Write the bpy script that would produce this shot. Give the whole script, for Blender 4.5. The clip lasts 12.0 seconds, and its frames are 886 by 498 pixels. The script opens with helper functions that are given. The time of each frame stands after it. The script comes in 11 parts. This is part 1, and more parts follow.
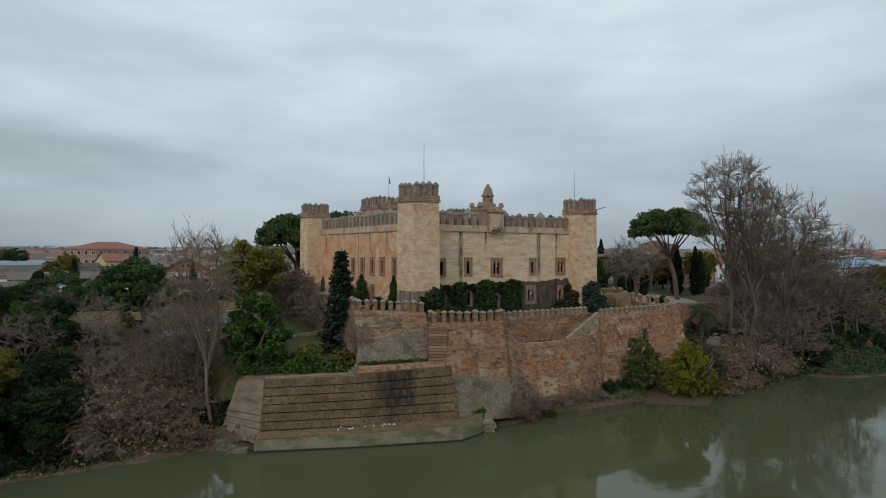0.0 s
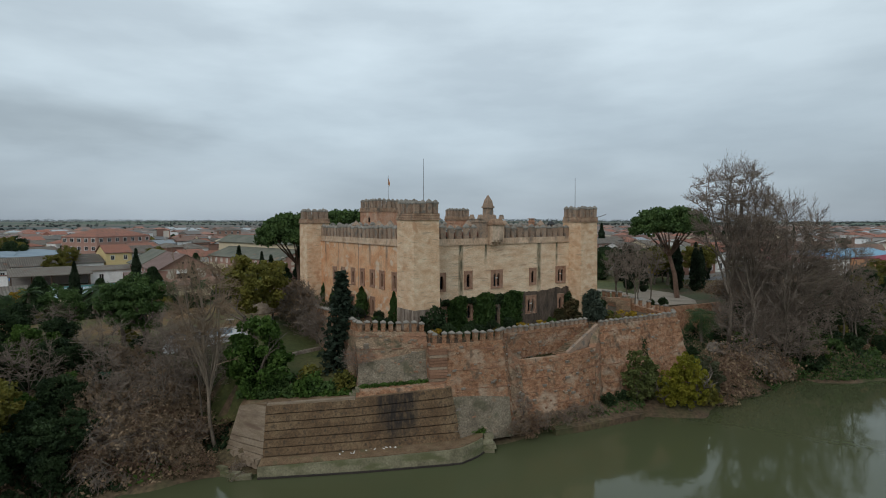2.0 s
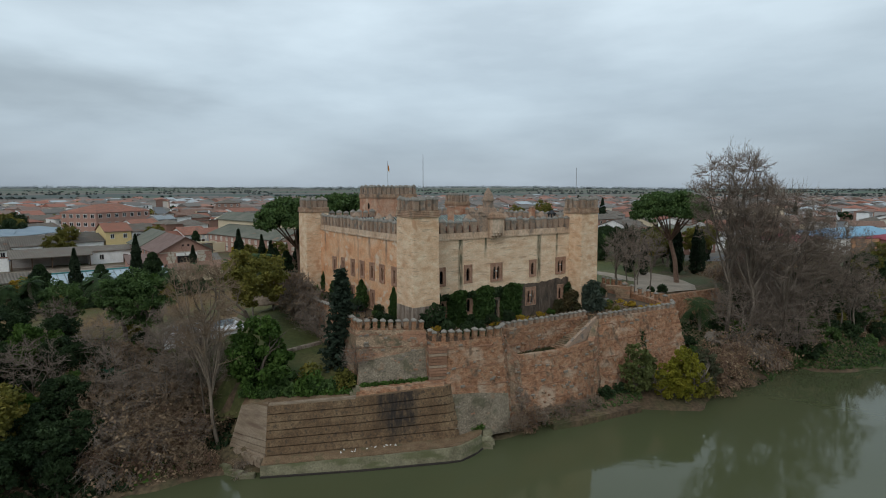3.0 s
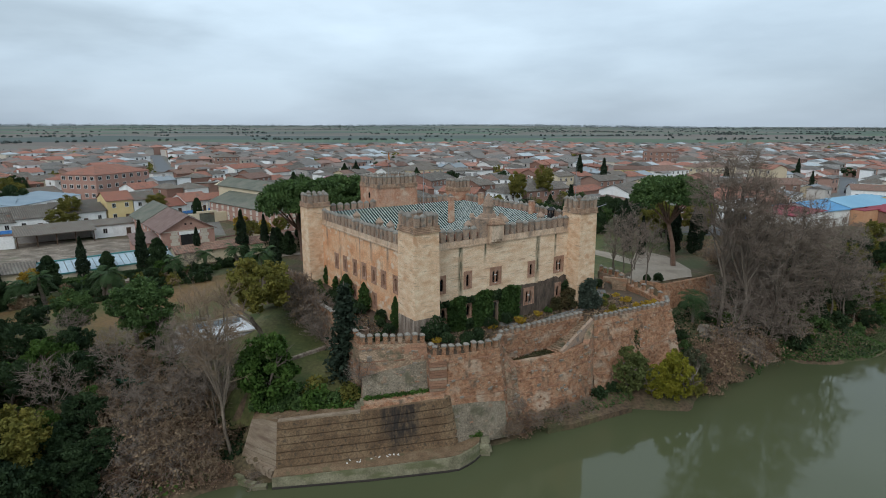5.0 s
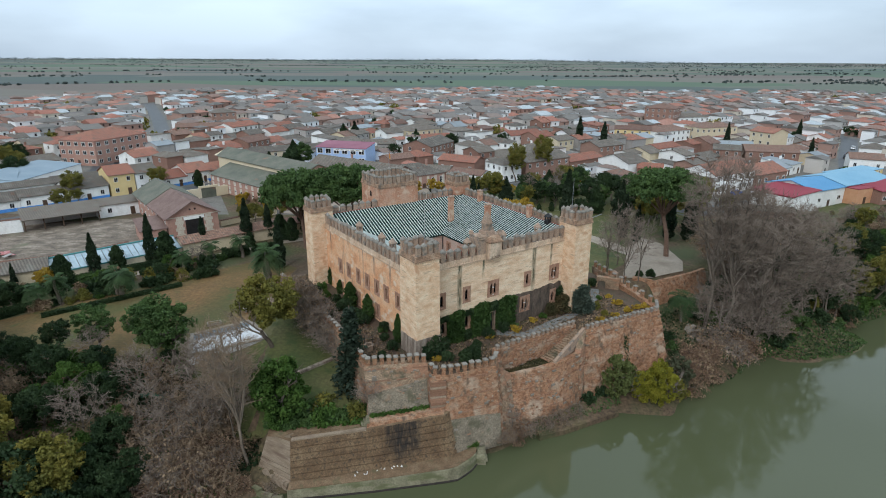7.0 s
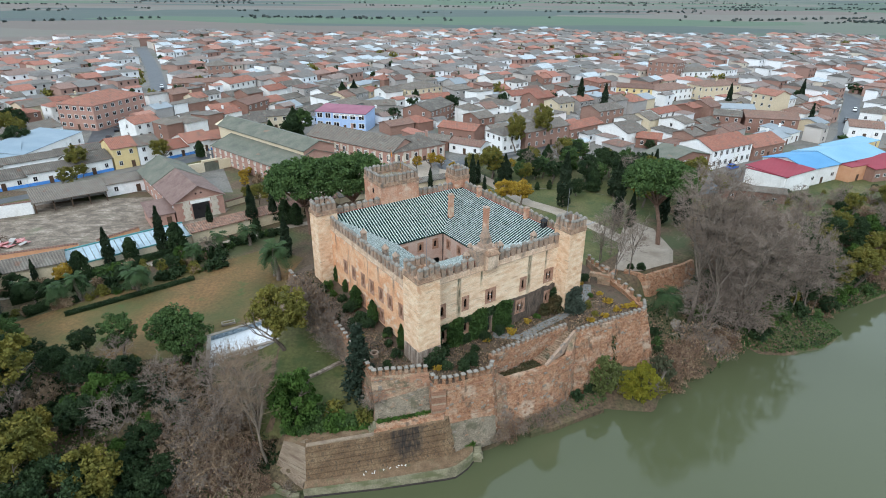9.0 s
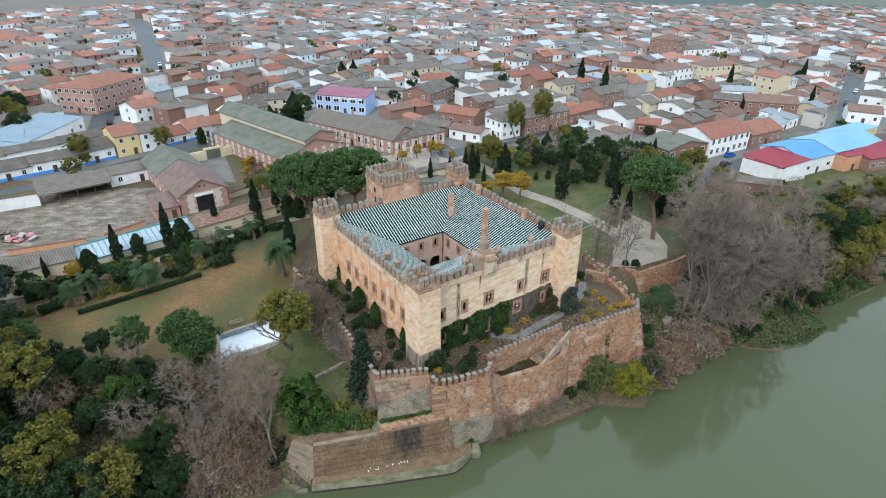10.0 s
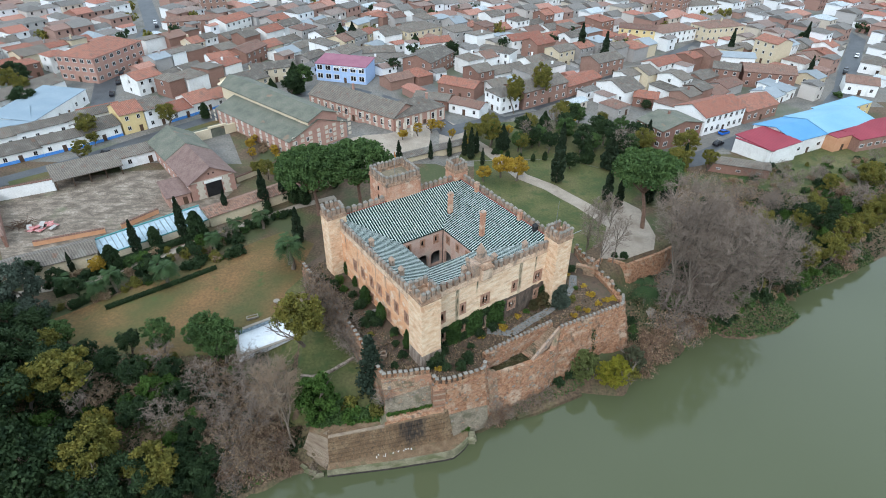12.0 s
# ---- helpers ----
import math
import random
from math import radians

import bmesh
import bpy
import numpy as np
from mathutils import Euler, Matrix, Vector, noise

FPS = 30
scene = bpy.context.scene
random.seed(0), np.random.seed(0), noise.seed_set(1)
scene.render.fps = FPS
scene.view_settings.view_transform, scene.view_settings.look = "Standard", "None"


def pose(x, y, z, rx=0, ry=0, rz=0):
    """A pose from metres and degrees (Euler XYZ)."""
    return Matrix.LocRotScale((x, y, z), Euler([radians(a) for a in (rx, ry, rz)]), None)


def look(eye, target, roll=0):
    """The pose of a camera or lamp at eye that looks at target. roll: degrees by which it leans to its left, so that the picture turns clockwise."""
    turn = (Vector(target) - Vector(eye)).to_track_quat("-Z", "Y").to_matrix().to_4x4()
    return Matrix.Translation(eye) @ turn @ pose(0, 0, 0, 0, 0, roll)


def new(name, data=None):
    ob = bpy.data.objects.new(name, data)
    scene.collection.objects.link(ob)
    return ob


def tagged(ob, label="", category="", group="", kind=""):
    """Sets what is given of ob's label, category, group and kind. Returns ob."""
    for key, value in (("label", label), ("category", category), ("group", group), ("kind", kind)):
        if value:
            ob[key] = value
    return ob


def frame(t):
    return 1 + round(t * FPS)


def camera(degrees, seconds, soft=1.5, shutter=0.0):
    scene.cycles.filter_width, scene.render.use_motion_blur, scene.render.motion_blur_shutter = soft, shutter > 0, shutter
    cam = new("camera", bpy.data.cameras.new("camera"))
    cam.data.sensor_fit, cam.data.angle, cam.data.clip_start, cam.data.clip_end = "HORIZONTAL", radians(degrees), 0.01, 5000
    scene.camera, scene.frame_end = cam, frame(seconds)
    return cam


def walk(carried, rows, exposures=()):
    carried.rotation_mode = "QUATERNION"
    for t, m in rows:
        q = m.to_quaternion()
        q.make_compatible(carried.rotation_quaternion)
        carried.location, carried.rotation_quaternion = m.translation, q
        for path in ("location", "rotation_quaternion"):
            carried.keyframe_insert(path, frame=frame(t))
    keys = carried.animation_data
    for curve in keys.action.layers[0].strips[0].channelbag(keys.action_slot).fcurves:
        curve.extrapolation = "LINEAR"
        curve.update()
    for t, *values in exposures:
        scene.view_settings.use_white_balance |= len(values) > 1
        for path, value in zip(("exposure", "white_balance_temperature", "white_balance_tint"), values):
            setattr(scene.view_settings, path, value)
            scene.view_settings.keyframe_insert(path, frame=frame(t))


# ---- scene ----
cam = camera(75.80, 12.0, soft=1.0)
METRES, EYE, TILT, LEAN, TURN = 1.0, 0.0, 0.0, 0.0, 0.0
ROWS = [
    (0.0, 0.000, 0.000, 20.000, -0.001, 0.058, -0.077),
    (0.5, -0.012, -0.048, 21.583, -0.002, -0.045, -0.110),
    (1.0, -0.009, -0.057, 22.912, -0.006, 0.007, -0.047),
    (1.5, 0.008, 0.095, 24.259, 0.001, -1.029, 0.048),
    (2.0, 0.040, 0.373, 25.710, 0.023, -2.818, 0.097),
    (2.5, 0.082, 0.664, 27.430, 0.052, -4.524, 0.093),
    (3.0, 0.134, 0.909, 29.394, 0.068, -6.184, 0.056),
    (5.0, 0.167, 1.020, 38.842, 0.136, -12.375, -0.026),
    (5.5, 0.092, 1.031, 41.571, 0.112, -13.918, -0.047),
    (6.0, 0.019, 0.965, 44.361, 0.099, -15.384, -0.122),
    (6.5, -0.002, 0.905, 47.321, 0.073, -16.990, -0.179),
    (7.0, -0.039, 0.901, 50.468, 0.068, -18.638, -0.225),
    (9.0, -0.322, 0.834, 62.799, 0.048, -25.084, -0.443),
    (9.5, -0.387, 0.807, 66.058, 0.039, -26.688, -0.488),
    (10.0, -0.473, 0.739, 69.319, 0.037, -28.239, -0.531),
    (10.5, -0.553, 0.663, 72.572, 0.038, -29.767, -0.586),
    (11.0, -0.644, 0.644, 75.940, 0.041, -31.301, -0.626),
    (11.5, -0.724, 0.572, 79.368, 0.038, -32.817, -0.651),
    (12.0, -0.799, 0.445, 82.824, 0.019, -34.320, -0.682),
]
walk(cam, [(t, pose(0, 0, EYE, TILT, LEAN, TURN) @ pose(METRES * x, METRES * y, METRES * z, 90 + pitch, roll, yaw)) for t, x, y, z, yaw, pitch, roll in ROWS],
     exposures=[(0.0, -0.48, 6450, 10), (3.0, -0.36, 6350, 10), (5.0, -0.02, 6150, 10), (7.0, 0.32, 6050, 10), (9.0, 0.78, 5950, 10), (12.0, 0.84, 5850, 10)])
# ---- daylight: a closed overcast sky ----
world = bpy.data.worlds.new("overcast_sky")
scene.world = world
world.use_nodes = True
wn, wl = world.node_tree.nodes, world.node_tree.links
wn.clear()
w_out = wn.new("ShaderNodeOutputWorld")
w_bg = wn.new("ShaderNodeBackground")
w_sky = wn.new("ShaderNodeTexSky")
w_sky.sky_type, w_sky.sun_disc = "NISHITA", False
w_sky.sun_elevation, w_sky.sun_rotation = radians(38), radians(200)
w_co = wn.new("ShaderNodeTexCoord")
w_sep = wn.new("ShaderNodeSeparateXYZ")
wl.new(w_co.outputs["Generated"], w_sep.inputs[0])
w_ramp = wn.new("ShaderNodeValToRGB")      # cloud grey by height over the horizon
w_ramp.color_ramp.elements[0].position, w_ramp.color_ramp.elements[0].color = 0.0, (0.475, 0.56, 0.635, 1)
w_ramp.color_ramp.elements[1].position, w_ramp.color_ramp.elements[1].color = 0.5, (0.96, 1.10, 1.17, 1)
mid = w_ramp.color_ramp.elements.new(0.16)
mid.color = (0.69, 0.82, 0.90, 1)
wl.new(w_sep.outputs["Z"], w_ramp.inputs[0])
w_map = wn.new("ShaderNodeMapping")        # cloud banks lie flat along the horizon
w_map.inputs["Scale"].default_value = (1.3, 1.3, 5.0)
wl.new(w_co.outputs["Generated"], w_map.inputs[0])
w_noise = wn.new("ShaderNodeTexNoise")
w_noise.inputs["Scale"].default_value, w_noise.inputs["Detail"].default_value = 2.2, 6.0
w_noise.inputs["Roughness"].default_value = 0.5
wl.new(w_map.outputs[0], w_noise.inputs["Vector"])
w_cr = wn.new("ShaderNodeValToRGB")
w_cr.color_ramp.elements[0].position, w_cr.color_ramp.elements[0].color = 0.34, (0.80, 0.81, 0.83, 1)
w_cr.color_ramp.elements[1].position, w_cr.color_ramp.elements[1].color = 0.66, (1.16, 1.155, 1.15, 1)
wl.new(w_noise.outputs["Fac"], w_cr.inputs[0])
w_mul = wn.new("ShaderNodeMix")
w_mul.data_type, w_mul.blend_type = "RGBA", "MULTIPLY"
w_mul.inputs["Factor"].default_value = 0.75
w_dot = wn.new("ShaderNodeVectorMath")     # the cloud is thinner, and brighter, towards the hidden sun
w_dot.operation = "DOT_PRODUCT"
wl.new(w_co.outputs["Generated"], w_dot.inputs[0])
w_dot.inputs[1].default_value = (-0.08, 0.86, 0.50)
w_thin = wn.new("ShaderNodeMapRange")
w_thin.inputs["From Min"].default_value, w_thin.inputs["From Max"].default_value = 0.55, 1.0
w_thin.inputs["To Min"].default_value, w_thin.inputs["To Max"].default_value = 0.86, 1.13
wl.new(w_dot.outputs["Value"], w_thin.inputs["Value"])
w_lit = wn.new("ShaderNodeVectorMath")
w_lit.operation = "SCALE"
wl.new(w_ramp.outputs[0], w_lit.inputs[0])
wl.new(w_thin.outputs[0], w_lit.inputs["Scale"])
w_off = wn.new("ShaderNodeVectorMath")     # one low dark bank of cloud over the western plain
w_off.operation = "SUBTRACT"
wl.new(w_co.outputs["Generated"], w_off.inputs[0])
w_off.inputs[1].default_value = (-0.56, 0.81, 0.145)
w_flat = wn.new("ShaderNodeVectorMath")
w_flat.operation = "MULTIPLY"
wl.new(w_off.outputs[0], w_flat.inputs[0])
w_flat.inputs[1].default_value = (4.2, 4.2, 19.0)
w_len = wn.new("ShaderNodeVectorMath")
w_len.operation = "LENGTH"
wl.new(w_flat.outputs[0], w_len.inputs[0])
w_rag = wn.new("ShaderNodeMath")
w_rag.operation = "MULTIPLY_ADD"
wl.new(w_noise.outputs["Fac"], w_rag.inputs[0])
w_rag.inputs[1].default_value = 1.6
wl.new(w_len.outputs["Value"], w_rag.inputs[2])
w_bank = wn.new("ShaderNodeMapRange")
w_bank.interpolation_type = "SMOOTHSTEP"
w_bank.inputs["From Min"].default_value, w_bank.inputs["From Max"].default_value = 1.0, 2.0
w_bank.inputs["To Min"].default_value, w_bank.inputs["To Max"].default_value = 0.78, 1.0
wl.new(w_rag.outputs[0], w_bank.inputs["Value"])
w_lit2 = wn.new("ShaderNodeVectorMath")
w_lit2.operation = "SCALE"
wl.new(w_lit.outputs[0], w_lit2.inputs[0])
wl.new(w_bank.outputs[0], w_lit2.inputs["Scale"])
wl.new(w_lit2.outputs[0], w_mul.inputs["A"])
wl.new(w_cr.outputs[0], w_mul.inputs["B"])
w_dim = wn.new("ShaderNodeMix")
w_dim.data_type, w_dim.blend_type = "RGBA", "MULTIPLY"
w_dim.inputs["Factor"].default_value = 1.0
w_dim.inputs["B"].default_value = (0.1, 0.1, 0.1, 1)
wl.new(w_sky.outputs[0], w_dim.inputs["A"])
w_mix = wn.new("ShaderNodeMix")            # little blue comes through the cloud
w_mix.data_type = "RGBA"
w_mix.inputs["Factor"].default_value = 0.93
wl.new(w_dim.outputs["Result"], w_mix.inputs["A"])
wl.new(w_mul.outputs["Result"], w_mix.inputs["B"])
wl.new(w_mix.outputs["Result"], w_bg.inputs["Color"])
w_bg.inputs["Strength"].default_value = 1.0
wl.new(w_bg.outputs[0], w_out.inputs[0])

sun_data = bpy.data.lights.new("sun", "SUN")
sun_data.energy, sun_data.angle, sun_data.color = 1.1, radians(22), (1.0, 0.97, 0.93)
sun = new("sun", sun_data)
sun.matrix_world = look((-22, -60, 52), (0, 0, 0))
# ---- materials ----
def material(name, colours, scale=1.0, stretch=(1, 1, 1), rough=0.85, bump=0.3, bump_scale=12.0, fine=0.35, per_object=0.0, per_island=False,
             stain=None, stain_scale=0.15, stain_stretch=(1, 1, 1), stain_cut=(0.5, 0.65), stain2=None, stain2_scale=0.5, stain2_stretch=(1, 1, 1), stain2_cut=(0.55, 0.65), metal=0.0, spec=0.3, waves=None, translucent=0.0, stones=None):
    """A weathered surface: colours mixed by large noise, finer grain over them, stains with their own shape and a relief."""
    m = bpy.data.materials.new(name)
    m.use_nodes = True
    nt = m.node_tree
    n, l = nt.nodes, nt.links
    b = n["Principled BSDF"]
    b.inputs["Roughness"].default_value, b.inputs["Metallic"].default_value = rough, metal
    b.inputs["Specular IOR Level"].default_value = spec
    geo = n.new("ShaderNodeNewGeometry")

    def noise_at(sc, st, detail=5.0):
        mp = n.new("ShaderNodeMapping")
        mp.inputs["Scale"].default_value = [sc * s for s in st]
        l.new(geo.outputs["Position"], mp.inputs[0])
        t = n.new("ShaderNodeTexNoise")
        t.inputs["Scale"].default_value, t.inputs["Detail"].default_value = 1.0, detail
        l.new(mp.outputs[0], t.inputs["Vector"])
        return t.outputs["Fac"]

    ramp = n.new("ShaderNodeValToRGB")
    els = ramp.color_ramp.elements
    while len(els) < len(colours):
        els.new(0.5)
    count = max(1, len(colours) - 1)
    for i, c in enumerate(colours):
        lo, hi = (0.0, 1.0) if (per_object or per_island) else (0.3, 0.7)
        els[i].position, els[i].color = lo + (hi - lo) * i / count, (*c, 1)
    if per_island:
        ramp.color_ramp.interpolation = "CONSTANT"
        for i in range(len(colours)):
            els[i].position = i / len(colours)
        l.new(geo.outputs["Random Per Island"], ramp.inputs[0])
    elif per_object:
        info = n.new("ShaderNodeObjectInfo")
        add = n.new("ShaderNodeMath")
        add.operation = "MULTIPLY_ADD"
        l.new(info.outputs["Random"], add.inputs[0])
        add.inputs[1].default_value = per_object
        sub = n.new("ShaderNodeMath")
        sub.operation = "MULTIPLY_ADD"
        l.new(noise_at(scale, stretch), sub.inputs[0])
        sub.inputs[1].default_value = 1.6 * (1 - per_object)
        sub.inputs[2].default_value = -0.3 * (1 - per_object)
        l.new(sub.outputs[0], add.inputs[2])
        l.new(add.outputs[0], ramp.inputs[0])
    else:
        l.new(noise_at(scale, stretch), ramp.inputs[0])
    colour = ramp.outputs[0]
    if fine:
        fr = n.new("ShaderNodeValToRGB")
        fr.color_ramp.elements[0].position, fr.color_ramp.elements[1].position = 0.3, 0.7
        fr.color_ramp.elements[0].color = (1 - fine, 1 - fine, 1 - fine, 1)
        fr.color_ramp.elements[1].color = (1 + fine * 0.6, 1 + fine * 0.6, 1 + fine * 0.6, 1)
        l.new(noise_at(scale * 7 + 1.3, stretch, 8.0), fr.inputs[0])
        mx = n.new("ShaderNodeMix")
        mx.data_type, mx.blend_type = "RGBA", "MULTIPLY"
        mx.inputs["Factor"].default_value = 1.0
        l.new(colour, mx.inputs["A"])
        l.new(fr.outputs[0], mx.inputs["B"])
        colour = mx.outputs["Result"]
    for tint, t_scale, t_stretch, t_cut in ((stain, stain_scale, stain_stretch, stain_cut), (stain2, stain2_scale, stain2_stretch, stain2_cut)):
        if not tint:
            continue
        sr = n.new("ShaderNodeValToRGB")
        sr.color_ramp.elements[0].position, sr.color_ramp.elements[1].position = t_cut
        sr.color_ramp.elements[0].color, sr.color_ramp.elements[1].color = (0, 0, 0, 1), (0.85, 0.85, 0.85, 1)
        l.new(noise_at(t_scale, t_stretch, 7.0), sr.inputs[0])
        mx = n.new("ShaderNodeMix")
        mx.data_type = "RGBA"
        l.new(sr.outputs[0], mx.inputs["Factor"])
        l.new(colour, mx.inputs["A"])
        mx.inputs["B"].default_value = (*tint, 1)
        colour = mx.outputs["Result"]
    height = noise_at(bump_scale, (1, 1, 1), 6.0)
    if waves:                                # courses or tile rows: direction, spacing, depth of colour
        direction, spacing, depth = waves
        dot = n.new("ShaderNodeVectorMath")
        dot.operation = "DOT_PRODUCT"
        l.new(geo.outputs["Position"], dot.inputs[0])
        dot.inputs[1].default_value = direction
        mul = n.new("ShaderNodeMath")
        mul.operation = "MULTIPLY"
        mul.inputs[1].default_value = 2 * math.pi / spacing
        along_ = dot.outputs["Value"]
        if direction[2] > 0.5:               # courses of old walls do not run true
            wob = n.new("ShaderNodeMath")
            wob.operation = "MULTIPLY_ADD"
            wob.inputs[1].default_value = spacing * 1.1
            l.new(noise_at(0.3, (1, 1, 1), 2.0), wob.inputs[0])
            l.new(along_, wob.inputs[2])
            along_ = wob.outputs[0]
        l.new(along_, mul.inputs[0])
        sn = n.new("ShaderNodeMath")
        sn.operation = "SINE"
        l.new(mul.outputs[0], sn.inputs[0])
        mad = n.new("ShaderNodeMath")
        mad.operation = "MULTIPLY_ADD"
        mad.inputs[1].default_value, mad.inputs[2].default_value = 0.5, 0.5
        l.new(sn.outputs[0], mad.inputs[0])
        dk = n.new("ShaderNodeMix")
        dk.data_type, dk.blend_type = "RGBA", "MULTIPLY"
        l.new(mad.outputs[0], dk.inputs["Factor"])
        l.new(colour, dk.inputs["A"])
        dk.inputs["B"].default_value = (1 - depth, 1 - depth, 1 - depth, 1)
        colour = dk.outputs["Result"]
        hm = n.new("ShaderNodeMath")
        hm.operation = "SUBTRACT"
        soft_ = n.new("ShaderNodeMath")
        soft_.operation = "MULTIPLY"
        soft_.inputs[1].default_value = min(1.0, depth * 2.5)
        l.new(mad.outputs[0], soft_.inputs[0])
        l.new(height, hm.inputs[0])
        l.new(soft_.outputs[0], hm.inputs[1])
        height = hm.outputs[0]
    if stones:                               # single stones in mortar: width, height, depth of colour
        sw, sh, depth = stones
        mp = n.new("ShaderNodeMapping")
        mp.inputs["Scale"].default_value = (1 / sw, 1 / sw, 1 / sh)
        l.new(geo.outputs["Position"], mp.inputs[0])
        cell = n.new("ShaderNodeTexVoronoi")
        cell.inputs["Scale"].default_value = 1.0
        l.new(mp.outputs[0], cell.inputs["Vector"])
        edge = n.new("ShaderNodeTexVoronoi")
        edge.feature = "DISTANCE_TO_EDGE"
        edge.inputs["Scale"].default_value = 1.0
        l.new(mp.outputs[0], edge.inputs["Vector"])
        tone = n.new("ShaderNodeMapRange")
        tone.inputs["To Min"].default_value, tone.inputs["To Max"].default_value = 1 - depth, 1 + depth * 0.8
        l.new(cell.outputs["Color"], tone.inputs["Value"])
        joint = n.new("ShaderNodeMapRange")
        joint.inputs["From Max"].default_value = 0.12
        joint.inputs["To Min"].default_value, joint.inputs["To Max"].default_value = 1 - depth * 1.1, 1.0
        l.new(edge.outputs["Distance"], joint.inputs["Value"])
        pr = n.new("ShaderNodeMath")
        pr.operation = "MULTIPLY"
        l.new(tone.outputs[0], pr.inputs[0])
        l.new(joint.outputs[0], pr.inputs[1])
        sc_ = n.new("ShaderNodeVectorMath")
        sc_.operation = "SCALE"
        l.new(colour, sc_.inputs[0])
        l.new(pr.outputs[0], sc_.inputs["Scale"])
        colour = sc_.outputs["Vector"]
        hs = n.new("ShaderNodeMath")
        hs.operation = "MULTIPLY_ADD"
        hs.inputs[1].default_value = 0.8
        l.new(joint.outputs[0], hs.inputs[0])
        l.new(height, hs.inputs[2])
        height = hs.outputs[0]
    l.new(colour, b.inputs["Base Color"])
    if bump:
        bp = n.new("ShaderNodeBump")
        bp.inputs["Strength"].default_value, bp.inputs["Distance"].default_value = bump, 0.08
        l.new(height, bp.inputs["Height"])
        l.new(bp.outputs[0], b.inputs["Normal"])
    if translucent:
        tr = n.new("ShaderNodeBsdfTranslucent")
        l.new(colour, tr.inputs["Color"])
        ms = n.new("ShaderNodeMixShader")
        ms.inputs[0].default_value = translucent
        l.new(b.outputs[0], ms.inputs[1])
        l.new(tr.outputs[0], ms.inputs[2])
        l.new(ms.outputs[0], n["Material Output"].inputs["Surface"])
    return m


# ---- mesh tools ----
class Form:
    """Collects the corners and faces of one mesh."""

    def __init__(self):
        self.v, self.f = [], []

    def quad(self, a, b, c, d):
        i = len(self.v)
        self.v += [tuple(a), tuple(b), tuple(c), tuple(d)]
        self.f.append((i, i + 1, i + 2, i + 3))

    def poly(self, pts):
        i = len(self.v)
        self.v += [tuple(p) for p in pts]
        self.f.append(tuple(range(i, i + len(pts))))

    def hexa(self, low, high):
        """A solid between two four-cornered rings, counter-clockwise from above."""
        i = len(self.v)
        self.v += [tuple(p) for p in low] + [tuple(p) for p in high]
        self.f += [(i + 3, i + 2, i + 1, i), (i + 4, i + 5, i + 6, i + 7)]
        for k in range(4):
            j = (k + 1) % 4
            self.f.append((i + k, i + j, i + 4 + j, i + 4 + k))

    def box(self, x0, x1, y0, y1, z0, z1, taper=0.0):
        t = taper
        self.hexa([(x0, y0, z0), (x1, y0, z0), (x1, y1, z0), (x0, y1, z0)],
                  [(x0 + t, y0 + t, z1), (x1 - t, y0 + t, z1), (x1 - t, y1 - t, z1), (x0 + t, y1 - t, z1)])

    def ring_stack(self, rings, cap=True):
        """Skins a stack of rings of equal count."""
        i, k = len(self.v), len(rings[0])
        for r in rings:
            self.v += [tuple(p) for p in r]
        for s in range(len(rings) - 1):
            for j in range(k):
                q = (j + 1) % k
                self.f.append((i + s * k + j, i + s * k + q, i + (s + 1) * k + q, i + (s + 1) * k + j))
        if cap:
            self.f.append(tuple(i + j for j in reversed(range(k))))
            self.f.append(tuple(i + (len(rings) - 1) * k + j for j in range(k)))

    def cylinder(self, x, y, z0, z1, r0, r1=None, sides=8, steps=1):
        r1 = r0 if r1 is None else r1
        rings = []
        for s in range(steps + 1):
            f = s / steps
            r = r0 + (r1 - r0) * f
            rings.append([(x + r * math.cos(2 * math.pi * j / sides), y + r * math.sin(2 * math.pi * j / sides), z0 + (z1 - z0) * f) for j in range(sides)])
        self.ring_stack(rings)

    def tube(self, pts, radii, sides=5):
        """A tapered limb along a line of points."""
        rings = []
        for i, p in enumerate(pts):
            p = Vector(p)
            d = (Vector(pts[min(i + 1, len(pts) - 1)]) - Vector(pts[max(i - 1, 0)])).normalized()
            s = d.cross(Vector((0.3, 0.9, 0.2))).normalized()
            t = d.cross(s)
            rings.append([p + (s * math.cos(2 * math.pi * j / sides) + t * math.sin(2 * math.pi * j / sides)) * radii[i] for j in range(sides)])
        self.ring_stack(rings, cap=False)

    def mesh(self, name):
        me = bpy.data.meshes.new(name)
        me.from_pydata(self.v, [], self.f)
        me.update()
        return me


def part(name, form, mat, parent, label="", at=None, flat=True):
    """Links one mesh object under a thing or part. form is a Form, or a mesh to share."""
    me = form if isinstance(form, bpy.types.Mesh) else form.mesh(name)
    if mat and not me.materials:
        me.materials.append(mat)
    ob = new(name, me)
    ob.parent = parent
    if at is not None:
        ob.matrix_basis = at
    if label:
        ob["label"] = label
    return ob


def thing(name, m, label, category, group="", kind=""):
    ob = new(name)
    ob.empty_display_size = 0.2
    ob.matrix_basis = m
    return tagged(ob, label, category, group, kind)


def solid(name, form, mat, label, category, group="", kind="structure"):
    me = form.mesh(name)
    me.materials.append(mat)
    return tagged(new(name, me), label, category, group, kind)


def rnd(a, b):
    return random.uniform(a, b)


def lerp(a, b, f):
    return a + (b - a) * f


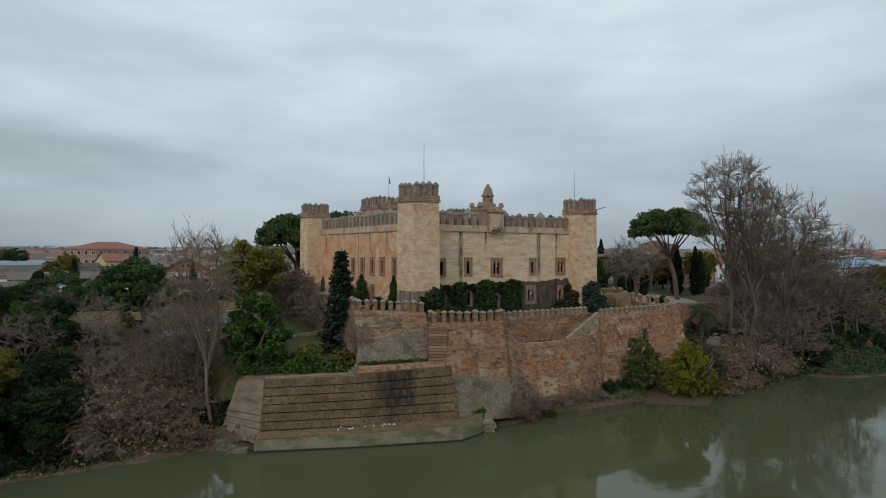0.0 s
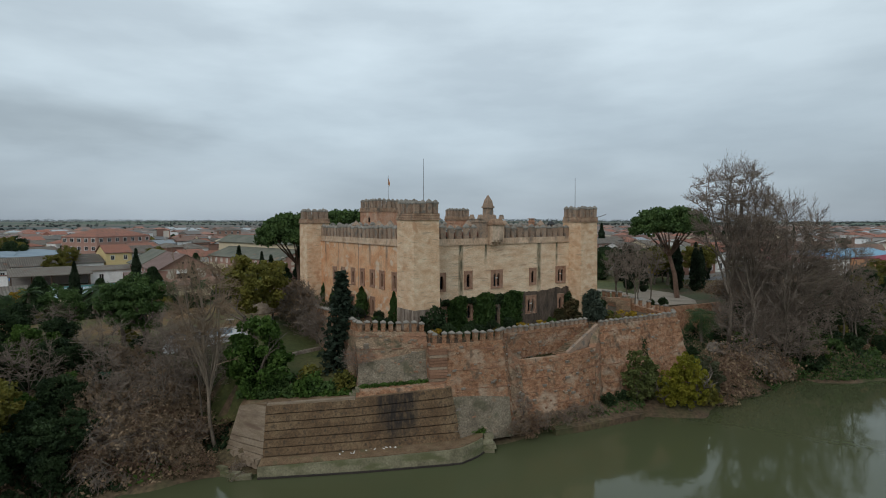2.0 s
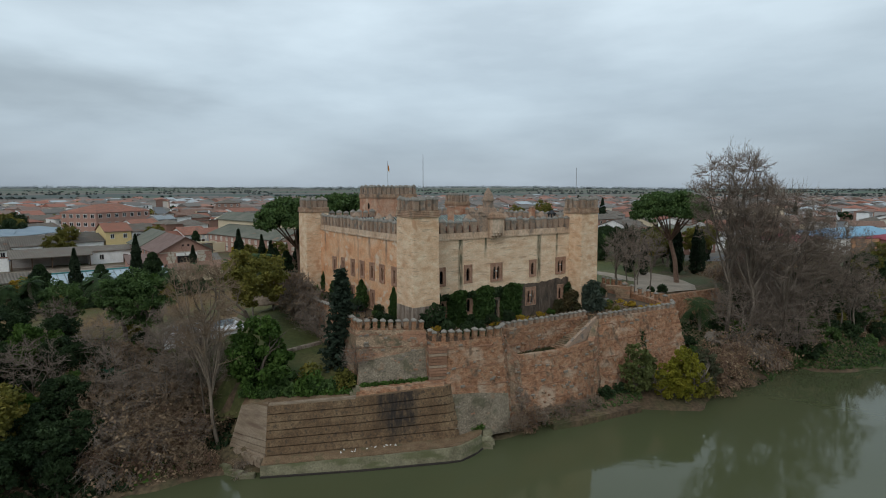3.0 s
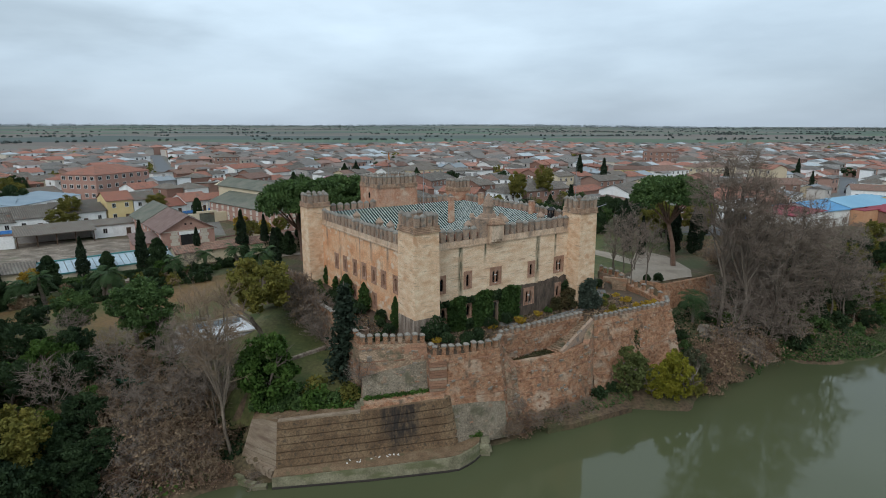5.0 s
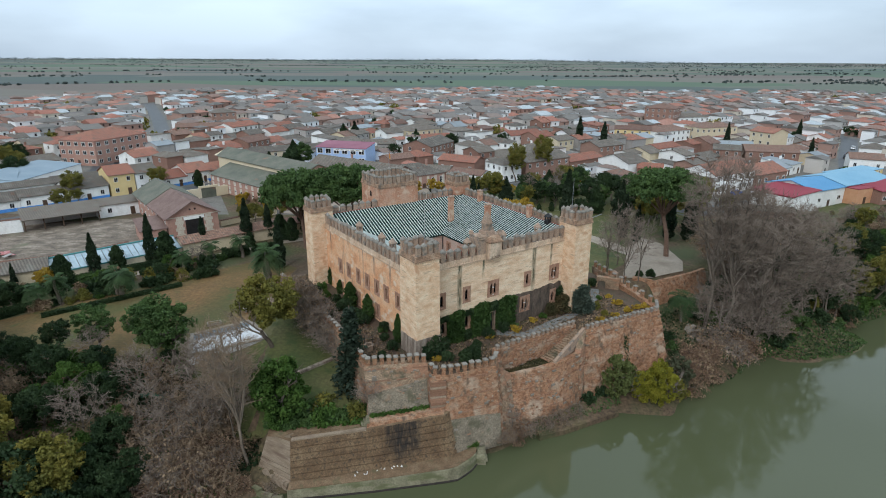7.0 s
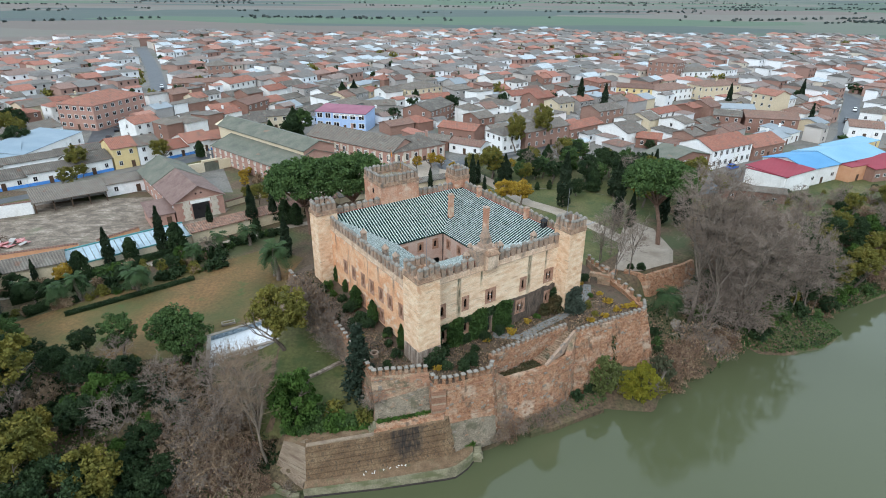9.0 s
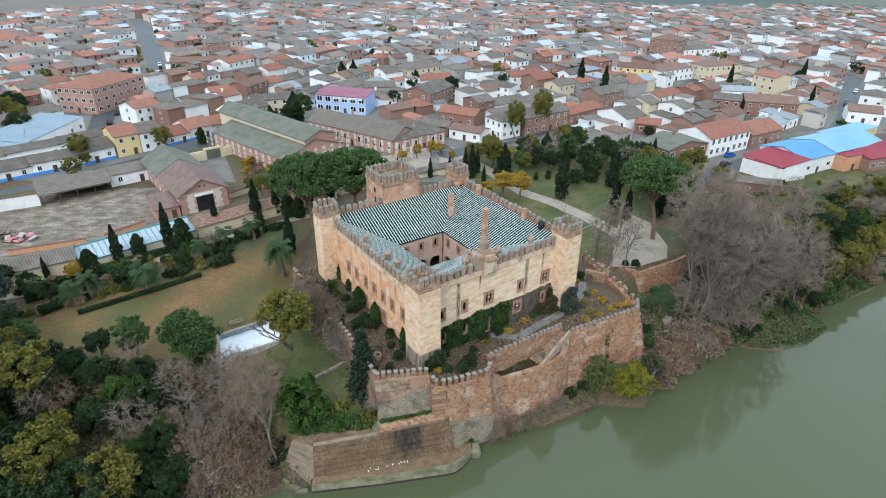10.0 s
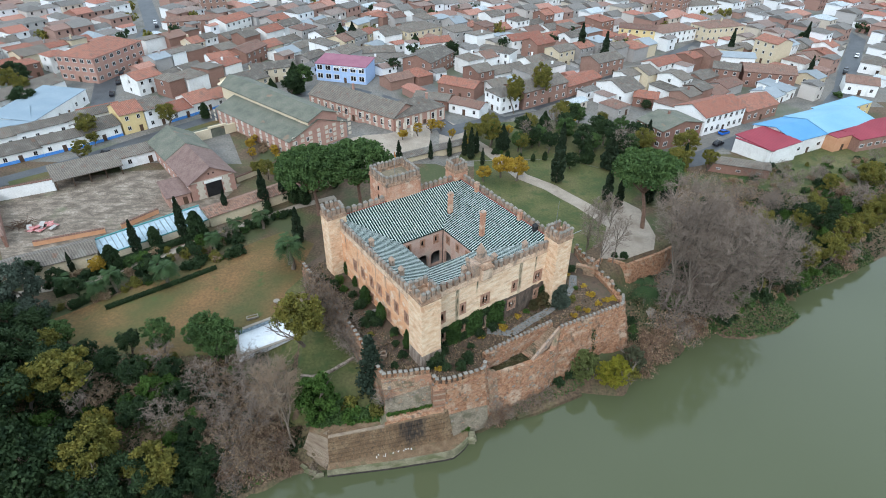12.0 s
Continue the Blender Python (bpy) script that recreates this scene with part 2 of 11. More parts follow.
def worn(form, amount, size):
    """Moves the corners a little by noise, so that edges and faces run unevenly."""
    out = []
    for p in form.v:
        q = Vector(p)
        d = noise.noise_vector(q * size) * amount
        out.append((q.x + d.x, q.y + d.y, q.z + d.z))
    form.v = out
    return form


def panel(form, p0, p1, z0, z1, thick, openings, step=1.6, lean=0.0):
    """An upright wall from p0 to p1 (plan), its outer face on the right hand of that way, with square openings (from, to, bottom, top)."""
    p0, p1 = Vector((*p0, 0)), Vector((*p1, 0))
    way = p1 - p0
    length = way.length
    way /= length
    inner = Vector((-way.y, way.x, 0)) * thick

    def cuts(lo, hi, marks):
        base = sorted({lo, hi, *[m for m in marks if lo < m < hi]})
        out = []
        for a, b in zip(base, base[1:]):
            n = max(1, round((b - a) / step))
            out += [a + (b - a) * i / n for i in range(n)]
        return out + [hi]

    xs = cuts(0.0, length, [c for o in openings for c in o[:2]])
    zs = cuts(z0, z1, [c for o in openings for c in o[2:4]])

    def at(x, z, back):
        return p0 + way * x + (inner if back else -inner.normalized() * lean * (1 - (z - z0) / (z1 - z0))) + Vector((0, 0, z))

    def hole(i, k):
        x, z = (xs[i] + xs[i + 1]) / 2, (zs[k] + zs[k + 1]) / 2
        return any(o[0] < x < o[1] and o[2] < z < o[3] for o in openings)

    index = {}

    def corner(i, k, back):
        key = (i, k, back)
        if key not in index:
            index[key] = len(form.v)
            form.v.append(tuple(at(xs[i], zs[k], back)))
        return index[key]

    nx, nz = len(xs) - 1, len(zs) - 1
    for i in range(nx):
        for k in range(nz):
            if hole(i, k):
                continue
            c = [(i, k), (i + 1, k), (i + 1, k + 1), (i, k + 1)]
            form.f.append(tuple(corner(*q, 0) for q in c))
            form.f.append(tuple(corner(*q, 1) for q in reversed(c)))
            for (di, dk), (a, b) in (((-1, 0), (3, 0)), ((1, 0), (1, 2)), ((0, -1), (0, 1)), ((0, 1), (2, 3))):
                ii, kk = i + di, k + dk
                if ii < 0 or kk < 0 or ii >= nx or kk >= nz or hole(ii, kk):
                    form.f.append((corner(*c[b], 0), corner(*c[a], 0), corner(*c[a], 1), corner(*c[b], 1)))

PLASTER_OCHRE = material("ochre_plaster", [(0.580, 0.265, 0.123), (0.690, 0.382, 0.209), (0.720, 0.490, 0.314)], scale=0.45, stretch=(1, 1, 1.3), bump=0.35, bump_scale=5,
                         fine=0.22, stain=(0.68, 0.55, 0.41), stain_scale=0.5, stain_stretch=(1, 1, 1.6), stain_cut=(0.56, 0.64), stain2=(0.40, 0.24, 0.145), stain2_scale=1.1, stain2_stretch=(1, 1, 0.4), stain2_cut=(0.6, 0.72))
LIMEWASH = material("worn_limewash", [(0.620, 0.400, 0.249), (0.730, 0.531, 0.357), (0.800, 0.639, 0.456)], scale=0.7, stretch=(0.7, 0.7, 1.8), bump=0.45, bump_scale=5,
                    fine=0.2, stain=(0.47, 0.30, 0.195), stain_scale=0.9, stain_stretch=(0.5, 0.5, 2.8), stain_cut=(0.61, 0.7), stain2=(0.38, 0.30, 0.22), stain2_scale=1.3, stain2_stretch=(0.35, 0.35, 5.0), stain2_cut=(0.62, 0.69))
TOWER_STONE = material("pale_tower_limewash", [(0.600, 0.364, 0.214), (0.710, 0.495, 0.321), (0.790, 0.621, 0.432)], scale=0.9, stretch=(0.9, 0.9, 1.5), bump=0.45, bump_scale=6,
                       fine=0.2, stain=(0.55, 0.31, 0.175), stain_scale=0.7, stain_stretch=(1, 1, 0.8), stain_cut=(0.62, 0.69), stain2=(0.43, 0.31, 0.21), stain2_scale=1.4, stain2_stretch=(0.5, 0.5, 4.0), stain2_cut=(0.6, 0.68))
CRENEL = material("weathered_crenel_brick", [(0.28, 0.175, 0.115), (0.42, 0.265, 0.17), (0.50, 0.36, 0.25)], scale=1.1, bump=0.6, bump_scale=9, fine=0.35,
                  stain=(0.15, 0.125, 0.10), stain_scale=0.9, stain_cut=(0.54, 0.68), waves=((0, 0, 1), 0.2, 0.25))
MERLON_STONE = material("tan_merlon_stone", [(0.23, 0.155, 0.11), (0.37, 0.26, 0.185), (0.46, 0.34, 0.25)], scale=1.3, bump=0.6, bump_scale=9, fine=0.35,
                        stain=(0.15, 0.135, 0.115), stain_scale=1.3, stain_cut=(0.5, 0.66), per_object=0.45)
KEEP_BRICK = material("rosy_keep_brick", [(0.40, 0.19, 0.115), (0.50, 0.265, 0.165), (0.56, 0.37, 0.26)], scale=0.5, bump=0.4, bump_scale=7, fine=0.25,
                      stain=(0.58, 0.43, 0.31), stain_scale=0.6, stain_cut=(0.57, 0.66), stain2=(0.24, 0.16, 0.115), stain2_scale=0.7, stain2_cut=(0.6, 0.72), waves=((0, 0, 1), 0.22, 0.09))
WINDOW_BRICK = material("red_moulded_brick", [(0.30, 0.16, 0.10), (0.42, 0.26, 0.18)], scale=1.6, bump=0.4, bump_scale=14, fine=0.25)
STONE_PLINTH = material("dark_rubble_plinth", [(0.12, 0.09, 0.07), (0.26, 0.20, 0.155), (0.38, 0.32, 0.26)], scale=0.9, stretch=(2.2, 2.2, 0.35), bump=0.6, bump_scale=6, fine=0.4)
RUBBLE = material("red_rubble_masonry", [(0.200, 0.099, 0.055), (0.315, 0.153, 0.081), (0.394, 0.223, 0.129), (0.299, 0.193, 0.120)], scale=1.9, stretch=(0.9, 0.9, 1.25), bump=1.0, bump_scale=5, fine=0.5,
                  stain=(0.43, 0.325, 0.23), stain_scale=0.45, stain_stretch=(0.9, 0.9, 1.3), stain_cut=(0.54, 0.68), stain2=(0.11, 0.08, 0.055), stain2_scale=0.9, stain2_stretch=(1.2, 1.2, 0.7), stain2_cut=(0.58, 0.7),
                  stones=(0.3, 0.14, 0.2))
RUBBLE_GREY = material("grey_rubble_masonry", [(0.201, 0.132, 0.081), (0.307, 0.211, 0.135), (0.382, 0.274, 0.180)], scale=0.6, stretch=(1, 1, 1.4), bump=1.0, bump_scale=5, fine=0.45,
                       stain=(0.33, 0.17, 0.10), stain_scale=0.3, stain_stretch=(0.8, 0.8, 2.0), stain_cut=(0.5, 0.58), stain2=(0.09, 0.085, 0.05), stain2_scale=0.5, stain2_cut=(0.57, 0.68), stones=(0.28, 0.16, 0.2))
REVET = material("pebbly_revetment_concrete", [(0.122, 0.074, 0.040), (0.175, 0.110, 0.060), (0.228, 0.152, 0.086)], scale=0.5, bump=0.7, bump_scale=7, fine=0.35,
                 stain=(0.075, 0.053, 0.036), stain_scale=2.6, stain_cut=(0.56, 0.66), stones=(0.2, 0.2, 0.16))
QUAY = material("mossy_quay_concrete", [(0.13, 0.115, 0.07), (0.19, 0.17, 0.105), (0.25, 0.225, 0.145)], scale=0.6, bump=0.4, bump_scale=6, fine=0.3,
                stain=(0.09, 0.095, 0.04), stain_scale=0.5, stain_stretch=(0.6, 0.6, 2.0), stain_cut=(0.5, 0.64))
LEDGE = material("brown_trodden_ledge", [(0.121, 0.078, 0.043), (0.168, 0.107, 0.060), (0.210, 0.145, 0.086)], scale=0.7, bump=0.4, bump_scale=8, fine=0.3,
                 stain=(0.085, 0.085, 0.04), stain_scale=0.5, stain_cut=(0.55, 0.68))
CAP_GREY = material("lichen_grey_merlon_cap", [(0.15, 0.135, 0.115), (0.25, 0.225, 0.19), (0.33, 0.30, 0.255)], scale=2.0, bump=0.5, bump_scale=9, fine=0.35, per_object=0.4)
TILE_GREEN = material("dark_green_glazed_tile", [(0.005, 0.017, 0.015), (0.010, 0.031, 0.027), (0.022, 0.046, 0.04)], scale=0.6, rough=0.75, bump=0.25, bump_scale=5, fine=0.35, spec=0.12,
                      stain=(0.055, 0.07, 0.05), stain_scale=0.8, stain_cut=(0.6, 0.75))
TILE_WHITE = material("white_glazed_tile", [(0.385, 0.428, 0.403), (0.508, 0.546, 0.512)], scale=0.9, rough=0.6, bump=0.2, bump_scale=5, fine=0.2, spec=0.2, stain=(0.30, 0.34, 0.27), stain_scale=0.9, stain_cut=(0.58, 0.72))
DARK_PANE = material("dark_window_glass", [(0.012, 0.012, 0.014), (0.02, 0.02, 0.022)], rough=0.12, bump=0.0, fine=0.0, spec=0.5)
WHITE_STONE = material("white_marble", [(0.62, 0.60, 0.56), (0.74, 0.73, 0.70)], scale=2.0, bump=0.1, fine=0.1)
RED_TRIM = material("red_roof_edge", [(0.22, 0.06, 0.045), (0.28, 0.09, 0.06)], scale=1.0, bump=0.2, fine=0.2)
STEEL = material("grey_metal", [(0.25, 0.25, 0.26), (0.35, 0.35, 0.36)], rough=0.4, metal=0.6, bump=0.0, fine=0.1)
FLAG = material("red_and_yellow_cloth", [(0.45, 0.10, 0.05), (0.6, 0.36, 0.05)], scale=2.0, bump=0.0, fine=0.1)
DARK_METAL = material("dark_metal", [(0.02, 0.02, 0.022), (0.05, 0.05, 0.05)], rough=0.5, metal=0.5, bump=0.1, fine=0.2)

SOIL = material("leaf_littered_soil", [(0.08, 0.054, 0.031), (0.12, 0.08, 0.048), (0.085, 0.085, 0.032)], scale=0.12, bump=0.8, bump_scale=3, fine=0.5,
                stain=(0.055, 0.07, 0.025), stain_scale=0.08, stain_cut=(0.5, 0.62))
LAWN = material("patchy_winter_lawn", [(0.09, 0.074, 0.026), (0.15, 0.088, 0.034), (0.20, 0.108, 0.043)], scale=0.09, bump=0.5, bump_scale=8, fine=0.3,
                stain=(0.06, 0.07, 0.02), stain_scale=0.05, stain_cut=(0.46, 0.62), stain2=(0.06, 0.085, 0.022), stain2_scale=0.3, stain2_cut=(0.62, 0.72))
LAWN_GREEN = material("green_winter_lawn", [(0.05, 0.064, 0.018), (0.085, 0.09, 0.028), (0.125, 0.108, 0.045)], scale=0.12, bump=0.5, bump_scale=8, fine=0.3, stain=(0.045, 0.065, 0.018), stain_scale=0.35, stain_cut=(0.54, 0.66))
TOWN_GROUND = material("grey_street_ground", [(0.115, 0.106, 0.094), (0.184, 0.167, 0.144), (0.138, 0.136, 0.127)], scale=0.09, bump=0.3, bump_scale=3, fine=0.35, stain=(0.09, 0.10, 0.06), stain_scale=0.05, stain_cut=(0.56, 0.66))
FIELD = material("winter_farmland", [(0.062, 0.08, 0.066), (0.12, 0.105, 0.092), (0.075, 0.097, 0.073), (0.13, 0.118, 0.10), (0.068, 0.085, 0.074)], scale=0.012, stretch=(0.5, 2.5, 1), bump=0.0, fine=0.25)
_n, _l = FIELD.node_tree.nodes, FIELD.node_tree.links
_g = _n.new("ShaderNodeNewGeometry")
_m = _n.new("ShaderNodeMapping")                # long parcels lying across the view
_m.inputs["Scale"].default_value, _m.inputs["Rotation"].default_value = (0.0022, 0.0075, 0.0), (0, 0, radians(7))
_l.new(_g.outputs["Position"], _m.inputs[0])
_v = _n.new("ShaderNodeTexVoronoi")
_v.distance = "MANHATTAN"
_v.inputs["Scale"].default_value = 1.0
_l.new(_m.outputs[0], _v.inputs["Vector"])
_r = _n.new("ShaderNodeValToRGB")
_r.color_ramp.interpolation = "CONSTANT"
while len(_r.color_ramp.elements) < 7:
    _r.color_ramp.elements.new(0.5)
for _i, _c in enumerate([(0.05, 0.085, 0.052), (0.135, 0.10, 0.082), (0.06, 0.11, 0.055), (0.145, 0.125, 0.10), (0.045, 0.068, 0.06), (0.10, 0.115, 0.08), (0.04, 0.056, 0.056)]):
    _r.color_ramp.elements[_i].position, _r.color_ramp.elements[_i].color = _i / 7, (*_c, 1)
_l.new(_v.outputs["Color"], _r.inputs[0])
_x = _n.new("ShaderNodeMix")
_x.data_type = "RGBA"
_x.inputs["Factor"].default_value = 0.72
_b = _n["Principled BSDF"].inputs["Base Color"]
_l.new(_b.links[0].from_socket, _x.inputs["A"])
_l.new(_r.outputs[0], _x.inputs["B"])
_l.new(_x.outputs["Result"], _b)
ASPHALT = material("damp_asphalt", [(0.05, 0.052, 0.056), (0.075, 0.077, 0.08)], scale=0.3, rough=0.55, bump=0.2, bump_scale=8, fine=0.2)
GRAVEL = material("pale_gravel", [(0.27, 0.22, 0.17), (0.35, 0.295, 0.235)], scale=0.3, bump=0.3, bump_scale=8, fine=0.18, stain=(0.2, 0.16, 0.12), stain_scale=0.25, stain_cut=(0.55, 0.75))
DIRT_YARD = material("trodden_dirt_yard", [(0.11, 0.085, 0.062), (0.21, 0.165, 0.125), (0.31, 0.255, 0.20)], scale=0.3, bump=0.8, bump_scale=3, fine=0.5, stain=(0.11, 0.086, 0.062), stain_scale=0.55, stain_stretch=(0.55, 1.8, 1), stain_cut=(0.5, 0.62), stain2=(0.10, 0.105, 0.055), stain2_scale=0.1, stain2_cut=(0.57, 0.68))
FLAGSTONE = material("grey_flagstones", [(0.15, 0.15, 0.14), (0.225, 0.22, 0.205)], scale=0.8, bump=0.4, bump_scale=3, fine=0.25)
TERRACE_SOIL = material("leafy_terrace_soil", [(0.06, 0.042, 0.03), (0.11, 0.074, 0.05), (0.075, 0.065, 0.038)], scale=0.7, bump=0.6, bump_scale=6, fine=0.4)

WATER = bpy.data.materials.new("murky_green_water")
WATER.use_nodes = True
_n, _l = WATER.node_tree.nodes, WATER.node_tree.links
_b = _n["Principled BSDF"]
_b.inputs["Base Color"].default_value = (0.072, 0.080, 0.039, 1)
_b.inputs["Roughness"].default_value, _b.inputs["IOR"].default_value = 0.05, 1.33
_g = _n.new("ShaderNodeNewGeometry")
_t = _n.new("ShaderNodeTexNoise")
_t.inputs["Scale"].default_value, _t.inputs["Detail"].default_value = 0.55, 4.0
_l.new(_g.outputs["Position"], _t.inputs["Vector"])
_p = _n.new("ShaderNodeBump")
_p.inputs["Strength"].default_value, _p.inputs["Distance"].default_value = 0.12, 0.1
_l.new(_t.outputs["Fac"], _p.inputs["Height"])
_l.new(_p.outputs[0], _b.inputs["Normal"])


def streaks(m, way, marks, colour, z0, z1, amount=0.8):
    """Upright run-off stains on a wall: marks are (place along the wall, half width, lowest height)."""
    nt = m.node_tree
    n, l = nt.nodes, nt.links
    base = n["Principled BSDF"].inputs["Base Color"]
    geo = n.new("ShaderNodeNewGeometry")
    dot = n.new("ShaderNodeVectorMath")
    dot.operation = "DOT_PRODUCT"
    l.new(geo.outputs["Position"], dot.inputs[0])
    dot.inputs[1].default_value = way
    sep = n.new("ShaderNodeSeparateXYZ")
    l.new(geo.outputs["Position"], sep.inputs[0])
    mp = n.new("ShaderNodeMapping")
    mp.inputs["Scale"].default_value = (3.0, 3.0, 0.7)
    l.new(geo.outputs["Position"], mp.inputs[0])
    no = n.new("ShaderNodeTexNoise")
    no.inputs["Scale"].default_value, no.inputs["Detail"].default_value = 1.0, 5.0
    l.new(mp.outputs[0], no.inputs["Vector"])
    for c, w, low in marks:
        d = n.new("ShaderNodeMath")
        d.operation = "SUBTRACT"
        l.new(dot.outputs["Value"], d.inputs[0])
        d.inputs[1].default_value = c
        a = n.new("ShaderNodeMath")
        a.operation = "ABSOLUTE"
        l.new(d.outputs[0], a.inputs[0])
        r = n.new("ShaderNodeMapRange")
        r.inputs["From Min"].default_value, r.inputs["From Max"].default_value = w * 1.5, w * 0.4
        r.inputs["To Min"].default_value, r.inputs["To Max"].default_value = 0.0, amount
        l.new(a.outputs[0], r.inputs["Value"])
        zr = n.new("ShaderNodeMapRange")
        zr.inputs["From Min"].default_value, zr.inputs["From Max"].default_value = low, low + 2.5
        l.new(sep.outputs["Z"], zr.inputs["Value"])
        k = n.new("ShaderNodeMath")
        k.operation = "MULTIPLY"
        l.new(r.outputs[0], k.inputs[0])
        l.new(zr.outputs[0], k.inputs[1])
        g = n.new("ShaderNodeMapRange")
        g.inputs["From Min"].default_value, g.inputs["From Max"].default_value = 0.36, 0.56
        g.inputs["To Min"].default_value = 0.35
        l.new(no.outputs["Fac"], g.inputs["Value"])
        k2 = n.new("ShaderNodeMath")
        k2.operation = "MULTIPLY"
        l.new(k.outputs[0], k2.inputs[0])
        l.new(g.outputs[0], k2.inputs[1])
        mx = n.new("ShaderNodeMix")
        mx.data_type = "RGBA"
        l.new(k2.outputs[0], mx.inputs["Factor"])
        l.new(base.links[0].from_socket, mx.inputs["A"])
        mx.inputs["B"].default_value = (*colour, 1)
        l.new(mx.outputs["Result"], base)


FRONT_WAY, SIDE_WAY = (math.cos(radians(34.5)), math.sin(radians(34.5)), 0), (-math.sin(radians(34.5)), math.cos(radians(34.5)), 0)
F0 = -4.454 * FRONT_WAY[0] + 72.01 * FRONT_WAY[1]
S0 = -4.454 * SIDE_WAY[0] + 72.01 * SIDE_WAY[1]
streaks(LIMEWASH, FRONT_WAY, [(F0 + 8.3, 0.34, 14.2), (F0 + 22.7, 0.36, 14.2), (F0 + 3.1, 0.25, 18.5), (F0 + 12.6, 0.2, 19.0), (F0 + 26.4, 0.22, 18.0)], (0.075, 0.075, 0.042), 14, 24, 0.95)
streaks(PLASTER_OCHRE, SIDE_WAY, [(S0 + 14.0, 0.10, 13.0), (S0 + 21.0, 0.10, 13.0), (S0 + 5.5, 0.25, 18.5), (S0 + 10.4, 0.3, 19.0), (S0 + 26.0, 0.25, 18.0)], (0.17, 0.13, 0.105), 13, 24)
streaks(REVET, (1, 0, 0), [(-4.6, 1.1, 1.4), (-3.4, 0.6, 2.0), (-6.6, 0.5, 2.6), (-5.6, 0.5, 1.0)], (0.022, 0.019, 0.017), 0, 7, 0.95)
# ---- ground, river ----
SHORE = [(-1500, -700), (-300, -55), (-120, 16), (-60.4, 40.3), (-37.0, 48.5), (-24.7, 55.9), (-17.7, 58.0), (2.3, 62.1), (6.3, 64.6), (12.2, 68.4), (19.2, 71.9), (25.1, 73.8), (34.0, 73.6), (38.7, 79.3),
         (48.3, 82.8), (52.8, 88.3), (57.5, 91.5), (60.0, 89.8), (63.4, 89.2), (72.6, 91.3), (79.6, 96.4), (78.6, 101.5), (89.8, 107.3), (101.7, 113.5), (113.7, 120.3), (180, 158), (420, 290), (1500, 900)]


def inland(x, y):
    """Metres from the waterline, positive on the castle's bank (arrays)."""
    best = np.full(x.shape, 1e9)
    side = np.zeros(x.shape)
    for (ax, ay), (bx, by) in zip(SHORE, SHORE[1:]):
        dx, dy = bx - ax, by - ay
        f = np.clip(((x - ax) * dx + (y - ay) * dy) / (dx * dx + dy * dy), 0, 1)
        d = np.hypot(x - ax - f * dx, y - ay - f * dy)
        s = np.sign(dx * (y - ay) - dy * (x - ax))
        closer = d < best - 1e-9
        best = np.where(closer, d, best)
        side = np.where(closer, s, side)
    return best * side


def smooth(f):
    f = np.clip(f, 0, 1)
    return f * f * (3 - 2 * f)


def land(x, y):
    """The height of the ground (arrays or numbers)."""
    x, y = np.asarray(x, float), np.asarray(y, float)
    s = inland(x, y)
    wide = 26 - 8 * smooth((x - 30) / 20)
    z = np.where(s > 0, 0.15 + 9.65 * smooth(s / wide) ** 0.85, np.maximum(s * 0.35, -2.5))
    behind = smooth((s - 1.5) / 2.0) * smooth((x + 23 + np.clip(s - 6, 0, 6)) / 3) * smooth((4 - x) / 6)
    z = np.where(behind > 0.01, np.maximum(z, behind * (6.3 + 0.19 * np.clip(s - 2, 0, 22))), z)
    shelf = smooth((x - 36.5) / 2.5) * smooth((62 - x) / 9)
    z = np.where(s > 0, z + (0.15 + 5.6 * smooth(s / 13) + 4.1 * smooth(((x - 40.5) * -0.515 + (y - 101.3) * 0.857 - 0.2) / 0.9) - z) * shelf * (s < 30), z)
    z = np.where(s > 10, z + 0.008 * np.clip(y - 150, 0, 900), z)
    z = np.where(s > 0, z + 0.22 * np.sin(x * 0.21 + 1.3 * np.sin(y * 0.17)) * smooth((60 - s) / 20), z)
    far = np.hypot(x, y)
    z = z + (8 - 14 * smooth((x - 300) / 2200)) * smooth((far - 1500) / 2500) + 3 * smooth((far - 2600) / 900) * np.sin(x * 0.0022 + 0.8)
    return np.where((s < -130) & (far > 130), np.minimum(-2.5 + 0.08 * (-s - 130), 6), z)


def lines(core, far):
    out = list(core)
    step = core[-1] - core[-2]
    while out[-1] < far:
        step *= 1.22
        out.append(out[-1] + step)
    step = core[1] - core[0]
    while out[0] > -far:
        step *= 1.22
        out.insert(0, out[0] - step)
    return np.array(out)


gx = lines(np.arange(-130, 150, 2.0), 4600)
gy = lines(np.arange(20, 190, 2.0), 4600)
XX, YY = np.meshgrid(gx, gy)
ZZ = land(XX, YY)
gm = bpy.data.meshes.new("ground")
ny, nx = XX.shape
quads = [(j * nx + i, j * nx + i + 1, (j + 1) * nx + i + 1, (j + 1) * nx + i) for j in range(ny - 1) for i in range(nx - 1)]
gm.from_pydata(np.stack([XX, YY, ZZ], -1).reshape(-1, 3).tolist(), [], quads)
for m_ in (SOIL, TOWN_GROUND, FIELD):
    gm.materials.append(m_)
SS = inland(XX, YY)
zone = np.zeros((ny - 1, nx - 1), int)
cx, cy = (XX[:-1, :-1] + XX[1:, 1:]) / 2, (YY[:-1, :-1] + YY[1:, 1:]) / 2
zone[(SS[:-1, :-1] > 48) & (cy > 150)] = 1
zone[(np.hypot((cx - 100) / 1.25, cy - 340) > 330) & (SS[:-1, :-1] > 40)] = 2
zone[SS[:-1, :-1] < -150] = 2
gm.polygons.foreach_set("material_index", zone.ravel().tolist())
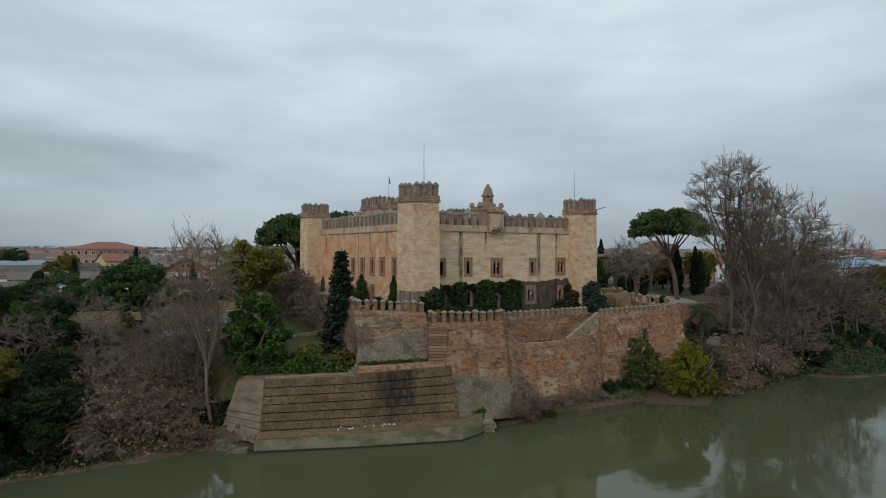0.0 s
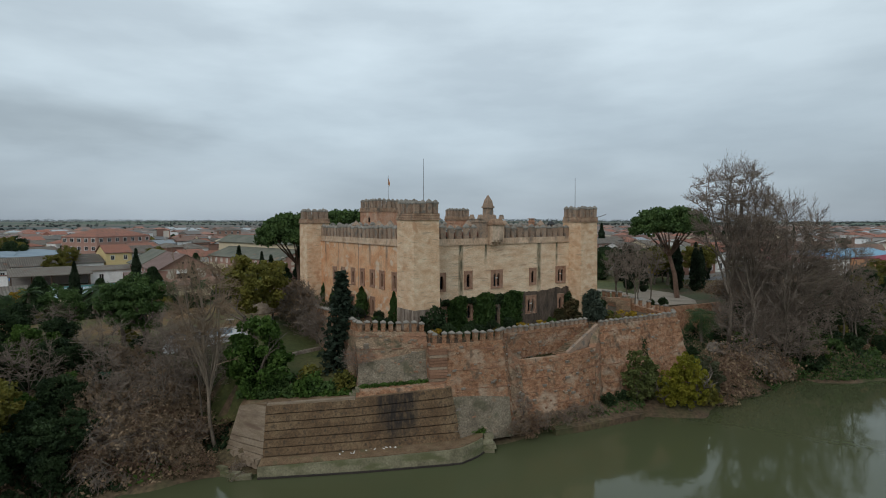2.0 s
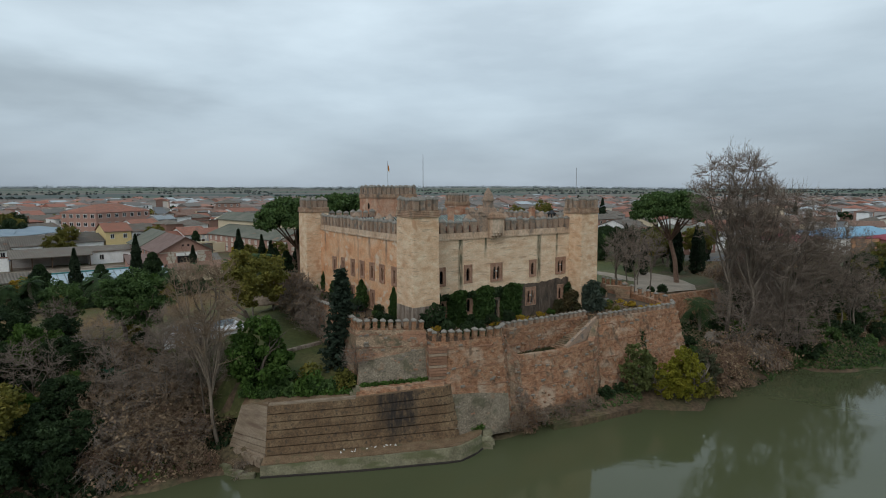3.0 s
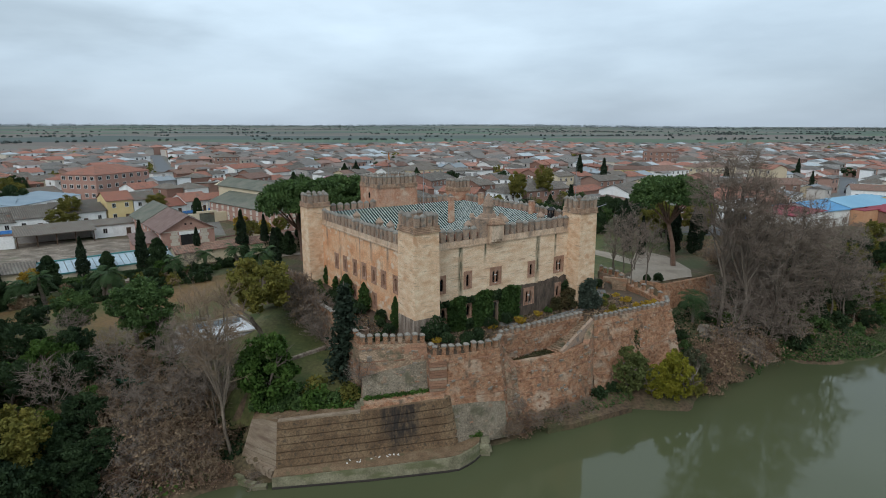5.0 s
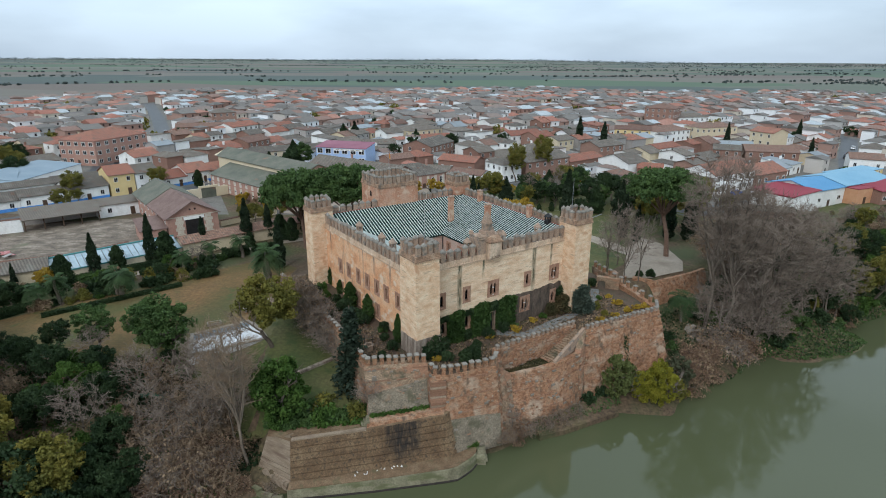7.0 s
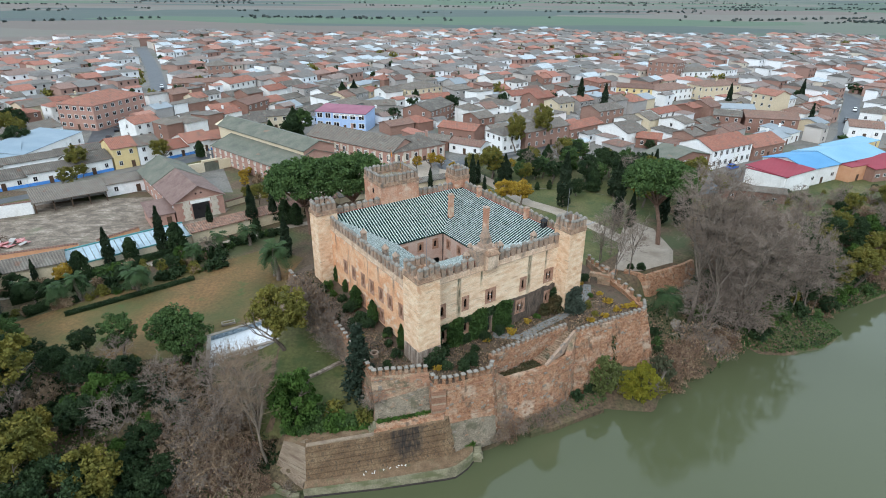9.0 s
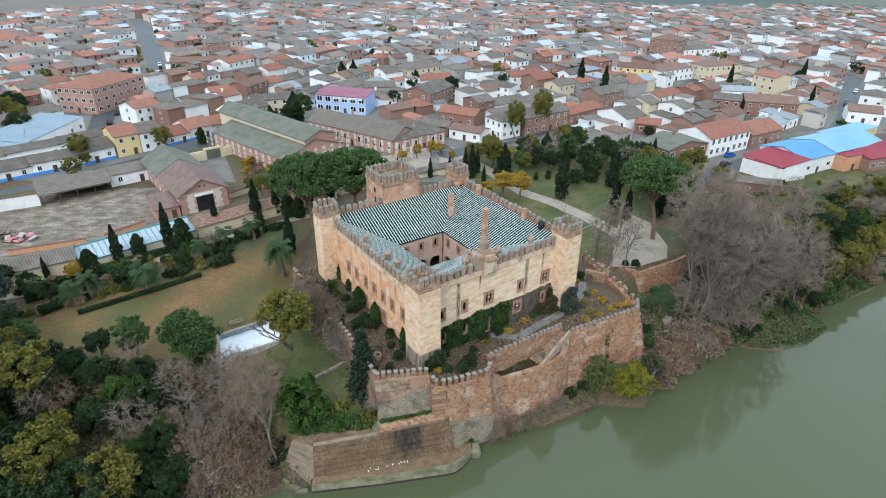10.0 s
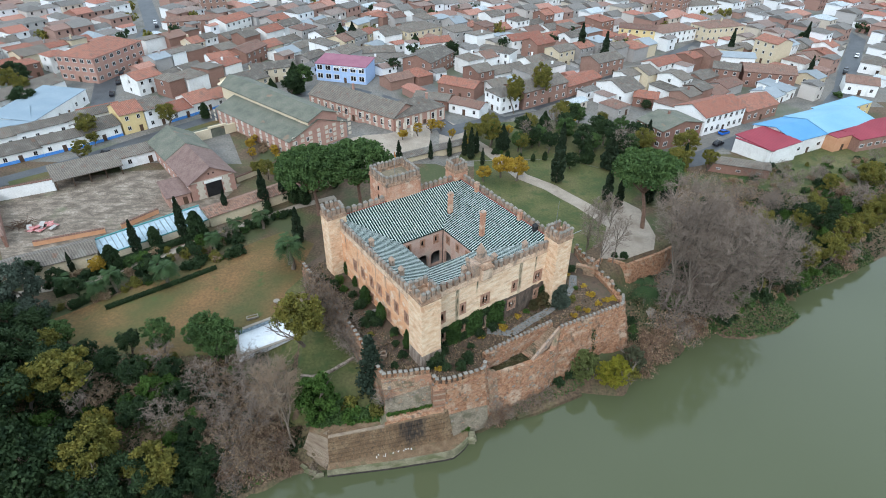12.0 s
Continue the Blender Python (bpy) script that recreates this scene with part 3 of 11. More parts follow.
gm.polygons.foreach_set("use_smooth", [True] * len(gm.polygons))
tagged(new("ground", gm), "sloping river bank, town and winter fields to the horizon", "ground", kind="structure")

wf = Form()
wf.quad((-3000, -1500, 0), (3000, -1500, 0), (3000, 1200, 0), (-3000, 1200, 0))
solid("water", wf, WATER, "still murky green river below the castle walls", "river")


def ground_at(x, y):
    return float(land(x, y))


def laid_sheet(name, outline, mat, label, category, lift=0.06, cell=3.0, kind="structure"):
    """A thin sheet over the ground inside a convex or simple outline (plan)."""
    bm = bmesh.new()
    vs = [bm.verts.new((x, y, 0)) for x, y in outline]
    bm.faces.new(vs)
    xs, ys = [p[0] for p in outline], [p[1] for p in outline]
    for lo, hi, axis in ((min(xs), max(xs), 0), (min(ys), max(ys), 1)):
        k = lo + cell
        while k < hi:
            co, no = [0, 0, 0], [0, 0, 0]
            co[axis], no[axis] = k, 1
            bmesh.ops.bisect_plane(bm, geom=bm.verts[:] + bm.edges[:] + bm.faces[:], plane_co=co, plane_no=no)
            k += cell
    for v in bm.verts:
        x_, y_ = v.co.x, v.co.y
        hollow = sum(ground_at(x_ + a, y_ + b) for a, b in ((1.3, 0), (-1.3, 0), (0, 1.3), (0, -1.3))) / 4
        v.co.z = max(ground_at(x_, y_), hollow) + lift
    bmesh.ops.recalc_face_normals(bm, faces=bm.faces)
    me = bpy.data.meshes.new(name)
    bm.to_mesh(me)
    bm.free()
    me.materials.append(mat)
    return tagged(new(name, me), label, category, kind=kind)


def strip(points, width):
    """The outline of a band along a line (plan)."""
    left, right = [], []
    for i, p in enumerate(points):
        a, b = Vector(points[max(i - 1, 0)]), Vector(points[min(i + 1, len(points) - 1)])
        d = (b - a).normalized()
        s = Vector((-d.y, d.x)) * width / 2
        left.append(tuple(Vector(p) + s))
        right.append(tuple(Vector(p) - s))
    return right + left[::-1]


laid_sheet("lawn", [(-74.3, 82.6), (-68.7, 76.3), (-51.1, 72.1), (-37.3, 74.2), (-35.2, 72.6), (-26.2, 78.3), (-30.8, 84.2), (-32.0, 91.0), (-29.6, 96.4), (-30.7, 99.9), (-29.5, 109.0), (-37.8, 114.1), (-55.8, 98.4)], LAWN,
           "patchy green and brown winter lawn beside the castle", "lawn")
laid_sheet("lawn", [(-35, 68.5), (-26.7, 63.5), (-9.8, 62.8), (-10.6, 65.2), (-16.4, 75.6), (-26.2, 78.3), (-35.2, 72.6)], LAWN_GREEN, "shaded dark green grass under the garden wall", "lawn", lift=0.34, cell=2)
laid_sheet("lawn", [(-26.2, 78.3), (-16.4, 75.6), (-25.2, 89.2), (-29.6, 96.4), (-32, 91), (-30.8, 84.2)], LAWN_GREEN, "dark green grass between pool and garden wall", "lawn", lift=0.24, cell=2)
laid_sheet("lawn", [(4, 153.5), (36.5, 155.8), (57.6, 141.6), (72, 146), (62, 158), (57, 180), (34, 186.5), (12, 181)], LAWN_GREEN, "rough green garden ground among the trees", "lawn", lift=0.05, cell=4)
laid_sheet("lawn", [(76, 141), (98, 134), (128, 146), (150, 160), (160, 170), (148, 170), (98, 164), (84, 148)], LAWN_GREEN, "rough grass slope below the workshop", "lawn", lift=0.08, cell=3)
laid_sheet("orchard", [(-71.5, 178.4), (-64.6, 182.0), (-46.5, 151.0), (-55.5, 144.5)], SOIL, "bare brown orchard soil between barn and long house", "orchard", lift=0.08, cell=5)
laid_sheet("lawn", [(7.7, 118.5), (23.5, 99.1), (42.4, 115.7), (49.5, 130.9), (57.5, 141.2), (36.5, 155.6), (9.1, 153.2)], LAWN_GREEN, "green lawn behind the castle with paths across it", "lawn")
# ---- the castle ----
ANGLE = 34.5
CASTLE = pose(-4.454, 72.01, 0, 0, 0, ANGLE)
castle = thing("castle", CASTLE, "square ochre castle with four crenellated corner towers and keep", "castle")
BASE = 9.0


def merlon_mesh(name, w, d, h, cap, bulge=0.06):
    """A merlon with a pointed cap that stands a little over its shaft."""
    f = Form()
    f.box(-w / 2, w / 2, -d / 2, d / 2, 0, h)
    f.v = [(x + 0.02 * (i % 3 - 1), y + 0.02 * (i % 2), z) for i, (x, y, z) in enumerate(f.v)]
    a, b = w / 2 + bulge, d / 2 + bulge
    f.ring_stack([[(-a, -b, h), (a, -b, h), (a, b, h), (-a, b, h)],
                  [(-a, -b, h + 0.12), (a, -b, h + 0.12), (a, b, h + 0.12), (-a, b, h + 0.12)],
                  [(-a * 0.55, -b * 0.55, h + cap * 0.7), (a * 0.55, -b * 0.55, h + cap * 0.7), (a * 0.55, b * 0.55, h + cap * 0.7), (-a * 0.55, b * 0.55, h + cap * 0.7)],
                  [(-a * 0.12, -b * 0.12, h + cap), (a * 0.12, -b * 0.12, h + cap), (a * 0.12, b * 0.12, h + cap), (-a * 0.12, b * 0.12, h + cap)]])
    me = f.mesh(name)
    me.materials.append(MERLON_STONE)
    me.materials.append(CAP_GREY)
    for p_ in me.polygons:
        p_.material_index = 1 if p_.index >= 6 else 0
    return me


M_WALL = merlon_mesh("merlon", 0.78, 0.5, 1.4, 0.5, 0.04)
M_WIDE = merlon_mesh("merlon", 0.82, 0.5, 1.4, 0.5, 0.04)
M_TOWER = merlon_mesh("merlon", 0.58, 0.46, 1.2, 0.48, 0.05)
M_SMALL = merlon_mesh("merlon", 0.46, 0.44, 0.55, 0.34, 0.06)
M_CURTAIN = merlon_mesh("merlon", 0.5, 0.46, 1.05, 0.34, 0.08)
M_CURTAIN.materials[0] = RUBBLE


def merlons(me, parent, p0, p1, z0, z1, count, ends=(0.0, 0.0)):
    """A row of merlons between two plan points."""
    p0, p1 = Vector(p0), Vector(p1)
    d = p1 - p0
    turn = math.degrees(math.atan2(d.y, d.x))
    for i in range(count):
        f = (i + 0.5) / count
        p = p0 + d * f
        z = lerp(z0, z1, f)
        m = pose(p.x, p.y, z - 0.02, rnd(-1.2, 1.2), rnd(-1.2, 1.2), turn + rnd(-2.5, 2.5)) @ Matrix.Diagonal((rnd(0.93, 1.06), rnd(0.95, 1.05), rnd(0.9, 1.07), 1))
        part("merlon", me, None, parent, at=m)


def arch_panel(form, w, h, holes, y0, y1, sill):
    """A plate w by h with pointed, horseshoe-like openings: each (centre, half width, spring height, top)."""
    edges = [-w / 2]
    for c, r, spring, top in holes:
        edges += [c - r, c + r]
    edges.append(w / 2)
    n = 6
    for k in range(0, len(edges), 2):
        form.box(edges[k], edges[k + 1], y0, y1, 0, h)
    for c, r, spring, top in holes:
        form.box(c - r, c + r, y0, y1, 0, sill)
        for side in (-1, 1):
            pts = [(c + side * r, spring)]
            for i in range(1, n + 1):
                a = i / n * math.pi / 2
                pts.append((c + side * r * math.cos(a) ** 0.8 if i < n else c, spring + (top - spring) * math.sin(a)))
            for (xa, za), (xb, zb) in zip(pts, pts[1:]):
                lo = [(xa, y0, za), (xb, y0, zb), (xb, y1, zb), (xa, y1, za)]
                hi = [(xa, y0, h), (xb, y0, h), (xb, y1, h), (xa, y1, h)]
                form.hexa(lo if side < 0 else [lo[1], lo[0], lo[3], lo[2]], hi if side < 0 else [hi[1], hi[0], hi[3], hi[2]])


def window_meshes(w, h, double):
    frame_f = Form()
    if double:
        holes = [(-0.34, 0.26, h * 0.55, h * 0.83), (0.34, 0.26, h * 0.55, h * 0.83)]
    else:
        holes = [(0, 0.29, h * 0.58, h * 0.84)]
    arch_panel(frame_f, w, h, holes, -0.06, 0.2, 0.34)
    rim = Form()
    rim.box(-w / 2 - 0.09, -w / 2 + 0.07, -0.11, 0.05, 0.1, h + 0.06)
    rim.box(w / 2 - 0.07, w / 2 + 0.09, -0.11, 0.05, 0.1, h + 0.06)
    rim.box(-w / 2 + 0.07, w / 2 - 0.07, -0.11, 0.05, h - 0.1, h + 0.06)
    sill_f = Form()
    sill_f.box(-w / 2 - 0.1, w / 2 + 0.1, -0.14, 0.1, 0.02, 0.1)
    pane = Form()
    pane.box(-w / 2 + 0.1, w / 2 - 0.1, 0.42, 0.45, 0.3, h - 0.2)
    bars = Form()
    for c, r, spring, top in holes:
        bars.box(c - 0.025, c + 0.025, 0.3, 0.34, 0.34, top)
        bars.box(c - r, c + r, 0.3, 0.34, h * 0.5, h * 0.5 + 0.05)
    col = Form()
    if double:
        col.cylinder(0, 0.0, 0.34, h * 0.55, 0.065, 0.055, 8)
        col.box(-0.11, 0.11, -0.1, 0.12, h * 0.55, h * 0.6)
        col.box(-0.1, 0.1, -0.1, 0.12, 0.3, 0.36)
    out = []
    for nm, f, mat in (("frame", frame_f, WINDOW_BRICK), ("rim", rim, WINDOW_BRICK), ("sill", sill_f, WINDOW_BRICK), ("pane", pane, DARK_PANE), ("bars", bars, DARK_METAL), ("column", col, WHITE_STONE)):
        if f.v:
            me = f.mesh(nm)
            me.materials.append(mat)
            out.append((nm, me))
    return out


W_SINGLE, W_DOUBLE, W_COURT = window_meshes(1.22, 2.5, False), window_meshes(1.95, 2.6, True), window_meshes(1.1, 2.0, False)


def castle_window(meshes, p, z, turn):
    w = new("window")
    w.parent = castle
    w.matrix_basis = pose(p[0], p[1], z, 0, 0, turn)
    for nm, me in meshes:
        part(nm, me, None, w)
    return w


def tower(x0, x1, y0, y1, cornice, top, mat, name="tower", low=BASE, count=(4, 4), stone=15.0):
    f = Form()
    # the four faces as one skin with several levels, worn a little
    levels = [low, stone, (stone + cornice) / 2, cornice - 1.2, cornice]
    rings = []
    for z in levels:
        e = 0.10 * (1 - (z - low) / (cornice - low))
        ring = []
        for (ax, ay), (bx, by) in (((x0 - e, y0 - e), (x1 + e, y0 - e)), ((x1 + e, y0 - e), (x1 + e, y1 + e)), ((x1 + e, y1 + e), (x0 - e, y1 + e)), ((x0 - e, y1 + e), (x0 - e, y0 - e))):
            ring += [(lerp(ax, bx, k / 4), lerp(ay, by, k / 4), z) for k in range(4)]
        rings.append(ring)
    f.ring_stack(rings)
    t = part(name, worn(f, 0.07, 0.9), mat, castle)
    c = Form()      # string course and parapet in darker brick
    c.box(x0 - 0.14, x1 + 0.14, y0 - 0.14, y1 + 0.14, cornice - 0.16, cornice + 0.06)
    par = (top - cornice) * 0.3
    for a0, a1, b0, b1 in ((x0 - 0.06, x1 + 0.06, y0 - 0.06, y0 + 0.5), (x0 - 0.06, x1 + 0.06, y1 - 0.5, y1 + 0.06), (x0 - 0.06, x0 + 0.5, y0 + 0.5, y1 - 0.5), (x1 - 0.5, x1 + 0.06, y0 + 0.5, y1 - 0.5)):
        c.box(a0, a1, b0, b1, cornice + 0.06, cornice + par)
    part("parapet", worn(c, 0.04, 1.3), CRENEL, t, "weathered brown brick parapet")
    z = cornice + par
    e = 0.2
    merlons(M_TOWER, t, (x0, y0 + e), (x1, y0 + e), z, z, count[0])
    merlons(M_TOWER, t, (x0, y1 - e), (x1, y1 - e), z, z, count[0])
    dy = (y1 - y0) / count[1]
    merlons(M_TOWER, t, (x0 + e, y0 + dy), (x0 + e, y1 - dy), z, z, count[1] - 2)
    merlons(M_TOWER, t, (x1 - e, y0 + dy), (x1 - e, y1 - dy), z, z, count[1] - 2)
    return t


tower_a = tower(-1.35, 2.25, -3.75, 0.2, 26.0, 28.1, TOWER_STONE)
tower_r = tower(29.1, 32.7, -2.4, 1.2, 25.6, 27.8, TOWER_STONE)
tower(-2.4, 1.5, 28.0, 31.3, 25.5, 27.6, TOWER_STONE)
tower(29.0, 32.5, 30.0, 33.6, 26.0, 28.0, KEEP_BRICK)
keep = tower(11.8, 20.1, 30.1, 37.3, 27.6, 29.5, KEEP_BRICK, name="keep", count=(9, 8))

# window places along the two walls that show: distance along the wall, sill height
FRONT_UP = [(5.15, 16.35, 1), (9.55, 16.4, 1), (14.55, 16.2, 2), (21.45, 16.25, 1), (27.25, 16.15, 2)]
FRONT_LOW = [(5.4, 12.05, 1), (9.65, 12.1, 1), (21.1, 12.05, 2), (27.25, 11.95, 1)]
SIDE_UP = [(3.3, 16.5), (6.7, 16.45), (9.6, 16.4), (12.7, 16.35), (15.75, 16.25), (19.2, 16.15), (22.45, 16.0)]
SIDE_LOW = [(9.5, 12.6), (16.0, 12.3), (22.4, 11.9)]


def wall_with_windows(name, p0, p1, mat, places, turn, along, cornice=22.6, extra=()):
    holes = []
    for s, z, k in places:
        half, h = (0.9, 2.4) if k == 2 else (0.52, 2.3)
        holes.append((s - half, s + half, z + 0.1, z + h))
    f = Form()
    panel(f, p0, p1, BASE, cornice, 1.2, holes + list(extra), step=1.5)
    w = part(name, worn(f, 0.05, 0.6), mat, castle)
    for s, z, k in places:
        castle_window(W_DOUBLE if k == 2 else W_SINGLE, along(s), z, turn)
    return w


wall_front = wall_with_windows("wall", (0, 0), (30.2, 0), LIMEWASH, FRONT_UP + FRONT_LOW, 0, lambda s: (s, 0), extra=[(13.85, 15.05, 10.6, 13.9)])
# the side wall runs from the far corner to the near one, so that its outer face looks out
wall_side = wall_with_windows("wall", (0, 29.0), (0, 0), PLASTER_OCHRE, [(29.0 - s, z, 1) for s, z in SIDE_UP + SIDE_LOW], -90, lambda s: (0, 29.0 - s))
f = Form()
panel(f, (31.7, 0.5), (31.7, 31.0), BASE, 22.9, 1.2, [])
wall_far = part("wall", f, KEEP_BRICK, castle)
f = Form()
panel(f, (31.0, 31.2), (0.5, 31.2), BASE, 22.9, 1.2, [])
wall_back = part("wall", f, KEEP_BRICK, castle)


def wall_top(parent, p0, p1, z, me, count, out, mat=CRENEL, rise=0.72, skip=None):
    """String course, parapet and merlons along a wall; out is the outward side in plan."""
    d = (Vector(p1) - Vector(p0)).normalized()
    o = Vector(out)
    for nm, k0, k1, a, b in (("string_course", -0.16, 0.05, 0.16, -0.6), ("parapet", 0.05, rise, 0.03, -0.55)):
        c = Form()
        n = 16
        c.ring_stack([[(*(Vector(p0).lerp(Vector(p1), i / n) + o * a), z + k0), (*(Vector(p0).lerp(Vector(p1), i / n) + o * b), z + k0),
                       (*(Vector(p0).lerp(Vector(p1), i / n) + o * b), z + k1), (*(Vector(p0).lerp(Vector(p1), i / n) + o * a), z + k1)] for i in range(n + 1)])
        part(nm, worn(c, 0.05, 1.1), mat, parent, "stained brown brick parapet" if nm == "parapet" else "")
    a, b = Vector(p0) - o * 0.25, Vector(p1) - o * 0.25
    if skip is None:
        merlons(me, parent, a, b, z + rise, z + rise, count)
    else:
        n0 = round(count * skip[0])
        merlons(me, parent, a, a.lerp(b, skip[0]), z + rise, z + rise, n0)
        merlons(me, parent, a.lerp(b, skip[1]), b, z + rise, z + rise, round(count * (1 - skip[1])))


PARAPET_FRONT = material("pale_streaked_parapet", [(0.40, 0.26, 0.165), (0.57, 0.41, 0.285), (0.64, 0.50, 0.37)], scale=0.5, stretch=(1, 1, 0.6), bump=0.4, fine=0.25, stain=(0.20, 0.155, 0.12), stain_scale=0.9, stain_stretch=(1, 1, 0.3), stain_cut=(0.56, 0.7))
wall_top(wall_front, (2.3, 0), (29.2, 0), 22.6, M_WALL, 22, (0, -1), PARAPET_FRONT, skip=(0.335, 0.51))
wall_top(wall_side, (0, 0.3), (0, 28.0), 22.6, M_WIDE, 22, (-1, 0), PARAPET_FRONT)
wall_top(wall_far, (31.7, 1.2), (31.7, 30.0), 22.9, M_WALL, 22, (1, 0))
wall_top(wall_back, (1.5, 31.2), (11.8, 31.2), 22.9, M_WIDE, 8, (0, 1))
wall_top(wall_back, (20.1, 31.2), (29.0, 31.2), 22.9, M_WALL, 7, (0, 1))

# rough stone foot of the near tower
f = Form()
f.box(-1.55, 2.45, -3.97, 0.1, BASE, 14.95, 0.06)
part("plinth", worn(f, 0.12, 1.2), STONE_PLINTH, castle, "dark rough stone foot of the tower")

# doorway in the front wall
f = Form()
arch_panel(f, 1.5, 3.6, [(0, 0.45, 2.5, 3.1)], -0.08, 0.25, 0.05)
door = part("door", f, MERLON_STONE, castle, "pale stone arched doorway", at=pose(14.45, 0, 10.5))
f = Form()
f.box(-0.45, 0.45, 0.35, 0.42, 0.0, 2.9)
part("door_leaf", f, DARK_METAL, door)

# roof: four slopes of striped tiles that fall inwards to the court
OUT_A, OUT_B, IN_A, IN_B = (0.9, 30.6), (0.9, 30.2), (9.6, 19.6), (10.7, 20.8)
Z_OUT, Z_IN = 24.1, 19.8
corners_out = [(OUT_A[0], OUT_B[0]), (OUT_A[1], OUT_B[0]), (OUT_A[1], OUT_B[1]), (OUT_A[0], OUT_B[1])]
corners_in = [(IN_A[0], IN_B[0]), (IN_A[1], IN_B[0]), (IN_A[1], IN_B[1]), (IN_A[0], IN_B[1])]
for k in range(4):
    o0, o1, i0, i1 = Vector(corners_out[k]), Vector(corners_out[(k + 1) % 4]), Vector(corners_in[k]), Vector(corners_in[(k + 1) % 4])
    f = Form()
    f.hexa([(*o0, Z_OUT - 0.25), (*o1, Z_OUT - 0.25), (*i1, Z_IN - 0.25), (*i0, Z_IN - 0.25)], [(*o0, Z_OUT), (*o1, Z_OUT), (*i1, Z_IN), (*i0, Z_IN)])
    slope = part("roof_slope", f, TILE_GREEN, castle, "dark green glazed tile slope with white tile rows")
    along = (o1 - o0).normalized()
    down = Vector((-along.y, along.x))
    width = (o1 - o0).length
    s_in0, s_in1 = (i0 - o0).dot(along), (i1 - o0).dot(along)
    depth = (i0 - o0).dot(down)
    rows = round(width / 0.56)
    for r in range(rows):
        s = (r + 0.5) / rows * width
        reach = 1.0
        if s < s_in0:
            reach = s / s_in0
        elif s > s_in1:
            reach = (width - s) / (width - s_in1)
        if reach < 0.06:
            continue
        p, q = o0 + along * s, o0 + along * s + down * depth * reach
        zq = lerp(Z_OUT, Z_IN, reach)
        g = Form()
        h = along * 0.09
        t2 = along * 0.055
        g.ring_stack([[(*(p - h), Z_OUT + 0.004), (*(p - t2), Z_OUT + 0.055), (*(p + t2), Z_OUT + 0.055), (*(p + h), Z_OUT + 0.004)],
                      [(*(q - h), zq + 0.004), (*(q - t2), zq + 0.055), (*(q + t2), zq + 0.055), (*(q + h), zq + 0.004)]])
        part("roof_rib", g, TILE_WHITE, slope)
    f = Form()
    n_out = -down
    a, b = o0 + n_out * 0.1, o1 + n_out * 0.1
    g0, g1 = o0 + n_out * 0.35, o1 + n_out * 0.35
    f.hexa([(*g0, Z_OUT - 0.5), (*g1, Z_OUT - 0.5), (*o1, Z_OUT - 0.3), (*o0, Z_OUT - 0.3)], [(*g0, Z_OUT + 0.03), (*g1, Z_OUT + 0.03), (*o1, Z_OUT + 0.1), (*o0, Z_OUT + 0.1)])
    part("roof_edge", f, RED_TRIM, castle, "dark red roof edge")

# court: four walls with an arcade below and small windows above
COURT_PLASTER = material("rosy_court_plaster", [(0.42, 0.27, 0.21), (0.50, 0.35, 0.28), (0.47, 0.38, 0.31)], scale=0.5, bump=0.25, fine=0.15)
for k, n_win in ((0, 3), (1, 3), (2, 3), (3, 3)):
    i0, i1 = Vector(corners_in[(k + 1) % 4]), Vector(corners_in[k])
    d = i1 - i0
    L = d.length
    off = Vector((-d.y, d.x)).normalized() * -0.15
    i0, i1 = i0 - off, i1 - off
    holes = [(L * (j + 0.5) / n_win - 0.5, L * (j + 0.5) / n_win + 0.5, 16.9, 18.7) for j in range(n_win)]
    holes += [(L * (j + 0.5) / 3 - 1.35, L * (j + 0.5) / 3 + 1.35, 11.4, 15.0) for j in range(3)]
    f = Form()
    panel(f, i0, i1, 11.2, Z_IN - 0.1, 0.6, holes)
    w = part("court_wall", f, COURT_PLASTER, castle, "rosy plastered courtyard wall over an arcade")
    turn = math.degrees(math.atan2(d.y, d.x))
    for j in range(n_win):
        castle_window(W_COURT, i0 + d.normalized() * L * (j + 0.5) / n_win, 16.8, turn)
    for j in range(3):
        f = Form()
        arch_panel(f, 3.3, 4.0, [(0, 1.3, 2.4, 3.55)], -0.07, 0.5, 0.02)
        p = i0 + d.normalized() * L * (j + 0.5) / 3
        part("arch", f, COURT_PLASTER, w, at=pose(p.x, p.y, 11.25, 0, 0, turn))
f = Form()
f.box(1.2, 30.4, 1.2, 30.0, 11.0, 11.2)
part("court_floor", f, FLAGSTONE, castle)
hole_f = Form()
# upper floor ring round the court
for a0, a1, b0, b1 in ((1.2, 9.0, 1.2, 30.0), (20.2, 30.4, 1.2, 30.0), (9.0, 20.2, 1.2, 10.1), (9.0, 20.2, 21.4, 30.0)):
    hole_f.box(a0, a1, b0, b1, 15.9, 16.2)
part("upper_floor", hole_f, FLAGSTONE, castle)


def chimney(a, b, z0, z1, w=0.85, label="tall square brick chimney"):
    f = Form()
    f.box(a - w / 2, a + w / 2, b - w / 2, b + w / 2, z0, z1, 0.03)
    f.box(a - w / 2 - 0.08, a + w / 2 + 0.08, b - w / 2 - 0.08, b + w / 2 + 0.08, z1 - 0.5, z1 - 0.32)
    c = part("chimney", worn(f, 0.03, 2.0), KEEP_BRICK, castle, label)
    g = Form()
    g.box(a - w / 2 - 0.1, a + w / 2 + 0.1, b - w / 2 - 0.1, b + w / 2 + 0.1, z1, z1 + 0.14, 0.06)
    part("cap", g, MERLON_STONE, c)
    return c


chimney(23.3, 23.5, 20.5, 25.8, 0.9)
chimney(23.4, 12.7, 20.5, 26.6, 0.85)


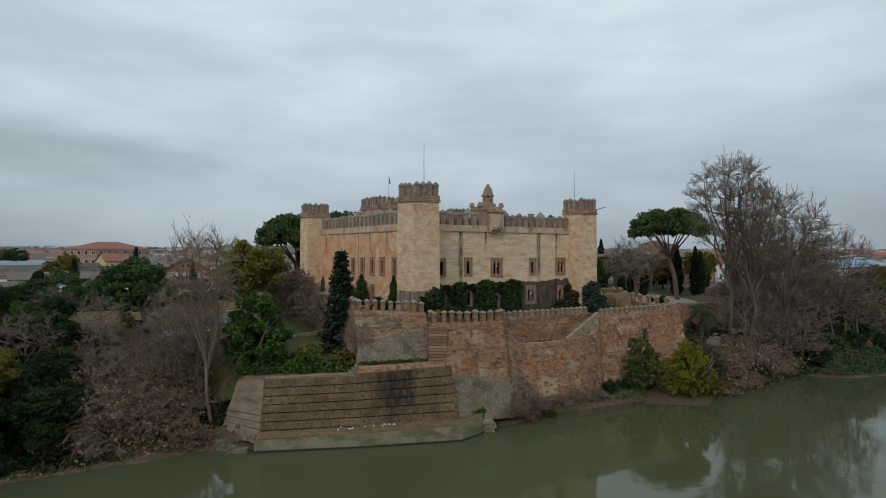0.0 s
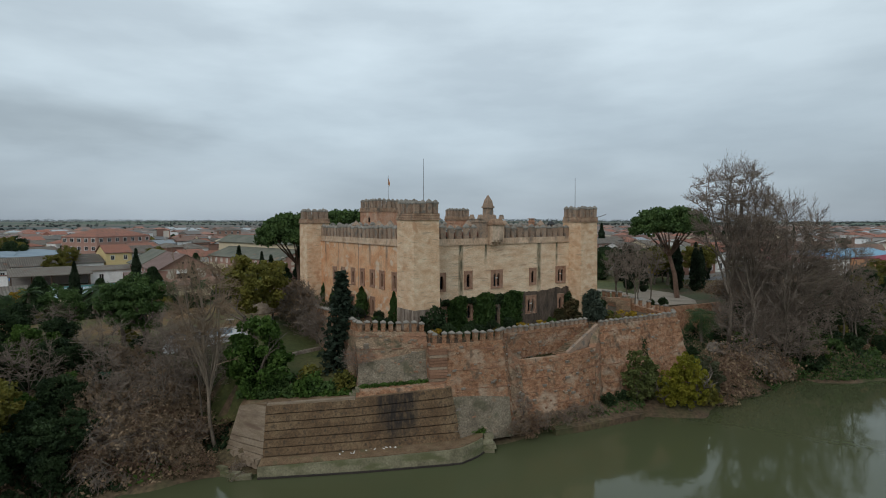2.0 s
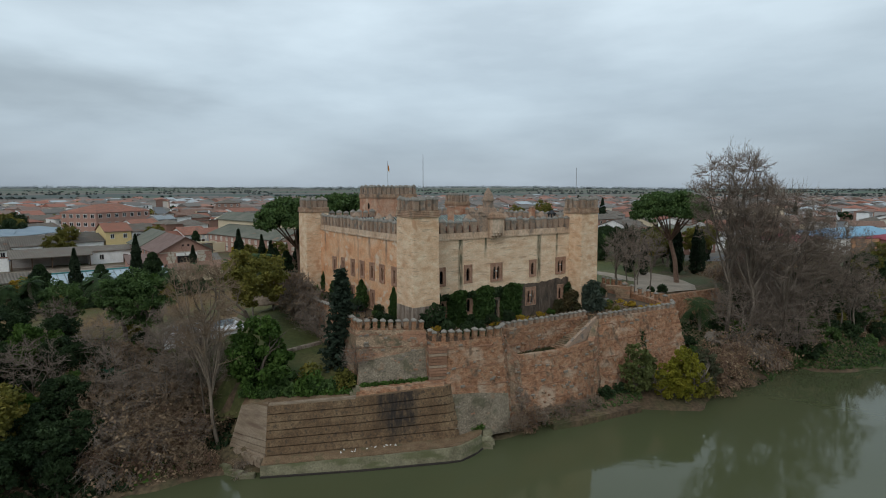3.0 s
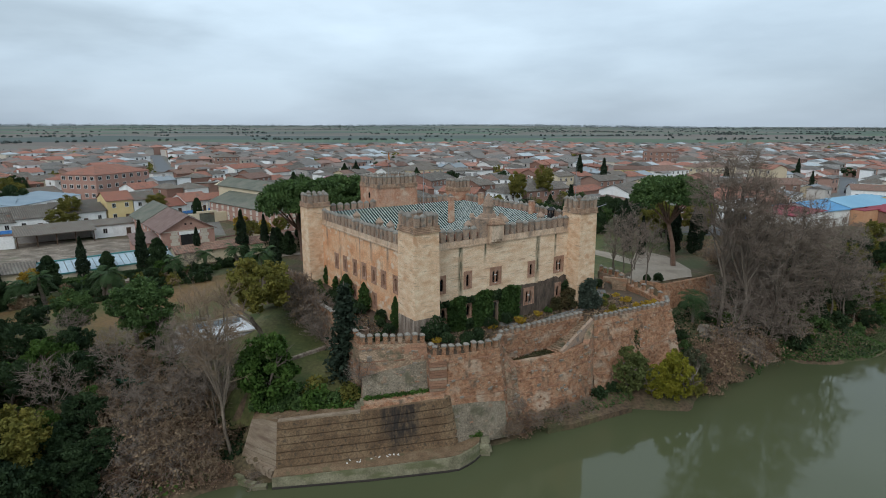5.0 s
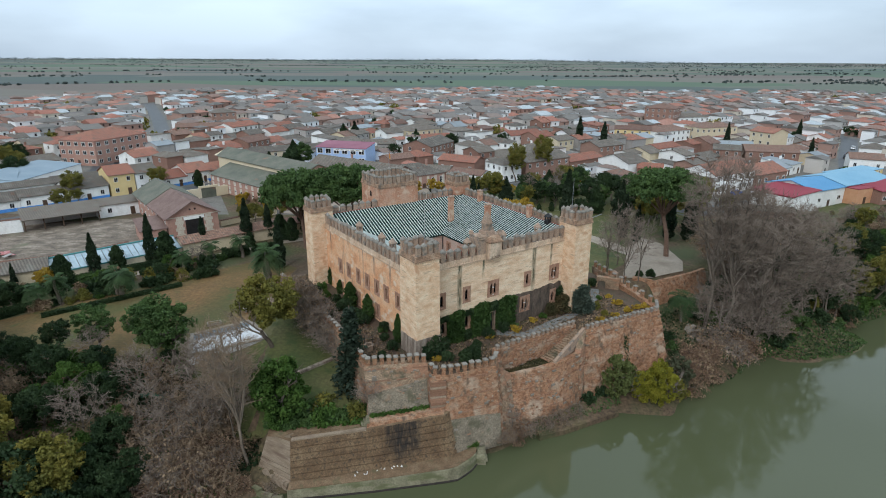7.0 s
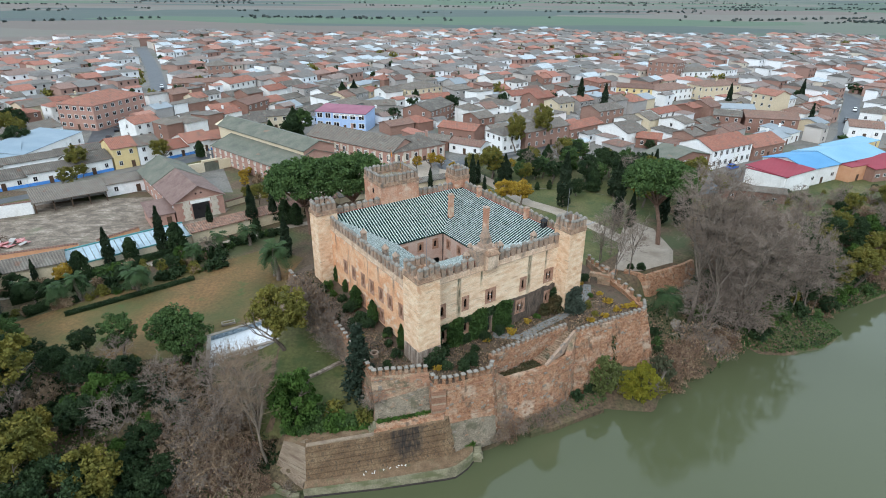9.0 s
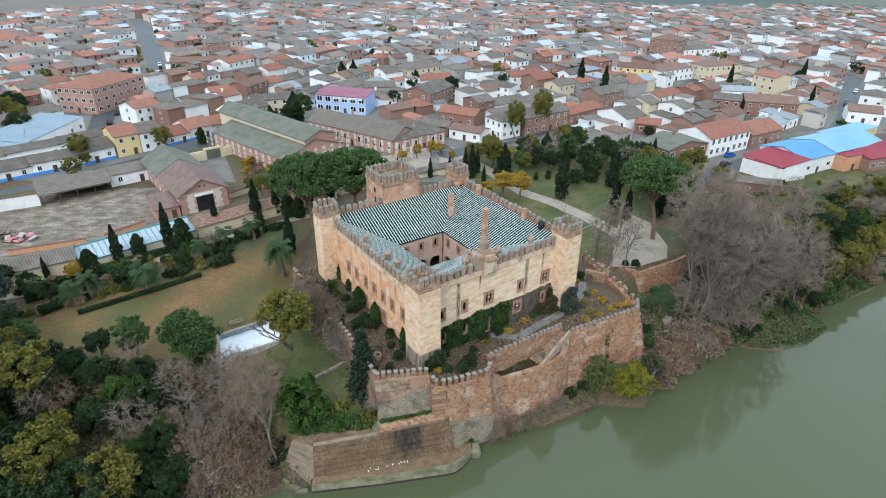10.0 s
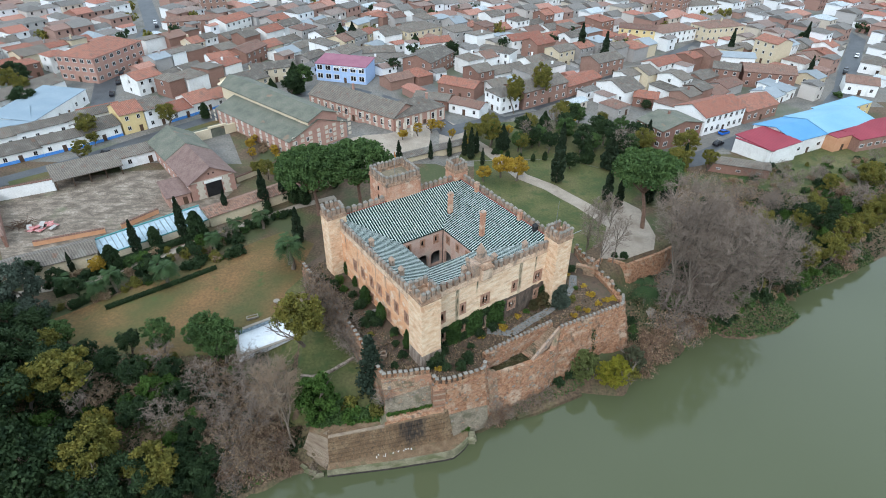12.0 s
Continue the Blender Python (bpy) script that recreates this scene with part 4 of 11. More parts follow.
def lantern(a, b, z, s=0.7, mat=MERLON_STONE, h=1.5):
    """A small roof turret with open sides and a pointed cap."""
    f = Form()
    f.box(a - s / 2, a + s / 2, b - s / 2, b + s / 2, z, z + h * 0.45)
    for dx in (-1, 1):
        for dy in (-1, 1):
            f.box(a + dx * s * 0.38 - 0.09, a + dx * s * 0.38 + 0.09, b + dy * s * 0.38 - 0.09, b + dy * s * 0.38 + 0.09, z + h * 0.45, z + h * 0.75)
    t = part("turret", f, mat, castle, "small pointed roof turret")
    g = Form()
    q = s * 0.62
    g.ring_stack([[(a - q, b - q, z + h * 0.75), (a + q, b - q, z + h * 0.75), (a + q, b + q, z + h * 0.75), (a - q, b + q, z + h * 0.75)],
                  [(a - q, b - q, z + h * 0.82), (a + q, b - q, z + h * 0.82), (a + q, b + q, z + h * 0.82), (a - q, b + q, z + h * 0.82)],
                  [(a - 0.05, b - 0.05, z + h * 1.15), (a + 0.05, b - 0.05, z + h * 1.15), (a + 0.05, b + 0.05, z + h * 1.15), (a - 0.05, b + 0.05, z + h * 1.15)]])
    part("cap", g, mat, t)


for a, b in ((10.7, 1.6), (17.4, 1.6), (24.6, 1.6), (1.6, 7.3), (1.6, 10.6), (1.6, 18.0)):
    lantern(a, b, 23.5, 0.75, h=2.0)
lantern(30.2, 5.0, 23.9, 0.8, DARK_METAL, 1.6)
for a, b in ((30.4, 9.8), (30.4, 23.8)):
    chimney(a, b, 23.5, 26.0, 0.75, "short brick chimney at the wall")

# bartizan over the front wall: a block behind, a box on corbels and a spire
f = Form()
f.box(11.6, 15.6, 0.0, 2.2, 22.9, 26.0, 0.0)
f.box(11.5, 15.7, -0.1, 2.3, 25.5, 25.7, 0.0)
for a, b in ((11.7, 0.1), (15.5, 0.1), (11.7, 2.0), (15.5, 2.0)):
    f.box(a - 0.3, a + 0.3, b - 0.3, b + 0.3, 26.0, 26.6, 0.12)
bart = part("bartizan", worn(f, 0.06, 1.0), MERLON_STONE, castle, "weathered stone bartizan with a spire on the front wall")
f = Form()
f.box(13.0, 15.1, -1.0, 0.0, 23.1, 25.1)
box_ = part("box", worn(f, 0.03, 1.5), PARAPET_FRONT, bart)
for a in (13.2, 13.75, 14.35, 14.9):
    f = Form()
    f.ring_stack([[(a - 0.16, -0.55, 22.4), (a + 0.16, -0.55, 22.4), (a + 0.16, 0.05, 22.4), (a - 0.16, 0.05, 22.4)],
                  [(a - 0.16, -0.55, 22.75), (a + 0.16, -0.55, 22.75), (a + 0.16, 0.05, 22.75), (a - 0.16, 0.05, 22.75)],
                  [(a - 0.16, -0.95, 22.78), (a + 0.16, -0.95, 22.78), (a + 0.16, 0.05, 22.78), (a - 0.16, 0.05, 22.78)],
                  [(a - 0.16, -0.95, 23.1), (a + 0.16, -0.95, 23.1), (a + 0.16, 0.05, 23.1), (a - 0.16, 0.05, 23.1)]])
    part("corbel", f, PARAPET_FRONT, bart)
f = Form()
f.box(12.85, 15.25, -1.15, 0.05, 25.1, 25.3)
f.box(12.95, 15.15, -1.05, 0.05, 25.3, 26.0, 0.3)
part("cap", worn(f, 0.04, 1.5), CRENEL, box_)
f = Form()
for q0_, q1_, w0_, w1_ in ((26.0, 26.5, 0.85, 0.8), (26.5, 27.5, 0.55, 0.52), (27.5, 27.72, 0.66, 0.66), (27.72, 28.5, 0.56, 0.42), (28.5, 29.3, 0.42, 0.07)):
    f.box(13.8 - w0_, 13.8 + w0_, 1.0 - w0_, 1.0 + w0_, q0_, q1_, w0_ - w1_)
part("spire", worn(f, 0.05, 1.4), MERLON_STONE, bart)

# poles and flag
for a, b, z0, z1, par_ in ((1.2, -1.9, 25.9, 33.4, tower_a), (30.9, 0.5, 25.5, 32.4, tower_r), (15.3, 32.5, 27.6, 34.2, keep)):
    f = Form()
    f.cylinder(a, b, z0, z1, 0.06, 0.03, 6)
    p_ = part("pole", f, STEEL, par_, "thin grey metal pole")
f = Form()
pts_top, pts_low = [], []
for i in range(6):
    x = 15.33 + 0.07 * i
    pts_top.append((x, 32.5 + 0.06 * math.sin(i * 1.4), 34.0 - 0.28 * i))
    pts_low.append((x, 32.5 + 0.08 * math.sin(i * 1.4 + 0.6), 32.6 - 0.1 * i))
for i in range(5):
    f.quad(pts_low[i], pts_low[i + 1], pts_top[i + 1], pts_top[i])
part("flag", f, FLAG, keep, "limp red and yellow flag")
for a, b, dx, dy, par_ in ((32.8, -2.2, 0.95, -0.3, tower_r),):
    f = Form()
    f.tube([(a, b, 26.2), (a + dx * 1.7, b + dy * 1.7, 26.7)], [0.07, 0.05], 6)
    part("spout", f, STEEL, par_)
# small openings in the keep and towers
for x, y, z, turn in ((13.9, 30.1, 22.7, 0), (18.6, 30.1, 23.0, 0), (11.8, 31.0, 22.9, -90), (11.8, 33.4, 25.5, -90), (11.8, 33.4, 23.4, -90)):
    f = Form()
    f.box(-0.28, 0.28, -0.1, -0.06, 0, 0.75)
    f.ring_stack([[(-0.28, -0.1, 0.75), (0.28, -0.1, 0.75), (0.28, -0.06, 0.75), (-0.28, -0.06, 0.75)], [(-0.1, -0.1, 1.05), (0.1, -0.1, 1.05), (0.1, -0.06, 1.05), (-0.1, -0.06, 1.05)]])
    part("loophole", f, DARK_PANE, keep, at=pose(x, y, z, 0, 0, turn))
f = Form()
f.hexa([(12.4, 30.7, 27.6), (19.5, 30.7, 27.6), (19.5, 36.7, 27.6), (12.4, 36.7, 27.6)], [(15.8, 33.6, 28.9), (16.1, 33.6, 28.9), (16.1, 33.8, 28.9), (15.8, 33.8, 28.9)])
KEEP_TILE = material("mossy_keep_tile", [(0.14, 0.12, 0.08), (0.22, 0.17, 0.11)], scale=1.0, bump=0.5, fine=0.3)
part("roof", f, KEEP_TILE, keep, "low mossy tiled roof inside the parapet")
# ---- terrace, curtain walls, revetment ----
def terrace_z(x, y):
    p = CASTLE.inverted() @ Vector((x, y, 0))
    return 10.45 + 1.75 * float(smooth((9 - p.x) / 9))


TERRACE = [(-9.84, 65.08), (-2.08, 66.74), (-1.41, 65.43), (0.67, 65.29), (7.05, 68.04), (7.47, 72.54), (20.78, 81.14), (22.16, 79.98), (35.53, 86.68), (34.44, 93.10), (31.54, 101.11), (27.31, 108.10), (9.97, 102.42), (-7.48, 103.81), (-25.91, 101.63), (-29.39, 96.67), (-24.94, 89.22), (-16.06, 75.69)]
bm = bmesh.new()
bm.faces.new([bm.verts.new((x, y, 0)) for x, y in TERRACE])
for axis, lo, hi in ((0, -30, 36), (1, 66, 110)):
    k = lo
    while k < hi:
        co, no = [0, 0, 0], [0, 0, 0]
        co[axis], no[axis] = k, 1
        bmesh.ops.bisect_plane(bm, geom=bm.verts[:] + bm.edges[:] + bm.faces[:], plane_co=co, plane_no=no)
        k += 2.0
for v in bm.verts:
    v.co.z = terrace_z(v.co.x, v.co.y)
bmesh.ops.recalc_face_normals(bm, faces=bm.faces)
ext = bmesh.ops.extrude_face_region(bm, geom=bm.faces[:])
for g in ext["geom"]:
    if isinstance(g, bmesh.types.BMVert):
        g.co.z = 5.0
bmesh.ops.recalc_face_normals(bm, faces=bm.faces)
me = bpy.data.meshes.new("terrace")
bm.to_mesh(me)
bm.free()
me.materials.append(TERRACE_SOIL)
tagged(new("terrace", me), "leaf-strewn garden terrace round the castle foot", "terrace", kind="structure")


FACING = [material("tan_facing_stone", [(0.24, 0.165, 0.11), (0.38, 0.28, 0.195)], scale=1.5, bump=0.6, bump_scale=9, fine=0.4, per_object=0.6),
          material("red_facing_brick", [(0.22, 0.115, 0.07), (0.37, 0.205, 0.13)], scale=1.5, bump=0.6, bump_scale=9, fine=0.4, per_object=0.6),
          material("grey_facing_stone", [(0.17, 0.14, 0.11), (0.29, 0.245, 0.195)], scale=1.5, bump=0.6, bump_scale=9, fine=0.4, per_object=0.6)]


def battered(form, top, low, thick=0.9, step=1.3, rough=0.22, size=0.5):
    """A leaning wall between a top line and a foot line (equal counts of 3D points), with an uneven face."""
    tops, lows = [], []
    for i in range(len(top) - 1):
        a, b, c, d = Vector(top[i]), Vector(top[i + 1]), Vector(low[i]), Vector(low[i + 1])
        n = max(1, round((b - a).length / step))
        for k in range(n):
            tops.append(a.lerp(b, k / n))
            lows.append(c.lerp(d, k / n))
    tops.append(Vector(top[-1]))
    lows.append(Vector(low[-1]))
    n = len(tops)
    rows = max(2, round((tops[0].z - lows[0].z) / step))
    start = len(form.v)
    for k in range(rows + 1):
        for i in range(n):
            p = lows[i].lerp(tops[i], k / rows)
            w = rough if 0 < k < rows else rough * 0.5
            d = noise.noise_vector(p * size) * w + noise.noise_vector(p * size * 3.1) * w * 0.5
            form.v.append(tuple(p + Vector((d.x, d.y, d.z * 0.3))))
    for k in range(rows):
        for i in range(n - 1):
            q = start + k * n + i
            form.f.append((q, q + 1, q + n + 1, q + n))
    # top and back
    s2 = len(form.v)
    for i in range(n):
        d = tops[min(i + 1, n - 1)] - tops[max(i - 1, 0)]
        o = Vector((-d.y, d.x, 0)).normalized() * thick
        top_v = Vector(form.v[start + rows * n + i])
        form.v.append(tuple(top_v + o))
        form.v.append((top_v.x + o.x, top_v.y + o.y, lows[i].z))
    for i in range(n - 1):
        q = start + rows * n + i
        form.f.append((q, q + 1, s2 + 2 * i + 2, s2 + 2 * i))
        form.f.append((s2 + 2 * i, s2 + 2 * i + 2, s2 + 2 * i + 3, s2 + 2 * i + 1))
    for i, flip in ((0, 1), (n - 1, 0)):
        loop = [start + k * n + i for k in range(rows + 1)] + [s2 + 2 * i, s2 + 2 * i + 1]
        form.f.append(tuple(loop[::-1] if not flip else loop))
    form.grid = (start, n, rows)
    return form


STONES = []
for k_ in range(5):
    f = Form()
    w_, h_ = (0.34, 0.2, 0.5, 0.26, 0.42)[k_], (0.2, 0.16, 0.22, 0.26, 0.15)[k_]
    f.box(-w_ / 2, w_ / 2, -0.16, 0.1, -h_ / 2, h_ / 2)
    f.v = [(x * (1 + 0.14 * math.sin(i * 2.3 + k_)), y, z * (1 + 0.14 * math.cos(i * 1.7 + k_))) for i, (x, y, z) in enumerate(f.v)]
    STONES.append(f.mesh("stone"))
    STONES[-1].materials.append(FACING[k_ % len(FACING)])


def facing(w, form, area=1.1, bands=(0.3, 0.52, 0.72, 0.93), most=95):
    """Proud stones and broken brick courses on the face of a battered wall."""
    start, n, rows = form.grid
    rf_ = random.Random(n * 31 + rows)

    def face(u, t):
        i, k = min(n - 2, int(u)), min(rows - 1, int(t))
        a, b = Vector(form.v[start + k * n + i]), Vector(form.v[start + k * n + i + 1])
        c, d = Vector(form.v[start + (k + 1) * n + i]), Vector(form.v[start + (k + 1) * n + i + 1])
        return a.lerp(b, u - i).lerp(c.lerp(d, u - i), t - k), (b - a).normalized()

    size = (Vector(form.v[start]) - Vector(form.v[start + rows * n])).length * sum((Vector(form.v[start + i]) - Vector(form.v[start + i + 1])).length for i in range(n - 1))
    for q in range(min(most, int(size / area))):
        p, way = face(rf_.uniform(0.05, n - 1.05), rf_.uniform(0.04, 0.97) * rows)
        me = rf_.choice(STONES)
        part("stone", me, None, w, at=pose(p.x, p.y, p.z, rf_.uniform(-8, 8), rf_.uniform(-6, 6), math.degrees(math.atan2(way.y, way.x)) + rf_.uniform(-6, 6)) @ Matrix.Scale(rf_.uniform(0.6, 1.25), 4))
    for t in bands:
        f = Form()
        steps = (n - 1) * 2
        for i in range(steps):
            if rf_.random() < 0.3:
                continue
            a, way = face(i / 2, t * rows)
            b, _ = face(min(n - 1.001, (i + 0.96) / 2), t * rows)
            o = Vector((way.y, -way.x, 0))
            lo, hi = rf_.uniform(-0.1, -0.04), rf_.uniform(0.03, 0.1)
            out, back_ = o * rf_.uniform(0.04, 0.1), o * -0.2
            f.hexa([a + out + Vector((0, 0, lo)), b + out + Vector((0, 0, lo)), b + back_ + Vector((0, 0, lo)), a + back_ + Vector((0, 0, lo))],
                   [a + out + Vector((0, 0, hi)), b + out + Vector((0, 0, hi)), b + back_ + Vector((0, 0, hi)), a + back_ + Vector((0, 0, hi))])
        if f.v:
            part("brick_course", f, FACING[1], w, "broken course of proud brick")


def curtain(name, top, low, mat, label, merlon=None, spacing=1.0, inset=0.3, thick=0.9, rough=0.22, stones=0.0):
    w = thing(name, Matrix.Identity(4), label, "wall", kind="structure")
    skin = battered(Form(), top, low, thick, rough=rough)
    part("masonry", skin, mat, w)
    if stones:
        facing(w, skin, stones)
    if merlon:
        for a, b in zip(top, top[1:]):
            d = Vector((b[0] - a[0], b[1] - a[1]))
            o = Vector((-d.y, d.x)).normalized() * inset
            count = max(1, round(d.length / spacing))
            merlons(merlon, w, Vector(a[:2]) + o, Vector(b[:2]) + o, a[2], b[2], count)
    return w


curtain("curtain_wall", [(-10.00, 64.85, 13.09), (-2.03, 66.60, 12.65)], [(-9.40, 62.15, 6.30), (-1.43, 64.49, 6.66)], RUBBLE_GREY,
        "grey and red rubble curtain wall with pointed merlons", M_CURTAIN, 0.92, stones=0.8)
curtain("curtain_wall", [(-1.92, 66.58, 11.85), (-1.53, 65.27, 11.63), (0.65, 65.12, 11.61), (7.12, 67.88, 11.50), (7.63, 69.95, 11.53)],
        [(-1.80, 65.89, 6.59), (-1.53, 64.20, 6.56), (1.15, 62.51, 1.05), (8.15, 65.75, 0.64), (9.05, 67.46, 0.67)], RUBBLE,
        "red rubble bastion wall with pointed merlons", M_CURTAIN, 0.95, stones=0.8)
curtain("curtain_wall", [(-29.42, 96.71, 12.21), (-24.98, 89.27, 12.68), (-16.12, 75.74, 13.05), (-10.00, 64.85, 13.09)],
        [(-29.72, 96.42, 8.24), (-25.38, 88.89, 8.71), (-16.61, 75.35, 8.79), (-10.35, 64.30, 6.15)], RUBBLE_GREY, "old garden wall with merlons beside the lawn", M_CURTAIN, 1.25, stones=0.8)
# ruined end that steps down to the lower terrace
curtain("ruined_wall", [(7.64, 69.57, 11.23), (8.67, 70.48, 9.35), (9.69, 70.94, 8.36)], [(8.65, 66.52, 0.65), (9.64, 67.19, 0.66), (10.54, 67.68, 0.66)], RUBBLE_GREY, "crumbling end of the rubble wall", rough=0.45, stones=0.8)
curtain("river_wall", [(9.49, 70.84, 8.26), (13.06, 72.31, 8.21), (16.61, 73.88, 8.36), (20.55, 76.47, 8.67)], [(10.54, 67.86, 0.46), (14.02, 69.99, 0.47), (17.98, 72.22, 0.49), (21.13, 75.36, 0.52)], RUBBLE,
        "low brick and rubble wall along the river", thick=0.7, stones=0.8)
curtain("upper_wall", [(7.46, 72.28, 11.32), (13.98, 76.68, 11.20), (20.77, 81.07, 11.13)], [(7.66, 71.98, 6.51), (14.19, 76.38, 6.53), (20.97, 80.77, 6.56)], RUBBLE, "red rubble terrace wall with low pointed merlons", M_SMALL, 0.95, stones=0.8)
curtain("bastion", [(21.96, 79.61, 10.90), (28.71, 82.97, 11.02), (35.53, 86.32, 11.15), (36.45, 89.53, 11.10)],
        [(21.33, 75.54, 0.42), (29.77, 79.88, 0.46), (37.56, 84.19, 0.80), (38.60, 89.02, 3.26)], RUBBLE, "tall red rubble bastion with low pointed merlons", M_SMALL, 0.95, rough=0.35, stones=0.8)
curtain("bastion", [(20.55, 76.47, 8.67), (21.30, 77.81, 9.78), (21.96, 79.61, 10.90)], [(20.15, 74.41, 0.41), (20.74, 74.97, 0.42), (21.33, 75.54, 0.42)], RUBBLE_GREY, "pale stone pier beside the stair", rough=0.15, stones=0.8)
curtain("parapet_wall", [(35.69, 88.60, 11.09), (34.62, 93.12, 11.25), (31.73, 100.69, 11.42)], [(36.21, 88.47, 5.24), (35.21, 93.11, 6.79), (32.28, 100.71, 8.35)], RUBBLE, "rubble parapet at the terrace end with pointed merlons", M_CURTAIN, 2.0)

# old grey render on the lower faces, the brick corner and three small steps
OLD_RENDER = material("grey_pebbly_old_render", [(0.165, 0.135, 0.095), (0.235, 0.19, 0.135), (0.29, 0.24, 0.175)], scale=0.7, bump=0.8, bump_scale=7, fine=0.45,
                      stain=(0.11, 0.10, 0.06), stain_scale=0.5, stain_cut=(0.52, 0.64), stain2=(0.27, 0.155, 0.095), stain2_scale=0.6, stain2_cut=(0.6, 0.7), stones=(0.22, 0.18, 0.2))


def render_slab(wall_top, wall_low, shares, label):
    """A worn coat of render over the lower part of a leaning wall, following its slope."""
    hi, lo = [], []
    for k, (a, b, f_) in enumerate(zip(wall_top, wall_low, shares)):
        nb = wall_low[min(k + 1, len(wall_low) - 1)] if k < len(wall_low) - 1 else wall_low[k]
        pv = wall_low[k] if k < len(wall_low) - 1 else wall_low[k - 1]
        d_ = Vector((nb[0] - pv[0], nb[1] - pv[1])).normalized()
        o_ = Vector((d_.y, -d_.x, 0)) * 0.16
        hi.append(tuple(Vector(b).lerp(Vector(a), f_) + o_))
        lo.append(tuple(Vector(b) + o_))
    curtain("render", hi, lo, OLD_RENDER, label, thick=0.5, rough=0.22)


render_slab([(-9.9, 64.87, 13.09), (-6.0, 65.74, 12.87), (-2.3, 66.55, 12.66)], [(-9.3, 62.18, 6.3), (-5.4, 63.33, 6.48), (-1.7, 64.42, 6.65)], (0.5, 0.58, 0.68), "worn grey render on the lower curtain wall")
render_slab([(0.65, 65.12, 11.61), (3.9, 66.5, 11.55), (7.12, 67.88, 11.50)], [(1.15, 62.51, 1.05), (4.65, 64.13, 0.85), (8.15, 65.75, 0.64)], (0.46, 0.44, 0.4), "grey pebbly render on the foot of the bastion wall")
pier = thing("corner_pier", pose(-0.62, 64.72, 6.2, 0, 0, 12), "red brick corner of the bastion with decayed joints", "pier", kind="structure")
for k in range(15):
    f = Form()
    g_ = 0.03 * math.sin(k * 2.1)
    f.box(-1.05 - g_, 1.0 + g_, -0.55 - 0.012 * (15 - k), 0.9, 0.335 * k, 0.335 * k + 0.29)
    part("brick_course", worn(f, 0.05, 1.7), FACING[1] if k % 4 else FACING[0], pier)
f = Form()
f.box(-0.98, 0.95, -0.45, 0.9, 0.0, 5.0)
part("core", f, RUBBLE, pier)
steps = thing("steps", pose(-10.2, 61.35, 6.7, 0, 0, 14), "three small concrete steps at the revetment's top", "steps", kind="structure")
for k in range(3):
    box_f = Form()
    box_f.box(0.35 * k, 1.05, -0.5, 0.9, 0.25 * k, 0.25 * k + 0.25)
    part("step", box_f, QUAY, steps)

# lower terrace between the walls, and its stair
f = Form()
f.poly([(7.62, 69.95, 7.61), (9.61, 71.20, 7.62), (16.63, 74.23, 7.62), (20.86, 76.83, 7.69), (21.93, 79.99, 7.73), (20.85, 80.80, 7.70), (7.54, 72.19, 7.65)])
solid("lower_terrace", f, SOIL, "grassy lower terrace behind the river wall", "terrace")
stair = thing("stair", Matrix.Identity(4), "worn stone stair up to the castle terrace", "stair", kind="structure")
n_steps = 17
for i in range(n_steps):
    f0, f1 = i / n_steps, (i + 1) / n_steps
    a0, a1 = Vector((16.56, 74.40)).lerp(Vector((21.77, 79.97)), f0), Vector((16.56, 74.40)).lerp(Vector((21.77, 79.97)), f1)
    b0, b1 = Vector((14.59, 76.59)).lerp(Vector((20.58, 80.86)), f0), Vector((14.59, 76.59)).lerp(Vector((20.58, 80.86)), f1)
    z = lerp(7.7, 10.5, f1)
    f = Form()
    f.hexa([(*a0, 7.4), (*a1, 7.4), (*b1, 7.4), (*b0, 7.4)], [(*a0, z), (*a1, z), (*b1, z), (*b0, z)])
    part("step", f, RUBBLE_GREY, stair)
f = Form()
f.hexa([(16.32, 73.87, 8.06), (21.81, 79.46, 8.72), (21.52, 79.82, 8.72), (16.03, 74.23, 8.07)], [(16.31, 73.88, 8.56), (21.75, 79.52, 11.30), (21.46, 79.89, 11.30), (16.02, 74.25, 8.57)])
part("stringer", worn(f, 0.05, 1.0), MERLON_STONE, stair, "pale stone edge of the stair")

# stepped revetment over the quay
# near-black brown that stands for shade in grooves and under the quay edge
RECESS_SHADE = material("dark_recess_shade", [(0.03, 0.024, 0.02), (0.05, 0.04, 0.032)], scale=1.0, fine=0.3)
REV_TOP = [(-18.25, 58.15, 6.70), (-9.44, 60.45, 6.68), (0.15, 62.95, 7.02)]
REV_LOW = [(-18.35, 57.00, 1.85), (-8.40, 59.55, 1.62), (1.40, 62.30, 1.40)]
WING = material("smooth_beige_render", [(0.20, 0.145, 0.098), (0.265, 0.20, 0.14), (0.30, 0.235, 0.17)], scale=0.5, stretch=(1, 1, 2.5), bump=0.3, bump_scale=5, fine=0.2,
                stain=(0.15, 0.10, 0.07), stain_scale=0.6, stain_stretch=(0.5, 0.5, 2.5), stain_cut=(0.55, 0.7))


